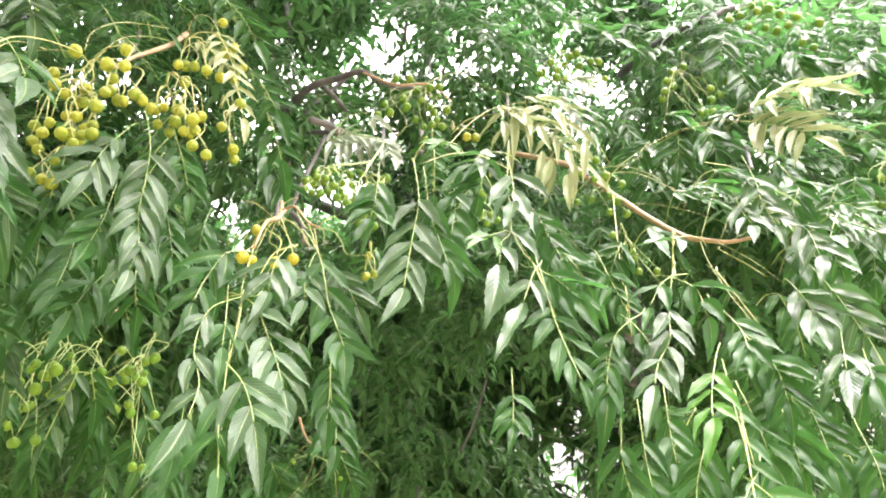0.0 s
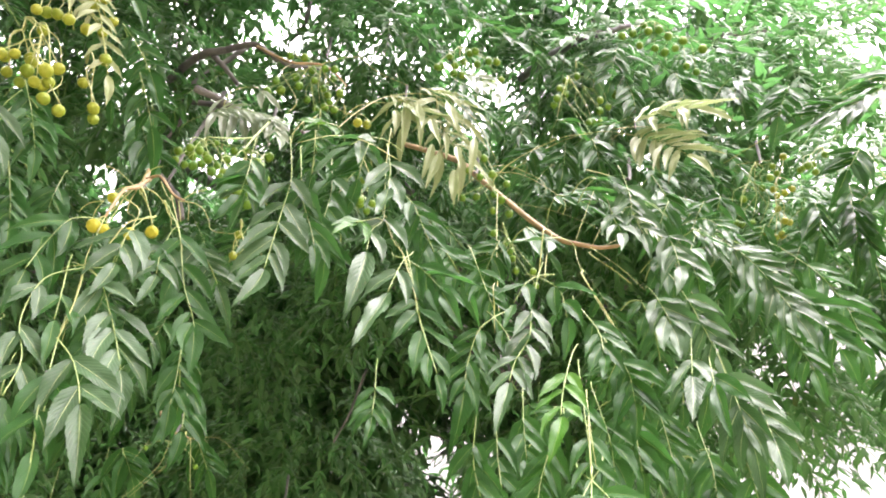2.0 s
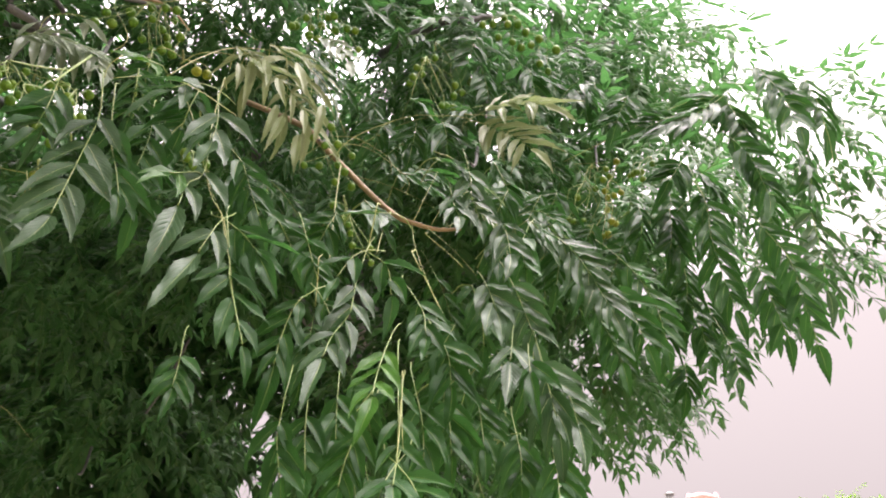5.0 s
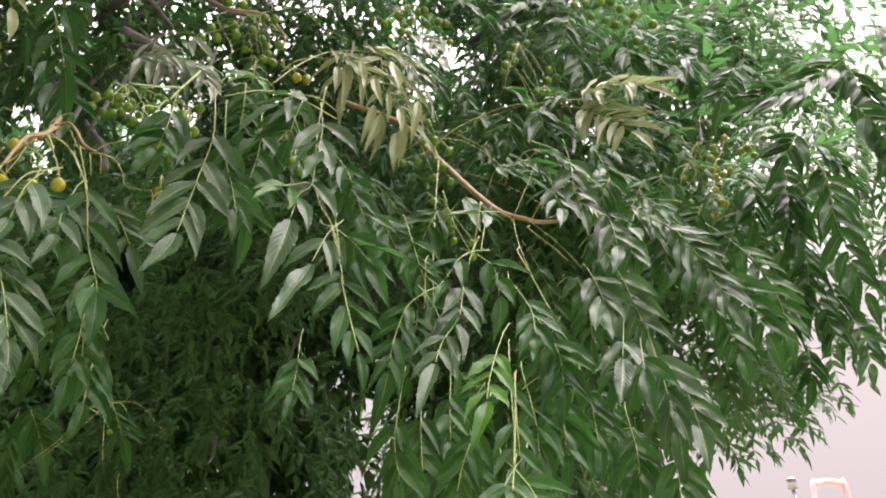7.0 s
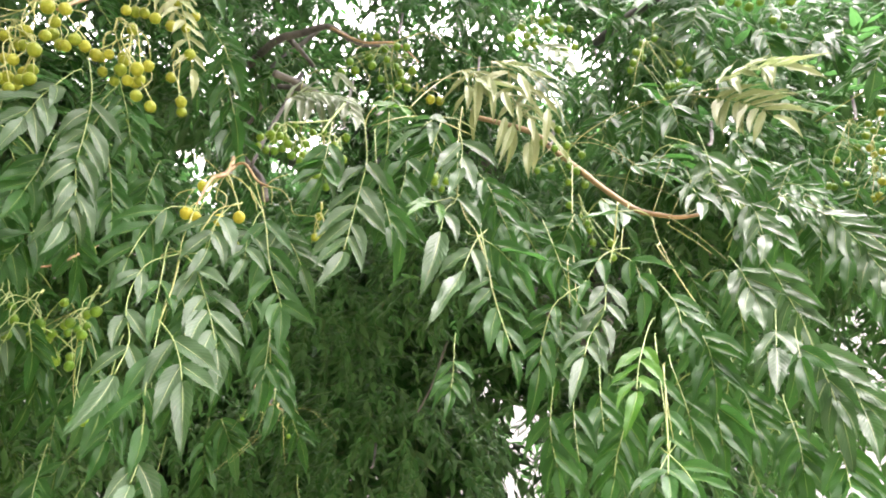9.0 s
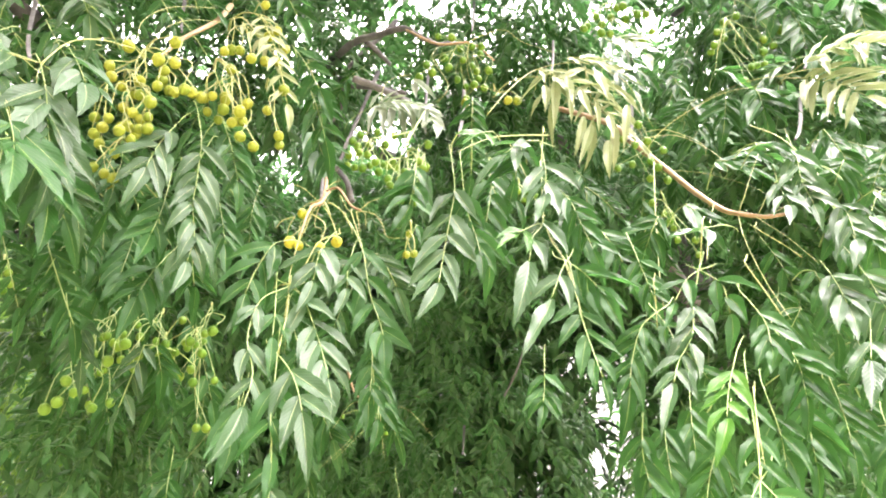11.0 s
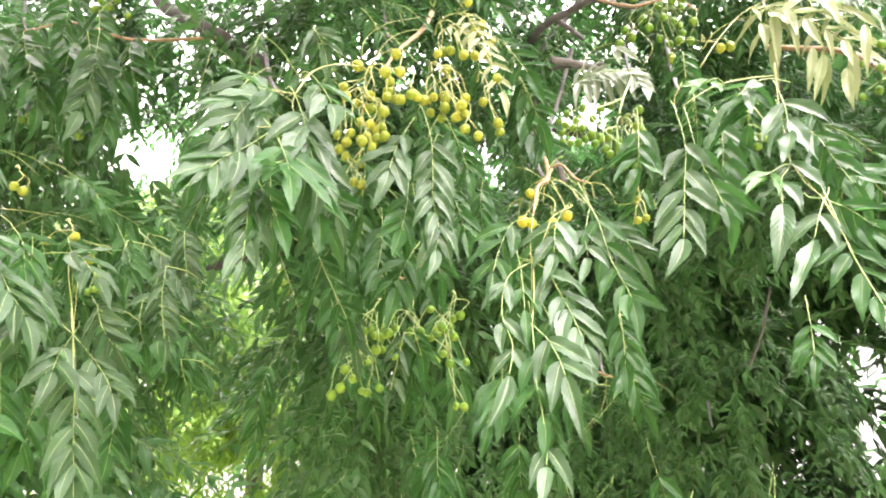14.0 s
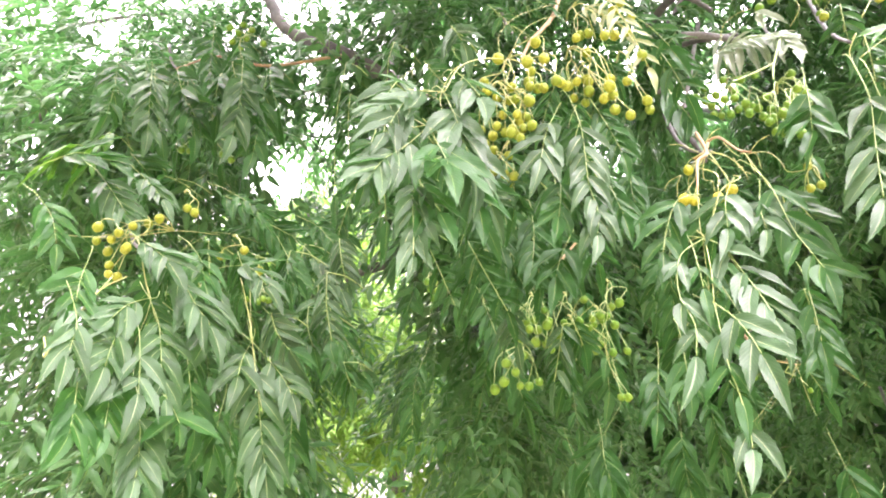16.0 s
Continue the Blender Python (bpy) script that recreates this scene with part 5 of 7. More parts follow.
stem([(0.078, 0.520, 1.883), (0.087, 0.500, 1.831), (0.093, 0.500, 1.798)], 0.0010, 0.0007)
compound_leaf((-0.010, 0.645, 2.106), (-0.010, 0.645, 2.015), 5, 0.036)
compound_leaf((-0.016, 0.845, 2.306), (-0.017, 0.845, 2.182), 5, 0.046)
compound_leaf((0.049, 0.606, 2.064), (0.030, 0.606, 1.974), 4, 0.051)
compound_leaf((0.049, 0.782, 2.165), (-0.006, 0.782, 2.052), 4, 0.046)
compound_leaf((0.006, 0.798, 2.172), (0.069, 0.798, 2.060), 4, 0.049)
compound_leaf((-0.083, 0.746, 2.031), (-0.109, 0.746, 1.953), 4, 0.038)
compound_leaf((0.009, 0.600, 1.959), (0.014, 0.600, 1.884), 4, 0.044)
compound_leaf((0.015, 0.763, 2.097), (0.032, 0.763, 1.997), 5, 0.037)
compound_leaf((-0.064, 0.620, 2.036), (-0.084, 0.620, 1.965), 4, 0.045, kind="sheen")
compound_leaf((0.090, 0.600, 1.973), (0.125, 0.600, 1.920), 4, 0.045)
compound_leaf((0.171, 0.981, 2.220), (0.249, 0.981, 2.133), 5, 0.044)
spray([(-0.029, 0.566, 2.027), (-0.023, 0.551, 1.974), (-0.027, 0.536, 1.925), (-0.030, 0.521, 1.887), (-0.032, 0.506, 1.856)], 5, 0.043, "sheen", end=0.043)
spray([(-0.018, 0.568, 2.014), (-0.012, 0.559, 1.960), (-0.002, 0.550, 1.923), (0.003, 0.540, 1.900)], 4, 0.041, end=0.038)
spray([(0.062, 0.561, 2.036), (0.044, 0.548, 2.026), (0.028, 0.535, 2.005)], 2, 0.044, "sheen", end=0.052)
spray([(0.015, 0.568, 2.053), (0.004, 0.540, 2.033)], 1, 0.031, "bright", end=0.042)
spray([(0.063, 0.555, 1.996), (0.062, 0.535, 1.930), (0.051, 0.516, 1.904), (0.046, 0.496, 1.872)], 2, 0.041, "sheen", end=0.066)
spray([(0.056, 0.526, 1.922), (0.037, 0.501, 1.901)], 1, 0.029, "bright", end=0.034)
spray([(0.081, 0.533, 1.888), (0.095, 0.518, 1.869), (0.106, 0.502, 1.846)], 3, 0.040, end=0.044)
spray([(0.080, 0.523, 1.883), (0.073, 0.511, 1.865), (0.064, 0.499, 1.839)], 1, 0.039, "sheen", end=0.062)
spray([(0.083, 0.522, 1.880), (0.087, 0.509, 1.840), (0.087, 0.496, 1.822), (0.092, 0.483, 1.792), (0.097, 0.469, 1.764)], 4, 0.034, end=0.029)
spray([(0.078, 0.605, 2.011), (0.095, 0.593, 1.983), (0.104, 0.582, 1.949), (0.112, 0.570, 1.917)], 4, 0.039)
spray([(0.069, 0.668, 1.834), (0.067, 0.651, 1.802), (0.064, 0.635, 1.780)], 3, 0.033)
spray([(0.065, 0.556, 2.023), (0.067, 0.542, 1.987), (0.064, 0.528, 1.957)], 2, 0.045, "sheen")
spray([(-0.071, 0.625, 2.067), (-0.071, 0.609, 2.018), (-0.073, 0.593, 1.979)], 3, 0.046)
spray([(0.011, 0.630, 2.054), (0.013, 0.614, 2.006), (0.008, 0.599, 1.960)], 3, 0.043)

bough((0.130, 1.050, 2.514), "bough with young pale yellow leaves hanging in a fringe")
spray([(-0.230, 0.978, 2.371), (-0.175, 0.965, 2.390), (-0.110, 0.950, 2.370)], 6, 0.046, "glare", spread=12)
spray([(-0.150, 0.994, 2.416), (-0.109, 0.975, 2.385), (-0.086, 0.953, 2.332)], 4, 0.048, "glare")
spray([(0.229, 1.014, 2.570), (0.265, 0.979, 2.533), (0.287, 0.947, 2.470)], 4, 0.052, "glare")
stem([(0.006, 0.900, 2.310), (0.047, 0.950, 2.402), (0.103, 1.000, 2.485), (0.190, 1.000, 2.496), (0.260, 1.000, 2.450), (0.300, 1.000, 2.351)], 0.0028, 0.0020)
compound_leaf((0.098, 0.950, 2.443), (0.286, 0.950, 2.278), 6, 0.083, kind="pale", wide=0.62)
compound_leaf((0.120, 0.960, 2.449), (0.118, 0.960, 2.310), 2, 0.080, kind="pale", wide=0.62)
compound_leaf((0.182, 0.960, 2.456), (0.191, 0.960, 2.269), 3, 0.084, kind="pale", wide=0.62)
compound_leaf((0.232, 0.970, 2.431), (0.222, 0.970, 2.270), 2, 0.079, kind="pale", wide=0.62)
compound_leaf((0.155, 0.980, 2.494), (0.288, 0.980, 2.453), 5, 0.063, kind="pale")
compound_leaf((-0.200, 1.000, 2.409), (-0.096, 1.000, 2.389), 7, 0.043, kind="glare", face=(-0.1, -0.75, 0.6))
leaflet((-0.198, 0.990, 2.397), (-0.210, 0.980, 2.336), 0.020, "glare")
leaflet((-0.185, 0.990, 2.402), (-0.185, 0.980, 2.329), 0.021, "glare")
leaflet((-0.169, 0.990, 2.399), (-0.166, 0.980, 2.326), 0.022, "glare")
leaflet((-0.153, 0.990, 2.397), (-0.142, 0.980, 2.326), 0.020, "glare")
leaflet((-0.136, 0.990, 2.394), (-0.120, 0.980, 2.326), 0.020, "glare")
leaflet((-0.118, 0.990, 2.389), (-0.097, 0.980, 2.336), 0.019, "glare")
leaflet((-0.101, 0.990, 2.386), (-0.078, 0.980, 2.357), 0.017, "glare")
leaflet((-0.134, 0.990, 2.456), (-0.095, 0.980, 2.401), 0.023, "glare")
leaflet((-0.129, 0.990, 2.450), (-0.126, 0.980, 2.407), 0.019, "glare")
stem([(-0.200, 1.000, 2.410), (-0.159, 1.000, 2.413), (-0.096, 1.000, 2.394)], 0.0016, 0.0010)
compound_leaf((0.234, 1.050, 2.558), (0.309, 1.050, 2.429), 4, 0.077, kind="sheen")
compound_leaf((0.267, 1.208, 2.743), (0.384, 1.208, 2.591), 5, 0.062)
compound_leaf((0.278, 1.100, 2.832), (0.433, 1.100, 2.751), 6, 0.069)
compound_leaf((0.306, 1.456, 3.381), (0.551, 1.456, 3.266), 6, 0.066)
leaflet((0.170, 0.940, 2.333), (0.154, 0.930, 2.253), 0.021, "pale")
leaflet((0.182, 0.940, 2.316), (0.158, 0.930, 2.231), 0.021, "pale")
leaflet((0.209, 0.940, 2.284), (0.200, 0.930, 2.208), 0.024, "pale")
leaflet((0.125, 0.940, 2.411), (0.112, 0.930, 2.301), 0.025, "pale")
leaflet((0.146, 0.940, 2.418), (0.144, 0.930, 2.323), 0.025, "pale")
leaflet((0.245, 0.940, 2.355), (0.238, 0.930, 2.264), 0.021, "pale")
leaflet((0.197, 0.940, 2.431), (0.209, 0.930, 2.359), 0.026, "pale")
leaflet((0.106, 0.940, 2.399), (0.116, 0.930, 2.335), 0.022, "pale")

bough((-0.028, 1.100, 2.669), "high bough with bunches of small green berries")
twig([(-0.189, 1.200, 2.771), (-0.100, 1.100, 2.637), (-0.028, 1.100, 2.637), (0.020, 1.100, 2.589)], 0.0033, 0.0018)
stem([(-0.040, 1.100, 2.637), (0.009, 1.100, 2.664), (0.045, 1.100, 2.669), (0.080, 1.100, 2.636), (0.145, 1.100, 2.607)], 0.0024, 0.0018)
stem([(-0.086, 1.000, 2.411), (-0.067, 1.000, 2.451), (-0.105, 1.050, 2.560), (-0.093, 1.100, 2.634)], 0.0021, 0.0018)
stem([(-0.202, 1.050, 2.455), (-0.196, 1.050, 2.494), (-0.171, 1.050, 2.513), (-0.143, 1.050, 2.516)], 0.0022, 0.0017)
stem([(0.017, 1.000, 2.420), (0.039, 1.000, 2.449), (0.071, 1.000, 2.464), (0.108, 1.000, 2.467)], 0.0026, 0.0021)
stem([(-0.034, 1.100, 2.637), (-0.037, 1.100, 2.582), (-0.030, 1.100, 2.536)], 0.0024, 0.0017)
stem([(-0.057, 1.100, 2.634), (-0.072, 1.100, 2.597), (-0.074, 1.100, 2.566)], 0.0018, 0.0018)
panicle((-0.028, 1.100, 2.637), [(-0.131, 1.071, 2.527), (-0.104, 1.147, 2.698), (-0.070, 1.098, 2.651), (-0.025, 1.074, 2.604), (-0.010, 1.142, 2.643), (-0.044, 1.080, 2.575), (-0.028, 1.130, 2.601), (-0.018, 1.149, 2.601), (-0.013, 1.131, 2.567), (-0.040, 1.142, 2.556), (-0.057, 1.115, 2.554), (-0.073, 1.078, 2.555), (-0.110, 1.112, 2.570), (-0.001, 1.066, 2.493), (-0.022, 1.126, 2.548), (-0.038, 1.107, 2.498), (0.008, 1.068, 2.538), (-0.085, 1.116, 2.612), (-0.120, 1.091, 2.574), (-0.053, 1.132, 2.650), (-0.006, 1.069, 2.600)], 0.0099, "green")
panicle((0.018, 1.000, 2.451), [(0.044, 0.997, 2.411), (0.061, 1.009, 2.419), (-0.035, 1.016, 2.422)], 0.0093, "ripe")
panicle((-0.213, 1.150, 2.452), [(-0.253, 1.111, 2.389), (-0.236, 1.133, 2.409), (-0.217, 1.111, 2.423), (-0.209, 1.175, 2.435), (-0.164, 1.140, 2.433), (-0.253, 1.123, 2.425), (-0.283, 1.188, 2.454), (-0.195, 1.189, 2.466)], 0.0092, "green")
panicle((-0.117, 0.950, 2.269), [(-0.098, 0.972, 2.301), (-0.098, 0.954, 2.244), (-0.131, 0.934, 2.224), (-0.116, 0.926, 2.206), (-0.152, 0.973, 2.256), (-0.108, 0.932, 2.221), (-0.130, 0.927, 2.203), (-0.164, 0.959, 2.252)], 0.0086, "green")
panicle((0.269, 1.150, 2.786), [(0.223, 1.144, 2.714), (0.252, 1.126, 2.702), (0.285, 1.182, 2.773), (0.297, 1.168, 2.787), (0.315, 1.174, 2.761), (0.317, 1.131, 2.667), (0.329, 1.109, 2.643), (0.370, 1.175, 2.723), (0.248, 1.120, 2.674), (0.300, 1.126, 2.753), (0.334, 1.143, 2.744), (0.267, 1.122, 2.672), (0.355, 1.151, 2.752), (0.211, 1.115, 2.682), (0.239, 1.115, 2.715)], 0.0101, "green")
panicle((0.571, 1.200, 2.836), [(0.547, 1.219, 2.785), (0.570, 1.203, 2.787), (0.537, 1.217, 2.753), (0.631, 1.224, 2.724), (0.670, 1.224, 2.768), (0.640, 1.207, 2.703), (0.678, 1.236, 2.771)], 0.0106, "green")
panicle((0.808, 1.200, 3.012), [(0.692, 1.173, 2.912), (0.735, 1.195, 2.950), (0.778, 1.244, 2.964), (0.761, 1.164, 2.930), (0.806, 1.222, 2.936), (0.841, 1.237, 2.942), (0.858, 1.213, 2.935), (0.817, 1.170, 2.927), (0.794, 1.169, 2.946), (0.862, 1.191, 2.853), (0.927, 1.249, 2.896), (0.913, 1.181, 2.909), (0.857, 1.172, 2.920), (0.776, 1.202, 2.994)], 0.0125, "green")
stem([(0.531, 1.167, 2.750), (0.502, 1.163, 2.663), (0.487, 1.162, 2.603)], 0.0031, 0.0018)
stem([(0.531, 1.167, 2.750), (0.555, 1.169, 2.695), (0.576, 1.172, 2.642)], 0.0031, 0.0018)
panicle((0.533, 1.167, 2.745), [(0.525, 1.179, 2.703), (0.487, 1.143, 2.654), (0.484, 1.159, 2.648), (0.510, 1.177, 2.718), (0.617, 1.198, 2.713), (0.603, 1.180, 2.663), (0.573, 1.161, 2.611), (0.599, 1.179, 2.628), (0.542, 1.157, 2.567), (0.555, 1.141, 2.545), (0.560, 1.155, 2.604)], 0.0097, "green")
panicle((-0.085, 0.700, 2.012), [(-0.088, 0.715, 2.003), (-0.089, 0.708, 1.972), (-0.078, 0.692, 1.966)], 0.0059, "ripe")
panicle((0.049, 0.750, 2.100), [(0.051, 0.750, 2.116), (0.048, 0.776, 2.096), (0.062, 0.742, 2.076), (0.056, 0.746, 2.067), (0.071, 0.768, 2.086), (0.046, 0.721, 2.066)], 0.0059, "green")

bough((0.244, 0.950, 2.290), "bough with a bare red-brown twig, stripped stalks and hanging leaves")
green_stem([(0.215, 0.497, 1.751), (0.203, 0.469, 1.718), (0.194, 0.451, 1.690)], 0.0011, 0.0009)
green_stem([(0.207, 0.532, 1.925), (0.203, 0.533, 1.901), (0.200, 0.535, 1.881)], 0.0012, 0.0010)
green_stem([(0.246, 0.549, 1.891), (0.257, 0.544, 1.863), (0.270, 0.538, 1.827)], 0.0014, 0.0010)
green_stem([(0.327, 0.710, 2.007), (0.348, 0.700, 1.983), (0.365, 0.692, 1.961)], 0.0015, 0.0010)
green_stem([(0.161, 0.547, 1.871), (0.161, 0.547, 1.854), (0.160, 0.547, 1.829)], 0.0010, 0.0008)
twig([(0.167, 1.400, 2.689), (0.252, 1.150, 2.464), (0.266, 1.020, 2.331), (0.295, 0.950, 2.239), (0.311, 0.860, 2.141), (0.324, 0.800, 2.080), (0.341, 0.780, 2.062), (0.369, 0.770, 2.053), (0.398, 0.760, 2.054)], 0.0064, 0.0022)
stem([(0.337, 0.780, 2.062), (0.362, 0.790, 2.117), (0.385, 0.800, 2.166)], 0.0018, 0.0012)
stem([(0.358, 0.770, 2.056), (0.392, 0.780, 2.110), (0.441, 0.790, 2.140), (0.455, 0.790, 2.135)], 0.0015, 0.0012)
stem([(0.354, 0.770, 2.053), (0.371, 0.730, 2.004), (0.386, 0.700, 1.957)], 0.0018, 0.0010)
stem([(0.369, 0.770, 2.053), (0.416, 0.780, 2.083)], 0.0015, 0.0011)
stem([(0.273, 0.920, 2.229), (0.249, 0.850, 2.108), (0.227, 0.780, 1.984), (0.217, 0.740, 1.916)], 0.0027, 0.0016)
stem([(0.297, 0.930, 2.220), (0.348, 0.900, 2.194), (0.403, 0.860, 2.143), (0.420, 0.840, 2.102)], 0.0014, 0.0008)
stem([(0.277, 1.000, 2.327), (0.338, 1.000, 2.332), (0.386, 0.980, 2.288), (0.401, 0.960, 2.245)], 0.0020, 0.0014)
stem([(0.314, 0.800, 2.087), (0.275, 0.720, 2.007), (0.242, 0.640, 1.934)], 0.0023, 0.0015)
stem([(0.338, 0.785, 2.065), (0.324, 0.740, 2.006), (0.314, 0.680, 1.931), (0.308, 0.620, 1.862)], 0.0019, 0.0011)
panicle((0.282, 0.973, 2.283), [(0.234, 0.951, 2.293), (0.252, 0.944, 2.277), (0.265, 0.961, 2.329), (0.272, 0.940, 2.281), (0.293, 0.930, 2.257), (0.278, 0.957, 2.253), (0.252, 0.978, 2.260), (0.222, 0.952, 2.237), (0.285, 0.940, 2.231), (0.274, 0.954, 2.218), (0.300, 0.951, 2.213)], 0.0076, "green")
panicle((0.282, 0.932, 2.181), [(0.267, 0.933, 2.162), (0.272, 0.927, 2.103), (0.283, 0.932, 2.141), (0.284, 0.907, 2.116), (0.297, 0.927, 2.094), (0.322, 0.920, 2.090), (0.294, 0.930, 2.116), (0.321, 0.910, 2.061)], 0.0066, "green")
stem([(0.210, 0.967, 2.242), (0.218, 0.965, 2.258), (0.252, 0.969, 2.296)], 0.0019, 0.0019)
stem([(0.266, 0.966, 2.265), (0.299, 0.959, 2.311), (0.348, 0.949, 2.346), (0.406, 0.937, 2.374), (0.455, 0.927, 2.379)], 0.0024, 0.0015)
stem([(0.275, 0.974, 2.322), (0.311, 0.967, 2.322), (0.350, 0.949, 2.291), (0.365, 0.946, 2.273), (0.365, 0.946, 2.254)], 0.0019, 0.0014)
stem([(0.373, 0.934, 2.255), (0.391, 0.930, 2.229), (0.385, 0.931, 2.204)], 0.0014, 0.0014)
stem([(0.210, 0.967, 2.245), (0.215, 0.966, 2.298), (0.228, 0.973, 2.334)], 0.0019, 0.0015)
compound_leaf((0.275, 0.741, 1.826), (0.221, 0.741, 1.754), 5, 0.031)
stem([(0.217, 0.500, 1.766), (0.205, 0.470, 1.725), (0.202, 0.460, 1.699)], 0.0013, 0.0009)
compound_leaf((0.405, 0.753, 1.970), (0.423, 0.753, 1.850), 5, 0.048)
compound_leaf((0.152, 0.750, 2.024), (0.198, 0.750, 1.939), 4, 0.055)
compound_leaf((0.253, 0.720, 2.046), (0.298, 0.720, 1.991), 3, 0.058)
compound_leaf((0.239, 0.800, 2.070), (0.198, 0.800, 1.978), 4, 0.059)
spray([(0.237, 0.566, 1.940), (0.207, 0.545, 1.925)], 1, 0.032, "sheen")
spray([(0.197, 0.526, 1.876), (0.182, 0.517, 1.863), (0.167, 0.507, 1.839)], 1, 0.032, end=0.028)
spray([(0.196, 0.525, 1.876), (0.184, 0.514, 1.839), (0.176, 0.501, 1.808), (0.160, 0.490, 1.783), (0.151, 0.477, 1.763)], 5, 0.033, "sheen", end=0.049)
spray([(0.158, 0.538, 1.840), (0.142, 0.533, 1.823), (0.131, 0.526, 1.792), (0.126, 0.518, 1.769)], 4, 0.030, end=0.047)
spray([(0.161, 0.548, 1.844), (0.166, 0.532, 1.823), (0.167, 0.517, 1.803)], 2, 0.028)
spray([(0.209, 0.499, 1.795), (0.198, 0.486, 1.774), (0.188, 0.472, 1.753), (0.180, 0.457, 1.734)], 3, 0.032, "bright", end=0.043)
spray([(0.216, 0.507, 1.783), (0.209, 0.488, 1.749), (0.202, 0.469, 1.714), (0.194, 0.451, 1.692)], 3, 0.029, end=0.026)
spray([(0.194, 0.451, 1.690), (0.183, 0.442, 1.677), (0.175, 0.432, 1.664)], 2, 0.028, "sheen")
spray([(0.194, 0.451, 1.690), (0.197, 0.437, 1.679), (0.197, 0.423, 1.668)], 2, 0.028)
spray([(0.194, 0.451, 1.690), (0.184, 0.429, 1.674)], 1, 0.030)
spray([(0.185, 0.487, 1.728), (0.177, 0.481, 1.714), (0.168, 0.475, 1.695), (0.162, 0.468, 1.678)], 4, 0.028, end=0.032)
spray([(0.140, 0.543, 1.754), (0.134, 0.530, 1.719), (0.135, 0.516, 1.691)], 3, 0.033)
spray([(0.158, 0.612, 1.943), (0.164, 0.595, 1.901), (0.168, 0.577, 1.866)], 4, 0.032)
spray([(0.200, 0.536, 1.880), (0.211, 0.517, 1.858), (0.209, 0.502, 1.827)], 2, 0.035)
spray([(0.247, 0.561, 1.862), (0.252, 0.543, 1.834), (0.248, 0.528, 1.809)], 3, 0.034)
spray([(0.267, 0.553, 1.823), (0.270, 0.535, 1.795), (0.265, 0.520, 1.765)], 4, 0.037)
spray([(0.242, 0.542, 1.771), (0.242, 0.526, 1.736), (0.237, 0.512, 1.706)], 3, 0.036)
spray([(0.281, 0.568, 1.781), (0.277, 0.553, 1.747), (0.271, 0.539, 1.715)], 4, 0.036)
spray([(0.163, 0.569, 1.763), (0.159, 0.555, 1.730), (0.157, 0.540, 1.700)], 3, 0.031)
spray([(0.191, 0.582, 1.783), (0.186, 0.568, 1.753), (0.182, 0.553, 1.726)], 3, 0.032)

bough((0.609, 1.050, 2.512), "bough with pale feathery leaves spread like a fan")
spray([(0.591, 1.085, 2.523), (0.625, 1.044, 2.534), (0.666, 0.997, 2.524), (0.694, 0.954, 2.492)], 8, 0.084, "pale", slim=0.62, spread=20)
spray([(0.586, 1.076, 2.511), (0.612, 1.040, 2.481), (0.639, 1.002, 2.439), (0.658, 0.967, 2.386)], 8, 0.078, "pale", slim=0.62, spread=18)
stem([(0.415, 1.300, 2.560), (0.473, 1.150, 2.530), (0.542, 1.080, 2.516), (0.604, 1.050, 2.491)], 0.0033, 0.0017)
spray([(0.618, 1.078, 2.562), (0.568, 1.104, 2.547), (0.533, 1.121, 2.506)], 5, 0.055, "sheen", slim=0.7)
stem([(0.535, 1.000, 2.458), (0.591, 1.000, 2.471), (0.655, 1.000, 2.474), (0.705, 1.000, 2.463)], 0.0021, 0.0011)
compound_leaf((0.512, 1.050, 2.470), (0.530, 1.050, 2.349), 4, 0.080)
compound_leaf((0.463, 1.100, 2.556), (0.547, 1.100, 2.511), 5, 0.064)
compound_leaf((0.425, 1.152, 2.509), (0.513, 1.152, 2.465), 6, 0.054)
compound_leaf((0.669, 1.382, 2.691), (0.775, 1.382, 2.637), 6, 0.055)
compound_leaf((0.476, 1.100, 2.497), (0.455, 1.100, 2.372), 4, 0.078)
compound_leaf((0.649, 1.466, 2.709), (0.632, 1.466, 2.549), 5, 0.082)
compound_leaf((0.436, 1.150, 2.523), (0.361, 1.150, 2.407), 4, 0.082)
compound_leaf((0.527, 1.302, 2.599), (0.426, 1.302, 2.472), 5, 0.077)
compound_leaf((0.573, 1.431, 2.660), (0.499, 1.431, 2.523), 5, 0.079)
compound_leaf((0.691, 1.200, 2.799), (0.714, 1.200, 2.610), 5, 0.091)
compound_leaf((0.896, 1.362, 3.030), (0.965, 1.362, 2.807), 6, 0.078)
compound_leaf((0.690, 1.563, 2.997), (0.768, 1.563, 2.768), 6, 0.094)
compound_leaf((0.834, 1.200, 2.835), (0.848, 1.200, 2.642), 5, 0.092)
compound_leaf((1.059, 1.555, 3.096), (1.073, 1.555, 2.857), 6, 0.092)
compound_leaf((0.684, 1.200, 2.893), (0.633, 1.200, 2.710), 5, 0.094)

bough((0.418, 0.758, 2.162), "bough of broad green leaves with painted sheen cascading to the side")
stem([(0.449, 0.956, 2.321), (0.426, 0.807, 2.195), (0.425, 0.735, 2.095), (0.424, 0.694, 1.999), (0.432, 0.671, 1.931)], 0.0029, 0.0010)
compound_leaf((0.360, 0.732, 2.140), (0.425, 0.714, 2.108), 4, 0.055)
compound_leaf((0.347, 0.854, 2.190), (0.424, 0.833, 2.154), 5, 0.047)
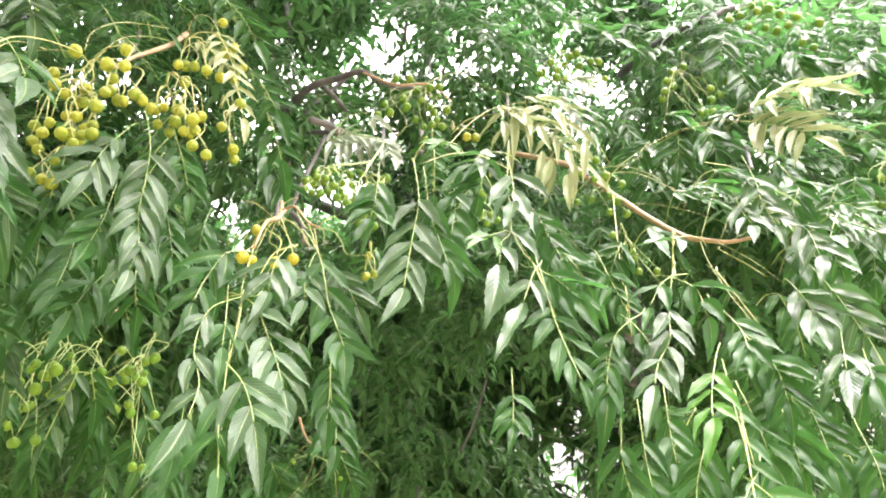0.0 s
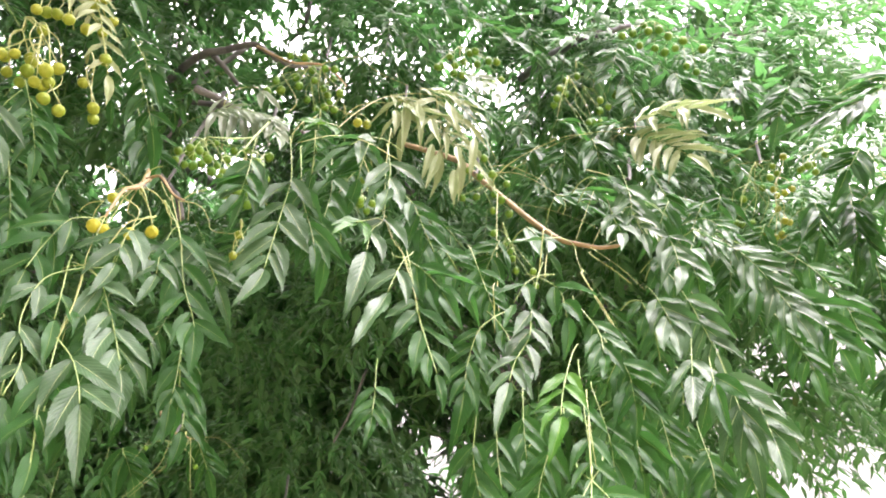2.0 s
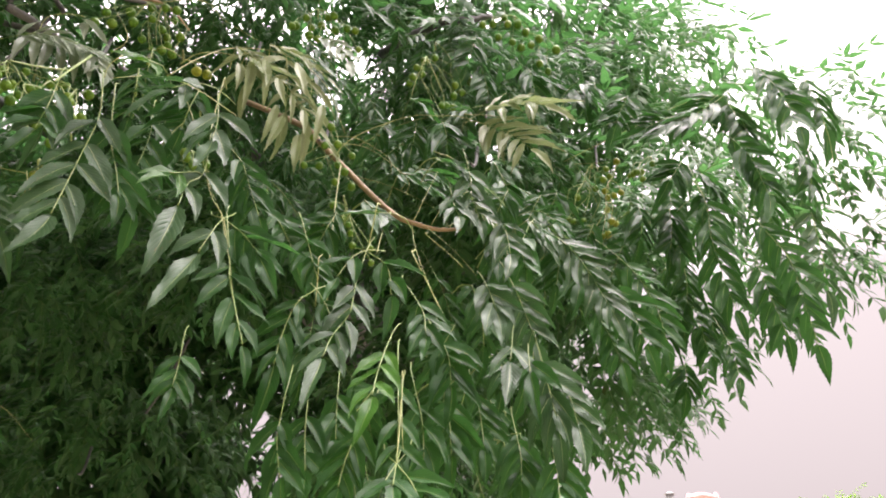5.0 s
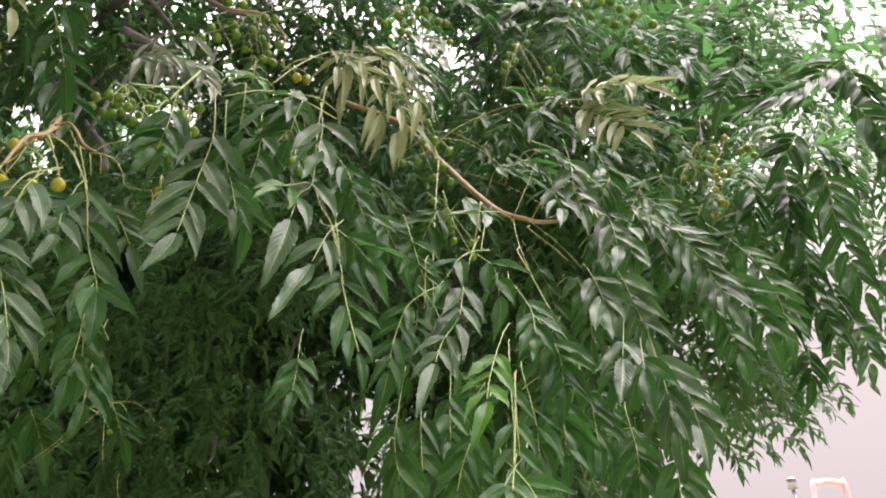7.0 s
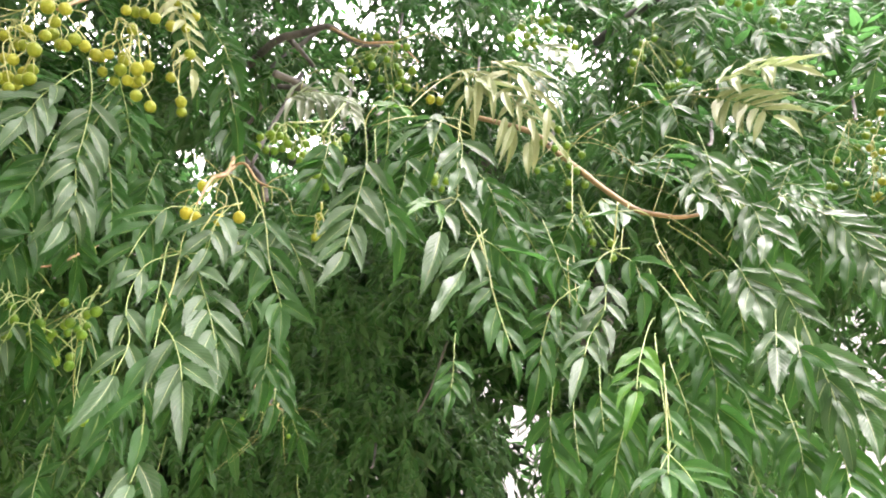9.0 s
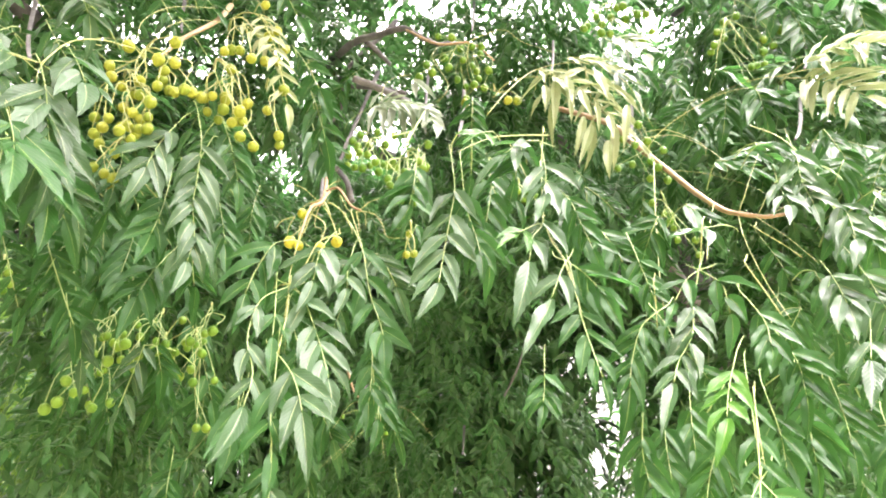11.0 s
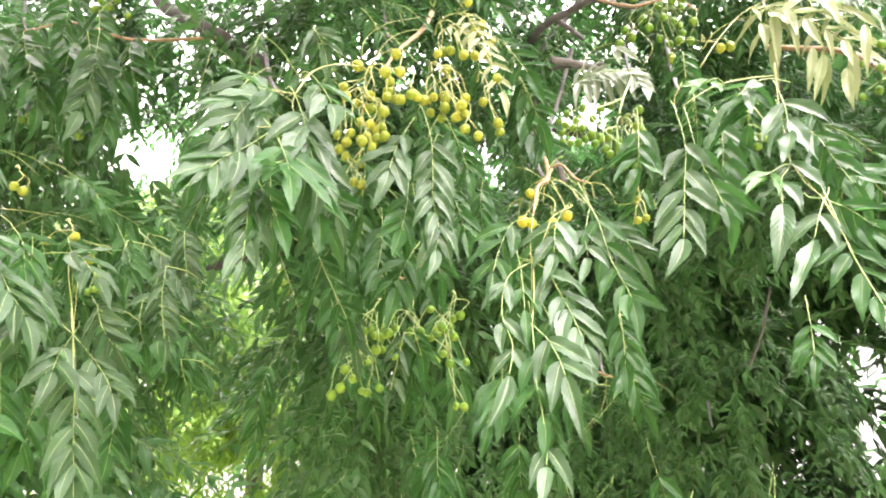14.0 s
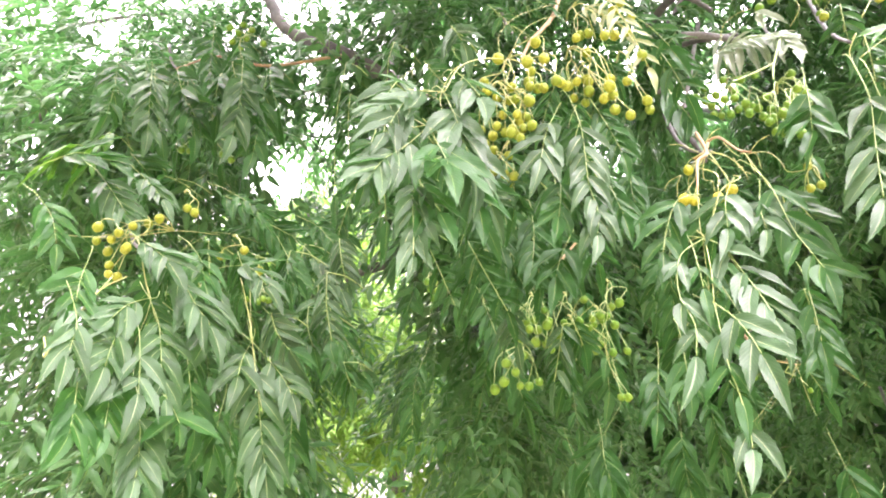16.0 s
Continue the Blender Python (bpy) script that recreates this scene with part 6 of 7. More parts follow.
compound_leaf((0.397, 0.893, 2.233), (0.482, 0.870, 2.195), 5, 0.058)
compound_leaf((0.497, 0.829, 2.226), (0.532, 0.819, 2.116), 5, 0.056)
compound_leaf((0.482, 0.772, 2.138), (0.444, 0.783, 2.058), 4, 0.057)
compound_leaf((0.594, 0.856, 2.203), (0.547, 0.869, 2.113), 4, 0.049)
compound_leaf((0.444, 0.757, 2.040), (0.478, 0.748, 1.944), 5, 0.061)
compound_leaf((0.625, 1.006, 2.235), (0.634, 1.003, 2.101), 5, 0.059)
compound_leaf((0.536, 0.911, 2.133), (0.549, 0.907, 1.998), 5, 0.062)
compound_leaf((0.452, 0.910, 1.979), (0.396, 0.926, 1.879), 5, 0.052)
compound_leaf((0.484, 0.749, 1.899), (0.460, 0.756, 1.803), 4, 0.060)
compound_leaf((0.478, 0.865, 1.858), (0.500, 0.859, 1.755), 4, 0.057)
compound_leaf((0.439, 0.757, 1.885), (0.439, 0.757, 1.803), 4, 0.043)
compound_leaf((0.568, 0.953, 1.785), (0.573, 0.951, 1.702), 4, 0.057)
compound_leaf((0.448, 0.738, 1.783), (0.442, 0.740, 1.694), 5, 0.047)
compound_leaf((0.430, 0.746, 1.775), (0.437, 0.744, 1.692), 4, 0.041)
compound_leaf((0.394, 0.760, 1.855), (0.378, 0.764, 1.777), 4, 0.043)
compound_leaf((0.549, 0.953, 1.866), (0.535, 0.957, 1.770), 4, 0.059)
compound_leaf((0.379, 0.789, 1.853), (0.364, 0.793, 1.760), 4, 0.043)
compound_leaf((0.357, 0.740, 2.146), (0.458, 0.740, 2.105), 6, 0.038, kind="glare", face=(0.1, -0.6, 0.8))
compound_leaf((0.384, 0.730, 2.093), (0.455, 0.730, 2.035), 6, 0.041, kind="glare", face=(0.1, -0.6, 0.8))
compound_leaf((0.492, 0.740, 2.075), (0.538, 0.740, 2.017), 5, 0.042, kind="sheen")
compound_leaf((0.810, 1.159, 2.331), (0.864, 1.159, 2.241), 6, 0.040)
spray([(0.390, 0.719, 2.146), (0.389, 0.705, 2.100), (0.383, 0.693, 2.062), (0.383, 0.677, 2.022)], 5, 0.044, "sheen", end=0.041)
spray([(0.366, 0.720, 2.092), (0.360, 0.701, 2.057), (0.357, 0.680, 2.024)], 2, 0.041, "sheen")
spray([(0.406, 0.687, 2.037), (0.409, 0.663, 2.004), (0.402, 0.644, 1.963)], 3, 0.044, "sheen")
spray([(0.393, 0.647, 1.947), (0.397, 0.631, 1.911), (0.397, 0.616, 1.878), (0.398, 0.601, 1.841)], 5, 0.044, "sheen", end=0.047)
spray([(0.371, 0.660, 1.938), (0.369, 0.640, 1.911), (0.366, 0.621, 1.879)], 3, 0.044, "sheen")
spray([(0.377, 0.610, 1.856), (0.366, 0.596, 1.833), (0.355, 0.582, 1.812)], 1, 0.050, "sheen", end=0.055)
spray([(0.396, 0.598, 1.840), (0.393, 0.586, 1.809), (0.390, 0.574, 1.781), (0.387, 0.562, 1.747)], 4, 0.046, "sheen", end=0.049)
spray([(0.383, 0.594, 1.832), (0.365, 0.565, 1.798)], 1, 0.046, end=0.061)
spray([(0.419, 0.607, 1.808), (0.419, 0.586, 1.783), (0.412, 0.568, 1.753)], 3, 0.047, "sheen", end=0.052)
spray([(0.388, 0.579, 1.737), (0.381, 0.563, 1.709), (0.372, 0.549, 1.684)], 3, 0.039)
spray([(0.455, 0.681, 2.030), (0.434, 0.671, 1.991), (0.426, 0.652, 1.951)], 3, 0.045)
spray([(0.356, 0.668, 1.816), (0.353, 0.649, 1.781), (0.347, 0.631, 1.743)], 4, 0.040)
spray([(0.381, 0.631, 1.765), (0.375, 0.613, 1.734), (0.365, 0.598, 1.706)], 4, 0.037)

bough((0.588, 0.919, 2.210), "long arching bough with overlapping rows of grey-green leaves")
stem([(0.596, 0.969, 2.234), (0.629, 0.908, 2.182), (0.666, 0.856, 2.109), (0.683, 0.810, 2.015), (0.693, 0.787, 1.938)], 0.0025, 0.0012)
compound_leaf((0.577, 0.901, 2.198), (0.698, 0.868, 2.079), 6, 0.072, kind="sheen")
compound_leaf((0.606, 0.964, 2.292), (0.732, 0.929, 2.159), 6, 0.056)
compound_leaf((0.717, 0.998, 2.189), (0.739, 0.993, 2.058), 5, 0.064)
compound_leaf((0.830, 1.119, 2.264), (0.858, 1.111, 2.115), 5, 0.068)
compound_leaf((0.692, 0.990, 2.171), (0.752, 0.973, 2.002), 6, 0.068)
compound_leaf((0.670, 0.926, 2.163), (0.643, 0.934, 2.032), 5, 0.061)
compound_leaf((0.843, 0.949, 2.230), (0.772, 0.968, 2.087), 5, 0.058)
compound_leaf((0.850, 1.064, 2.172), (0.897, 1.051, 1.992), 6, 0.069)
compound_leaf((0.623, 1.091, 2.381), (0.654, 1.082, 2.315), 4, 0.068)
compound_leaf((0.657, 0.900, 2.248), (0.628, 0.908, 2.172), 3, 0.075)
compound_leaf((0.764, 0.949, 2.230), (0.726, 0.959, 2.152), 4, 0.057)
compound_leaf((0.767, 1.173, 2.406), (0.688, 1.194, 2.310), 4, 0.082)
compound_leaf((0.655, 0.967, 2.115), (0.643, 0.971, 1.994), 5, 0.052)
compound_leaf((0.557, 0.927, 2.261), (0.581, 0.921, 2.151), 4, 0.071)
compound_leaf((0.576, 1.093, 2.370), (0.570, 1.094, 2.243), 5, 0.061)
compound_leaf((0.783, 1.228, 2.594), (0.791, 1.226, 2.438), 5, 0.066)
spray([(0.537, 0.786, 2.100), (0.557, 0.758, 2.060), (0.568, 0.735, 2.018), (0.575, 0.715, 1.968), (0.577, 0.699, 1.933)], 7, 0.051, "sheen", end=0.047)
spray([(0.529, 0.815, 2.133), (0.539, 0.781, 2.120), (0.542, 0.750, 2.087)], 3, 0.037)
spray([(0.608, 0.748, 2.016), (0.615, 0.713, 1.951), (0.611, 0.688, 1.891)], 5, 0.050)
spray([(0.601, 0.842, 2.138), (0.609, 0.807, 2.071), (0.595, 0.786, 2.014)], 4, 0.057)
spray([(0.665, 0.807, 2.099), (0.685, 0.769, 2.035), (0.689, 0.744, 1.971), (0.682, 0.729, 1.915)], 6, 0.048)
spray([(0.634, 0.830, 2.020), (0.638, 0.797, 1.953), (0.634, 0.769, 1.894)], 5, 0.049)

bough((0.838, 1.006, 2.419), "outer bough with green berry bunches and feathery leaves against the sky")
stem([(0.868, 1.153, 2.524), (0.945, 1.029, 2.540), (1.050, 0.949, 2.587), (1.102, 0.883, 2.580)], 0.0032, 0.0017)
stem([(0.973, 0.918, 2.401), (0.968, 0.867, 2.274), (0.909, 0.831, 2.115)], 0.0022, 0.0014)
panicle((0.812, 0.987, 2.397), [(0.788, 1.017, 2.330), (0.744, 0.996, 2.284), (0.755, 0.988, 2.273), (0.761, 1.018, 2.274), (0.759, 1.001, 2.261), (0.778, 0.996, 2.263), (0.806, 1.021, 2.265), (0.826, 1.005, 2.352), (0.833, 0.970, 2.379), (0.874, 1.013, 2.398), (0.812, 0.959, 2.343)], 0.0079, "green")
panicle((0.840, 0.982, 2.352), [(0.843, 0.997, 2.345), (0.842, 0.970, 2.319), (0.893, 1.008, 2.359), (0.844, 0.993, 2.328), (0.857, 1.017, 2.315), (0.817, 0.961, 2.250), (0.846, 0.985, 2.264), (0.794, 0.985, 2.235), (0.824, 0.986, 2.236), (0.815, 0.992, 2.233), (0.889, 1.000, 2.430)], 0.0080, "ripe")
panicle((0.947, 0.960, 2.430), [(0.895, 0.965, 2.378), (0.902, 0.983, 2.387), (0.927, 0.975, 2.397), (0.903, 0.949, 2.358), (0.941, 0.953, 2.407), (0.900, 0.959, 2.380)], 0.0081, "green")
stem([(0.808, 1.039, 2.430), (0.813, 0.987, 2.400), (0.845, 0.981, 2.404)], 0.0023, 0.0016)
stem([(0.812, 0.987, 2.397), (0.801, 0.990, 2.345), (0.814, 0.987, 2.296)], 0.0016, 0.0016)
compound_leaf((0.922, 0.828, 2.254), (0.913, 0.830, 2.095), 5, 0.084)
compound_leaf((0.896, 0.835, 2.324), (0.829, 0.853, 2.233), 4, 0.077)
compound_leaf((0.921, 0.828, 2.312), (0.988, 0.810, 2.208), 5, 0.082)
compound_leaf((0.955, 0.871, 2.476), (0.829, 0.905, 2.412), 6, 0.074)
compound_leaf((0.955, 0.952, 2.541), (0.792, 0.996, 2.473), 6, 0.059)
compound_leaf((1.054, 0.844, 2.536), (0.946, 0.873, 2.436), 5, 0.086)
compound_leaf((1.020, 0.801, 2.473), (1.041, 0.796, 2.334), 5, 0.086)
compound_leaf((1.039, 0.796, 2.433), (1.037, 0.797, 2.252), 5, 0.084)
compound_leaf((0.895, 0.887, 2.252), (0.870, 0.894, 2.099), 5, 0.082)
compound_leaf((0.838, 0.903, 2.253), (0.820, 0.907, 2.121), 5, 0.078)
compound_leaf((0.939, 0.927, 2.165), (0.925, 0.931, 2.027), 4, 0.068)
compound_leaf((1.010, 0.959, 2.109), (1.007, 0.960, 1.983), 5, 0.070)
compound_leaf((0.927, 0.982, 2.089), (0.909, 0.987, 1.964), 5, 0.069)
compound_leaf((0.981, 1.019, 1.999), (0.966, 1.023, 1.898), 5, 0.060)
compound_leaf((0.899, 0.938, 2.562), (0.830, 0.956, 2.424), 5, 0.084)
compound_leaf((0.928, 1.070, 2.713), (0.899, 1.078, 2.554), 6, 0.084)
compound_leaf((0.828, 1.009, 2.637), (0.882, 0.994, 2.546), 4, 0.083)
compound_leaf((0.869, 1.066, 2.668), (0.900, 1.057, 2.573), 5, 0.080)
compound_leaf((0.924, 1.242, 2.853), (0.975, 1.228, 2.742), 5, 0.070)
compound_leaf((1.208, 0.756, 2.552), (1.222, 0.751, 2.355), 5, 0.089)
compound_leaf((1.144, 0.781, 2.400), (1.158, 0.776, 2.210), 5, 0.084)
compound_leaf((1.137, 0.784, 2.235), (1.117, 0.791, 2.015), 6, 0.074, kind="sheen")
compound_leaf((1.079, 0.827, 2.179), (1.074, 0.829, 1.995), 6, 0.071, kind="sheen")
compound_leaf((1.120, 0.790, 2.588), (1.165, 0.773, 2.440), 5, 0.085)
compound_leaf((1.080, 0.805, 2.312), (1.046, 0.819, 2.147), 5, 0.077)
stem([(1.139, 0.836, 2.512), (1.191, 0.784, 2.512), (1.216, 0.753, 2.437), (1.195, 0.761, 2.268)], 0.0029, 0.0016)
spray([(0.880, 0.801, 2.277), (0.877, 0.784, 2.203), (0.863, 0.778, 2.133), (0.855, 0.766, 2.055), (0.850, 0.752, 1.991)], 8, 0.056)
spray([(0.919, 0.756, 2.216), (0.925, 0.727, 2.135), (0.929, 0.700, 2.066), (0.919, 0.689, 1.991), (0.909, 0.679, 1.917)], 9, 0.053)
spray([(1.004, 0.782, 2.477), (0.938, 0.814, 2.432), (0.873, 0.840, 2.402)], 7, 0.062, "sheen")
spray([(0.995, 0.708, 2.495), (0.987, 0.670, 2.394), (0.970, 0.643, 2.290)], 6, 0.064)
spray([(0.944, 0.775, 2.122), (0.927, 0.751, 2.037), (0.910, 0.725, 1.947)], 6, 0.054)
spray([(0.971, 0.972, 2.128), (0.958, 0.939, 2.046), (0.940, 0.911, 1.976)], 6, 0.050)
spray([(0.982, 0.809, 2.412), (0.983, 0.760, 2.312), (0.967, 0.731, 2.209)], 7, 0.062)
spray([(0.944, 0.926, 2.365), (0.920, 0.906, 2.258), (0.896, 0.886, 2.160)], 7, 0.061)
spray([(0.949, 0.993, 2.234), (0.936, 0.960, 2.131), (0.914, 0.936, 2.052)], 6, 0.058)
spray([(1.002, 0.940, 2.061), (0.989, 0.907, 1.994), (0.966, 0.884, 1.935)], 5, 0.047)

bough((-0.852, 0.431, 1.945), "low bough of broad pale-lit leaves with a few yellow-green berries")
green_stem([(-0.791, 0.367, 1.916), (-0.772, 0.369, 1.877), (-0.754, 0.369, 1.847)], 0.0015, 0.0012)
green_stem([(-0.711, 0.465, 1.882), (-0.693, 0.465, 1.843), (-0.676, 0.461, 1.809)], 0.0014, 0.0011)
green_stem([(-0.761, 0.274, 1.758), (-0.768, 0.290, 1.795), (-0.773, 0.309, 1.824), (-0.776, 0.333, 1.866)], 0.0024, 0.0015)
stem([(-0.998, 0.635, 2.083), (-0.926, 0.503, 2.023), (-0.902, 0.401, 1.967), (-0.987, 0.350, 1.971)], 0.0025, 0.0015)
stem([(-0.814, 0.372, 1.885), (-0.813, 0.338, 1.852), (-0.801, 0.310, 1.790), (-0.796, 0.290, 1.731)], 0.0027, 0.0020)
stem([(-0.812, 0.397, 1.886), (-0.784, 0.391, 1.851), (-0.772, 0.374, 1.797)], 0.0017, 0.0010)
stem([(-0.740, 0.499, 1.902), (-0.689, 0.472, 1.813), (-0.661, 0.465, 1.756), (-0.645, 0.463, 1.723)], 0.0018, 0.0009)
panicle((-0.886, 0.469, 2.001), [(-0.929, 0.386, 1.962), (-0.881, 0.358, 1.961), (-0.908, 0.394, 1.963), (-0.938, 0.410, 1.957), (-0.883, 0.402, 1.946), (-0.877, 0.385, 1.963), (-0.875, 0.401, 1.978), (-0.900, 0.395, 1.924), (-0.904, 0.412, 1.914), (-0.900, 0.397, 1.912), (-0.896, 0.435, 2.001), (-0.873, 0.436, 2.003), (-0.861, 0.391, 1.940)], 0.0075, "ripe")
panicle((-0.877, 0.475, 2.065), [(-0.830, 0.447, 2.014), (-0.844, 0.469, 2.020)], 0.0070, "ripe")
panicle((-0.771, 0.492, 1.974), [(-0.738, 0.480, 1.944), (-0.780, 0.477, 1.943), (-0.722, 0.496, 1.918)], 0.0070, "ripe")
panicle((-0.815, 0.571, 1.956), [(-0.793, 0.543, 1.904), (-0.755, 0.538, 1.897), (-0.755, 0.548, 1.898), (-0.761, 0.535, 1.893)], 0.0054, "green")
compound_leaf((-0.872, 0.501, 1.944), (-0.811, 0.538, 1.864), 5, 0.047)
compound_leaf((-1.018, 0.656, 1.979), (-0.981, 0.678, 1.881), 5, 0.052)
compound_leaf((-0.836, 0.564, 1.985), (-0.832, 0.567, 1.888), 6, 0.038)
compound_leaf((-0.941, 0.641, 1.994), (-0.898, 0.667, 1.890), 6, 0.051)
compound_leaf((-0.673, 0.481, 1.849), (-0.632, 0.506, 1.768), 5, 0.049, kind="sheen")
compound_leaf((-0.654, 0.551, 1.922), (-0.637, 0.562, 1.795), 7, 0.041, kind="sheen")
compound_leaf((-0.678, 0.548, 1.877), (-0.662, 0.558, 1.789), 5, 0.042)
compound_leaf((-0.699, 0.524, 1.952), (-0.696, 0.526, 1.873), 5, 0.048)
compound_leaf((-0.754, 0.603, 2.003), (-0.755, 0.602, 1.914), 6, 0.039)
compound_leaf((-0.760, 0.487, 1.949), (-0.728, 0.507, 1.879), 5, 0.048)
compound_leaf((-0.985, 0.604, 2.057), (-0.962, 0.618, 1.968), 6, 0.044)
compound_leaf((-0.679, 0.595, 1.993), (-0.659, 0.607, 1.893), 6, 0.042, kind="sheen")
compound_leaf((-0.727, 0.682, 1.838), (-0.703, 0.697, 1.766), 5, 0.046)
compound_leaf((-1.019, 0.503, 2.007), (-0.941, 0.550, 1.982), 6, 0.041)
compound_leaf((-1.120, 0.704, 2.143), (-0.995, 0.780, 2.113), 6, 0.053)
compound_leaf((-1.108, 0.598, 1.970), (-1.050, 0.632, 1.855), 6, 0.047)
leaflet((-0.566, 0.476, 1.798), (-0.558, 0.469, 1.770), 0.022)
spray([(-0.769, 0.378, 1.852), (-0.761, 0.350, 1.835), (-0.750, 0.328, 1.812)], 3, 0.043, "sheen")
spray([(-0.760, 0.373, 1.849), (-0.744, 0.379, 1.821), (-0.731, 0.379, 1.794), (-0.720, 0.378, 1.767), (-0.705, 0.381, 1.730)], 5, 0.045, "sheen", end=0.050)
spray([(-0.735, 0.355, 1.795), (-0.715, 0.349, 1.760), (-0.696, 0.341, 1.728)], 2, 0.052, "sheen")
spray([(-0.753, 0.345, 1.814), (-0.739, 0.328, 1.781), (-0.723, 0.316, 1.753)], 3, 0.050, "sheen")
spray([(-0.747, 0.335, 1.760), (-0.727, 0.330, 1.728), (-0.709, 0.321, 1.692)], 3, 0.043)
spray([(-0.722, 0.357, 1.733), (-0.706, 0.357, 1.698), (-0.693, 0.353, 1.670), (-0.682, 0.347, 1.647)], 4, 0.048, "sheen")
spray([(-0.689, 0.472, 1.813), (-0.674, 0.473, 1.772), (-0.661, 0.473, 1.726), (-0.648, 0.472, 1.688), (-0.636, 0.470, 1.660)], 5, 0.053, "sheen", end=0.054)
spray([(-0.697, 0.478, 1.816), (-0.669, 0.489, 1.788), (-0.647, 0.492, 1.766), (-0.631, 0.489, 1.749)], 3, 0.047, "sheen")
spray([(-0.697, 0.478, 1.816), (-0.686, 0.459, 1.789), (-0.671, 0.443, 1.764)], 2, 0.045, "sheen")
spray([(-0.772, 0.391, 1.898), (-0.748, 0.403, 1.878), (-0.726, 0.410, 1.849), (-0.702, 0.419, 1.821)], 4, 0.057, "sheen")
spray([(-0.761, 0.446, 1.921), (-0.745, 0.443, 1.876), (-0.730, 0.438, 1.840), (-0.719, 0.428, 1.811)], 4, 0.046, "sheen")
spray([(-0.747, 0.464, 1.918), (-0.713, 0.472, 1.913), (-0.682, 0.476, 1.885)], 3, 0.050, "sheen")
spray([(-0.715, 0.520, 1.862), (-0.687, 0.518, 1.832), (-0.660, 0.515, 1.800)], 3, 0.050)
spray([(-0.705, 0.590, 1.931), (-0.690, 0.573, 1.875), (-0.676, 0.554, 1.833)], 4, 0.041, "sheen")
spray([(-0.713, 0.626, 1.906), (-0.690, 0.615, 1.855), (-0.674, 0.597, 1.814)], 4, 0.037)
spray([(-0.772, 0.564, 2.003), (-0.740, 0.564, 1.958), (-0.716, 0.554, 1.915)], 5, 0.040)
spray([(-0.744, 0.595, 1.992), (-0.708, 0.598, 1.956), (-0.670, 0.601, 1.915)], 5, 0.040, "sheen")
spray([(-0.772, 0.287, 1.835), (-0.748, 0.290, 1.796), (-0.731, 0.280, 1.757)], 3, 0.049, "sheen")
spray([(-0.742, 0.301, 1.746), (-0.724, 0.294, 1.715), (-0.706, 0.286, 1.682)], 4, 0.044)
spray([(-0.803, 0.316, 1.892), (-0.786, 0.303, 1.856), (-0.768, 0.294, 1.823)], 3, 0.048)
spray([(-0.714, 0.388, 1.732), (-0.691, 0.386, 1.713), (-0.672, 0.378, 1.702)], 1, 0.050, end=0.040)
spray([(-0.803, 0.359, 1.936), (-0.771, 0.372, 1.914), (-0.743, 0.377, 1.894)], 3, 0.052, "sheen")
spray([(-0.797, 0.533, 1.766), (-0.781, 0.515, 1.726), (-0.763, 0.500, 1.689)], 4, 0.042)
spray([(-0.828, 0.491, 1.804), (-0.803, 0.486, 1.757), (-0.778, 0.480, 1.714)], 4, 0.047)
spray([(-0.740, 0.598, 1.782), (-0.721, 0.584, 1.734), (-0.703, 0.569, 1.696)], 4, 0.046)
spray([(-0.802, 0.439, 1.954), (-0.774, 0.441, 1.926), (-0.750, 0.436, 1.889)], 3, 0.046)

bough((-1.207, 0.625, 2.515), "hazy upper bough with hanging feathered leaves and tiny green berries")
spray([(-1.124, 0.514, 2.418), (-1.094, 0.506, 2.331), (-1.063, 0.499, 2.246)], 5, 0.061, "sheen")
spray([(-1.137, 0.592, 2.469), (-1.101, 0.590, 2.373), (-1.063, 0.591, 2.284)], 5, 0.065)
spray([(-0.997, 0.618, 2.451), (-0.970, 0.606, 2.348), (-0.947, 0.588, 2.246)], 6, 0.066, "sheen")
spray([(-1.007, 0.688, 2.467), (-0.983, 0.670, 2.353), (-0.961, 0.648, 2.247)], 5, 0.064)
spray([(-0.989, 0.327, 2.075), (-0.953, 0.345, 2.087), (-0.913, 0.369, 2.074)], 4, 0.055)
spray([(-0.964, 0.379, 2.080), (-0.929, 0.392, 2.040), (-0.896, 0.401, 2.001)], 4, 0.051, "sheen")
spray([(-0.963, 0.426, 2.112), (-0.927, 0.437, 2.079), (-0.891, 0.446, 2.044)], 4, 0.046, "sheen")
spray([(-0.945, 0.299, 2.002), (-0.913, 0.312, 1.967), (-0.886, 0.315, 1.923)], 4, 0.047)
spray([(-0.874, 0.526, 2.097), (-0.826, 0.547, 2.065), (-0.789, 0.553, 2.025)], 5, 0.041)
spray([(-1.245, 0.502, 2.507), (-1.211, 0.497, 2.408), (-1.182, 0.483, 2.311)], 5, 0.063)
spray([(-1.203, 0.678, 2.678), (-1.172, 0.664, 2.575), (-1.141, 0.650, 2.479)], 5, 0.064)
spray([(-0.837, 0.650, 2.092), (-0.791, 0.660, 2.065), (-0.752, 0.661, 2.027)], 4, 0.040)
twig([(-1.193, 1.102, 2.873), (-1.212, 0.856, 2.678), (-1.233, 0.727, 2.628), (-1.217, 0.619, 2.515)], 0.0048, 0.0018)
panicle((-1.195, 0.750, 2.679), [(-1.189, 0.710, 2.680), (-1.180, 0.729, 2.674), (-1.194, 0.764, 2.689), (-1.214, 0.768, 2.675), (-1.192, 0.773, 2.720), (-1.124, 0.760, 2.642), (-1.242, 0.762, 2.699), (-1.205, 0.756, 2.730)], 0.0093, "green")
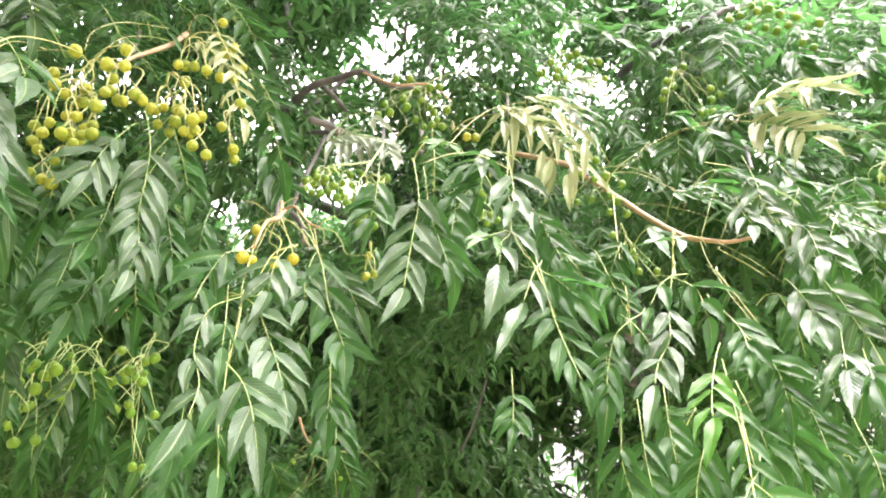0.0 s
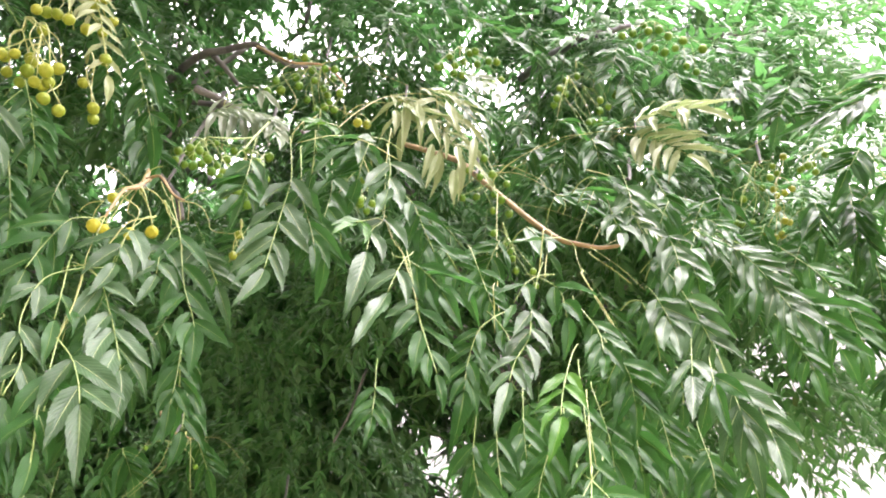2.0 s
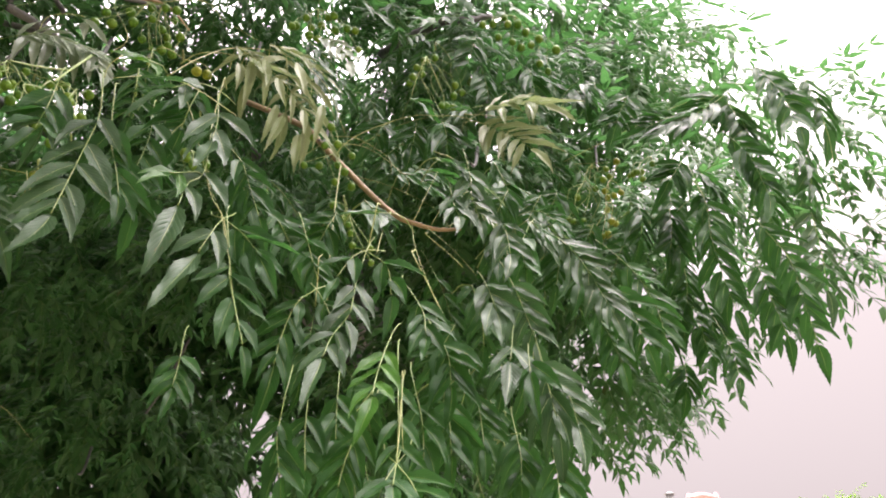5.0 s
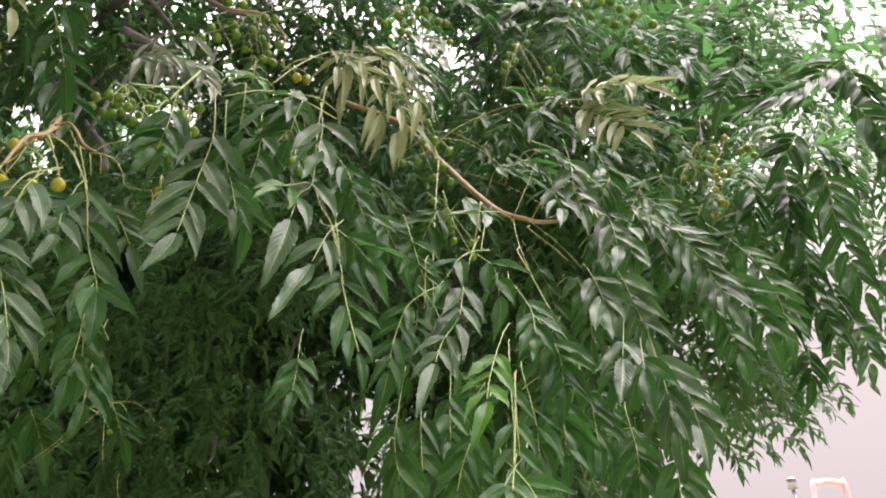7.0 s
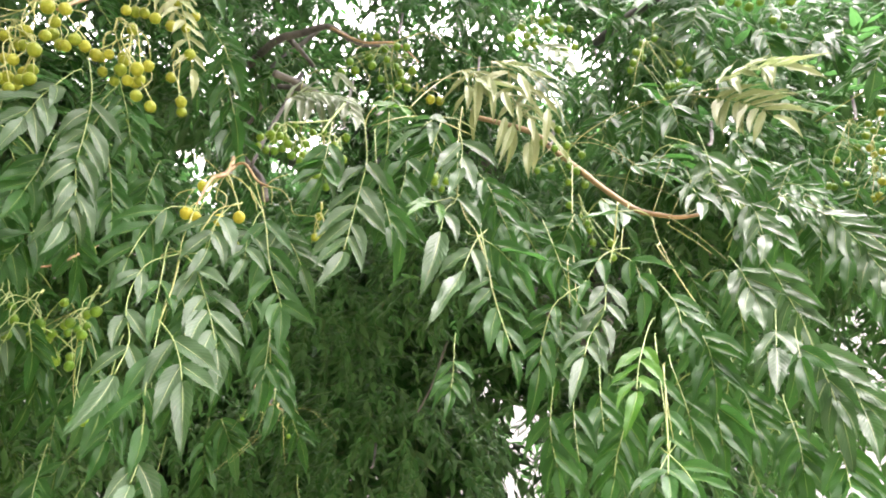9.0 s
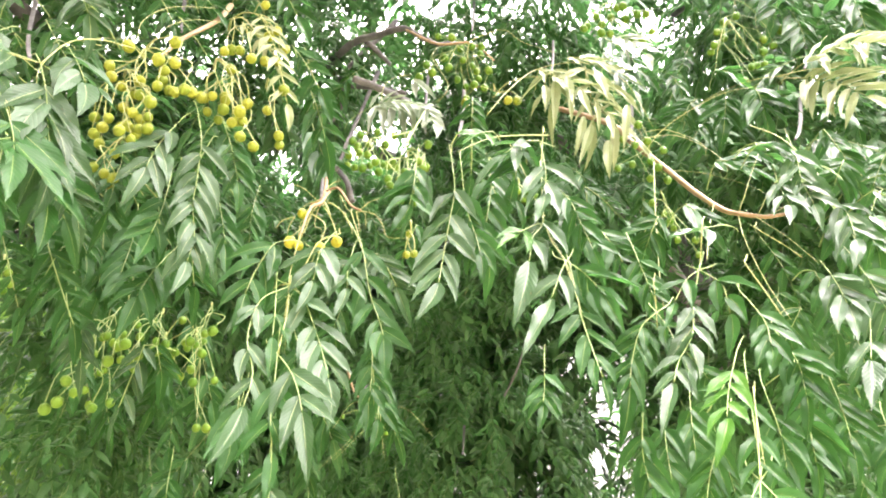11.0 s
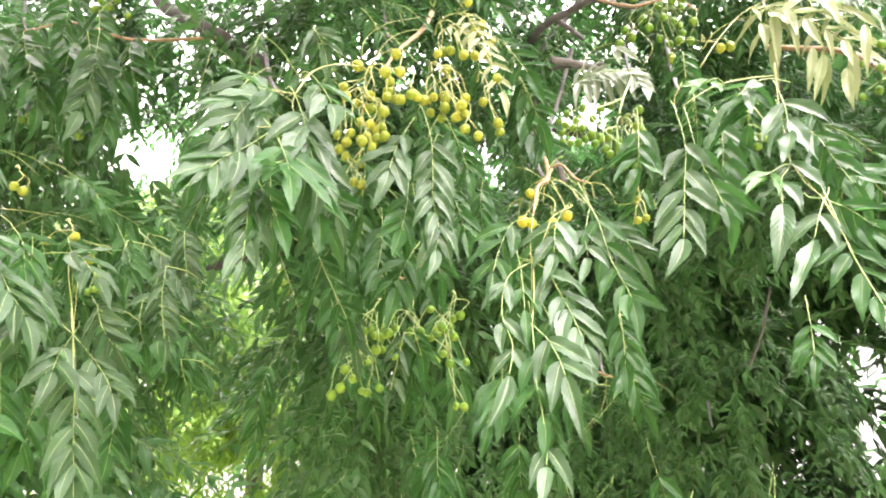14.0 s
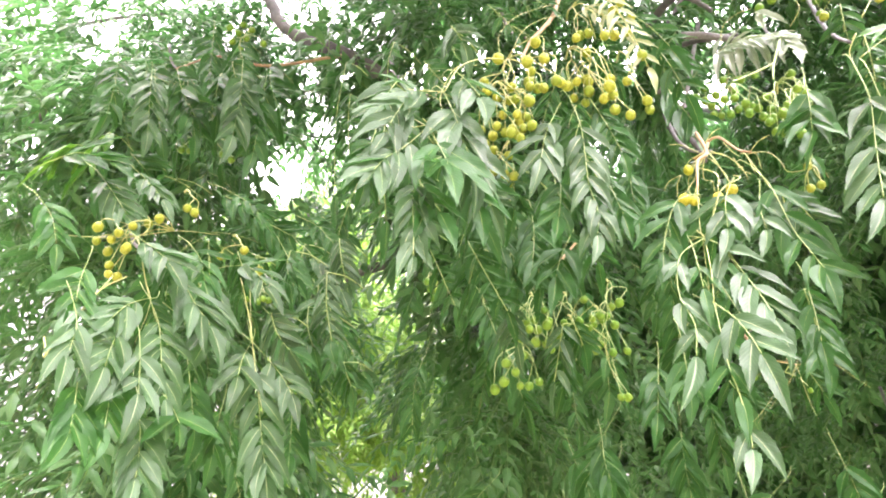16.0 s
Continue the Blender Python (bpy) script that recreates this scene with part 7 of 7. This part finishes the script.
panicle((-1.171, 0.647, 2.362), [(-1.161, 0.633, 2.305), (-1.170, 0.657, 2.317), (-1.089, 0.678, 2.296), (-1.074, 0.689, 2.285), (-1.181, 0.655, 2.336)], 0.0085, "green")
compound_leaf((-1.207, 0.567, 2.475), (-1.156, 0.598, 2.253), 5, 0.089)
compound_leaf((-1.270, 0.676, 2.594), (-1.247, 0.690, 2.344), 6, 0.074)
compound_leaf((-1.537, 0.653, 2.641), (-1.446, 0.708, 2.376), 6, 0.081)
compound_leaf((-1.214, 0.563, 2.460), (-1.278, 0.524, 2.349), 5, 0.084)
compound_leaf((-1.119, 0.562, 2.438), (-1.044, 0.607, 2.264), 5, 0.085)
compound_leaf((-1.253, 0.574, 2.495), (-1.206, 0.602, 2.306), 6, 0.064)
compound_leaf((-1.503, 0.758, 2.728), (-1.407, 0.815, 2.493), 6, 0.093)
compound_leaf((-1.028, 0.617, 2.457), (-0.972, 0.651, 2.255), 6, 0.091)
compound_leaf((-1.098, 0.676, 2.580), (-1.065, 0.696, 2.355), 6, 0.075)
compound_leaf((-1.243, 0.738, 2.514), (-1.190, 0.770, 2.285), 6, 0.082)
compound_leaf((-1.043, 0.608, 2.429), (-1.035, 0.613, 2.264), 5, 0.085)
compound_leaf((-1.199, 0.660, 2.451), (-1.218, 0.648, 2.273), 6, 0.074)
compound_leaf((-1.003, 0.691, 2.486), (-0.962, 0.716, 2.313), 5, 0.089)
compound_leaf((-1.180, 0.726, 2.603), (-1.167, 0.734, 2.408), 6, 0.074)
compound_leaf((-1.449, 0.843, 2.821), (-1.402, 0.872, 2.588), 6, 0.078)
compound_leaf((-1.007, 0.513, 2.146), (-1.064, 0.478, 2.081), 4, 0.073)
compound_leaf((-1.048, 0.563, 2.176), (-1.124, 0.517, 2.106), 5, 0.069)
compound_leaf((-1.234, 0.752, 2.333), (-1.275, 0.728, 2.248), 5, 0.062)
compound_leaf((-1.098, 0.457, 2.131), (-1.037, 0.494, 2.063), 4, 0.068)
compound_leaf((-1.135, 0.518, 2.230), (-1.071, 0.557, 2.154), 5, 0.064)
compound_leaf((-1.147, 0.428, 2.204), (-1.202, 0.395, 2.137), 4, 0.079, kind="bright", face=(0.2, -0.4, 0.9))
compound_leaf((-1.103, 0.455, 2.229), (-1.140, 0.432, 2.108), 5, 0.079, kind="bright", face=(0.2, -0.4, 0.9))
compound_leaf((-0.914, 0.569, 2.109), (-0.821, 0.626, 2.053), 5, 0.054)
compound_leaf((-1.187, 0.744, 2.337), (-1.077, 0.811, 2.261), 6, 0.053)
compound_leaf((-0.869, 0.596, 2.071), (-0.771, 0.656, 2.016), 5, 0.055)
compound_leaf((-1.096, 0.745, 2.130), (-0.998, 0.805, 2.064), 6, 0.047)
compound_leaf((-0.923, 0.681, 2.153), (-0.832, 0.736, 2.102), 5, 0.060)
compound_leaf((-1.057, 0.753, 2.165), (-0.983, 0.798, 2.108), 6, 0.050)
compound_leaf((-0.983, 0.864, 2.211), (-0.905, 0.911, 2.151), 6, 0.050)
compound_leaf((-0.566, 0.546, 2.170), (-0.558, 0.551, 1.928), 7, 0.056)
compound_leaf((-0.647, 0.631, 2.277), (-0.638, 0.636, 1.996), 6, 0.045)
compound_leaf((-0.775, 0.672, 2.393), (-0.771, 0.674, 2.072), 6, 0.057)
compound_leaf((-0.519, 0.575, 2.104), (-0.444, 0.620, 1.981), 4, 0.070)
compound_leaf((-0.578, 0.539, 2.110), (-0.612, 0.518, 1.989), 4, 0.063)
compound_leaf((-0.667, 0.603, 2.158), (-0.724, 0.568, 2.022), 5, 0.052)
compound_leaf((-0.789, 0.784, 2.242), (-0.847, 0.749, 2.079), 5, 0.068)

bough((-0.219, 1.200, 1.901), "shaded inner bough with bare yellowish fruit stalks")
twig([(-0.274, 1.300, 1.980), (-0.234, 1.200, 1.911), (-0.173, 1.100, 1.867)], 0.0027, 0.0013)
stem([(-0.169, 1.100, 1.876), (-0.185, 1.080, 1.837), (-0.232, 1.050, 1.775)], 0.0013, 0.0008)
stem([(-0.173, 1.100, 1.867), (-0.161, 1.080, 1.804), (-0.151, 1.050, 1.775)], 0.0013, 0.0008)
stem([(-0.173, 1.100, 1.867), (-0.218, 1.100, 1.876), (-0.244, 1.080, 1.829)], 0.0013, 0.0009)
stem([(-0.173, 1.100, 1.867), (-0.129, 1.100, 1.867), (-0.081, 1.080, 1.820)], 0.0013, 0.0009)
stem([(-0.200, 1.100, 1.876), (-0.209, 1.080, 1.820), (-0.255, 1.050, 1.760)], 0.0013, 0.0008)
panicle((-0.182, 1.100, 1.867), [(-0.234, 1.100, 1.852), (-0.159, 1.094, 1.825)], 0.0044, "green")
compound_leaf((-0.164, 1.100, 1.867), (-0.124, 1.100, 1.783), 4, 0.052)
compound_leaf((-0.084, 1.200, 1.930), (-0.080, 1.200, 1.817), 4, 0.072)
compound_leaf((-0.293, 1.200, 1.873), (-0.245, 1.200, 1.782), 4, 0.066)



bough((-0.102, 0.938, 2.346), "shaded bough with clustered green berries over a gap of sky")
twig([(-0.102, 0.938, 2.346), (-0.112, 0.876, 2.264), (-0.113, 0.815, 2.196)], 0.0022, 0.0012, STALK)
twig([(-0.112, 0.876, 2.264), (-0.140, 0.851, 2.240), (-0.163, 0.806, 2.205)], 0.0016, 0.0010, STALK)
panicle((-0.164, 0.805, 2.202), [(-0.193, 0.796, 2.170), (-0.188, 0.772, 2.138), (-0.183, 0.799, 2.151), (-0.169, 0.787, 2.142), (-0.159, 0.788, 2.147), (-0.146, 0.761, 2.136), (-0.144, 0.808, 2.160), (-0.121, 0.753, 2.132), (-0.158, 0.761, 2.148), (-0.172, 0.769, 2.157), (-0.147, 0.795, 2.141), (-0.128, 0.764, 2.111)], 0.0065, "green")
panicle((-0.107, 0.796, 2.175), [(-0.084, 0.750, 2.129), (-0.084, 0.758, 2.101), (-0.086, 0.708, 2.069), (-0.100, 0.732, 2.081), (-0.101, 0.696, 2.068), (-0.098, 0.719, 2.063), (-0.083, 0.701, 2.053), (-0.116, 0.751, 2.078), (-0.103, 0.722, 2.055), (-0.089, 0.755, 2.069), (-0.120, 0.740, 2.087), (-0.075, 0.752, 2.103), (-0.074, 0.710, 2.094)], 0.0065, "green")


def inner_bough(turns, heights, reach, count, label):
    """A bough inside the crown: leaves hanging one beside another, none where the sky shows through."""
    mid = radians(sum(turns) / 2)
    bough((math.sin(mid) * (reach[1] + 0.1), math.cos(mid) * (reach[1] + 0.1), heights[1] + 0.1), label)
    made = 0
    while made < count:
        turn, far, z = radians(rng.uniform(*turns)), rng.uniform(*reach), rng.uniform(*heights)
        top = np.array([far * math.sin(turn), far * math.cos(turn), z])
        long = rng.uniform(0.13, 0.24)
        way = np.array([rng.normal(0, 0.35), -abs(rng.normal(0, 0.2)), -1.0])
        end = top + unit(way) * long
        made += 1
        shut = False
        for a, b, ra, rb, thin in OPENINGS:
            run = b - a
            share = (0.5 * (top + end) - a) @ run / (run @ run)
            off = np.linalg.norm(0.5 * (top + end) - a - share * run)
            shut |= share > 0 and off < 0.05 + ra + (rb - ra) * share
        if not shut:
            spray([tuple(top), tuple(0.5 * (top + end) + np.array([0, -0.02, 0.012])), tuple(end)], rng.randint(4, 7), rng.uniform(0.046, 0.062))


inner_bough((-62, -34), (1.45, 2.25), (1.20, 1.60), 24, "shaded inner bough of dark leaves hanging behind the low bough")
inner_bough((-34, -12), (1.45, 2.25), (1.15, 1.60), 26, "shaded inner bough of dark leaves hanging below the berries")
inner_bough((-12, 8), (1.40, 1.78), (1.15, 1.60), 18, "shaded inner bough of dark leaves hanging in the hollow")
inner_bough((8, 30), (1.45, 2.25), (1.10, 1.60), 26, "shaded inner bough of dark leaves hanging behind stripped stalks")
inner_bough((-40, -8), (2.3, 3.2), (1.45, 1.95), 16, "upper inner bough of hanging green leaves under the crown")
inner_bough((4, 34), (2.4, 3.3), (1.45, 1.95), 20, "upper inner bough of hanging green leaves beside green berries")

# ---- far things beyond the tree ----
FAR_POLE, FAR_ARCH = (11.562, 13.481, 3.671), (11.555, 12.446, 3.465)

tree((13.50, 10.92, 0.0), "small distant tree with a yellow-green crown")
limb([(13.50, 10.92, -0.1), (13.55, 10.92, 1.2), (13.50, 10.92, 2.63)], 0.10, 0.05, "trunk")
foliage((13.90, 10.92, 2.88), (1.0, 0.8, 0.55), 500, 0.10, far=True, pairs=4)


def lamp_post():
    """A thin steel post with a small head."""
    top = new("lamp_post")
    top.location = (FAR_POLE[0], FAR_POLE[1], 0)
    h = FAR_POLE[2]
    part("post", mesh_of("post", *tube(bend([(0, 0, -0.1), (0, 0, h - 0.2)], 6), 0.06, 0.04, 10), STEEL), top)
    part("lamp_head", mesh_of("lamp_head", *joined([tube(bend([(0, 0, h - 0.2), (0, 0, h)], 2), 0.11, 0.09, 10), tube(bend([(0, 0, h), (0, 0, h + 0.06)], 2), 0.14, 0.03, 10)]), STEEL), top)
    return tagged(top, "thin grey steel post with a small lamp head", "lamp post")


def red_arch():
    """A red tube arch on two feet."""
    top = new("metal_arch")
    top.location = (FAR_ARCH[0], FAR_ARCH[1], 0)
    h = FAR_ARCH[2]
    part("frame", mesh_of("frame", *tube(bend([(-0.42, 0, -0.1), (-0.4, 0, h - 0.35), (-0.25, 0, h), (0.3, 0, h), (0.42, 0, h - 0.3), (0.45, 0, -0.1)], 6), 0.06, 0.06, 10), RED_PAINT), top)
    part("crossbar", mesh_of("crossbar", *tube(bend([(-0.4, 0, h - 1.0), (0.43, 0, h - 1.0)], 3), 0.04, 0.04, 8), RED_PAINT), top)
    return tagged(top, "red metal tube arch coloured pinkish for haze, standing on the ground", "arch")


lamp_post()
red_arch()
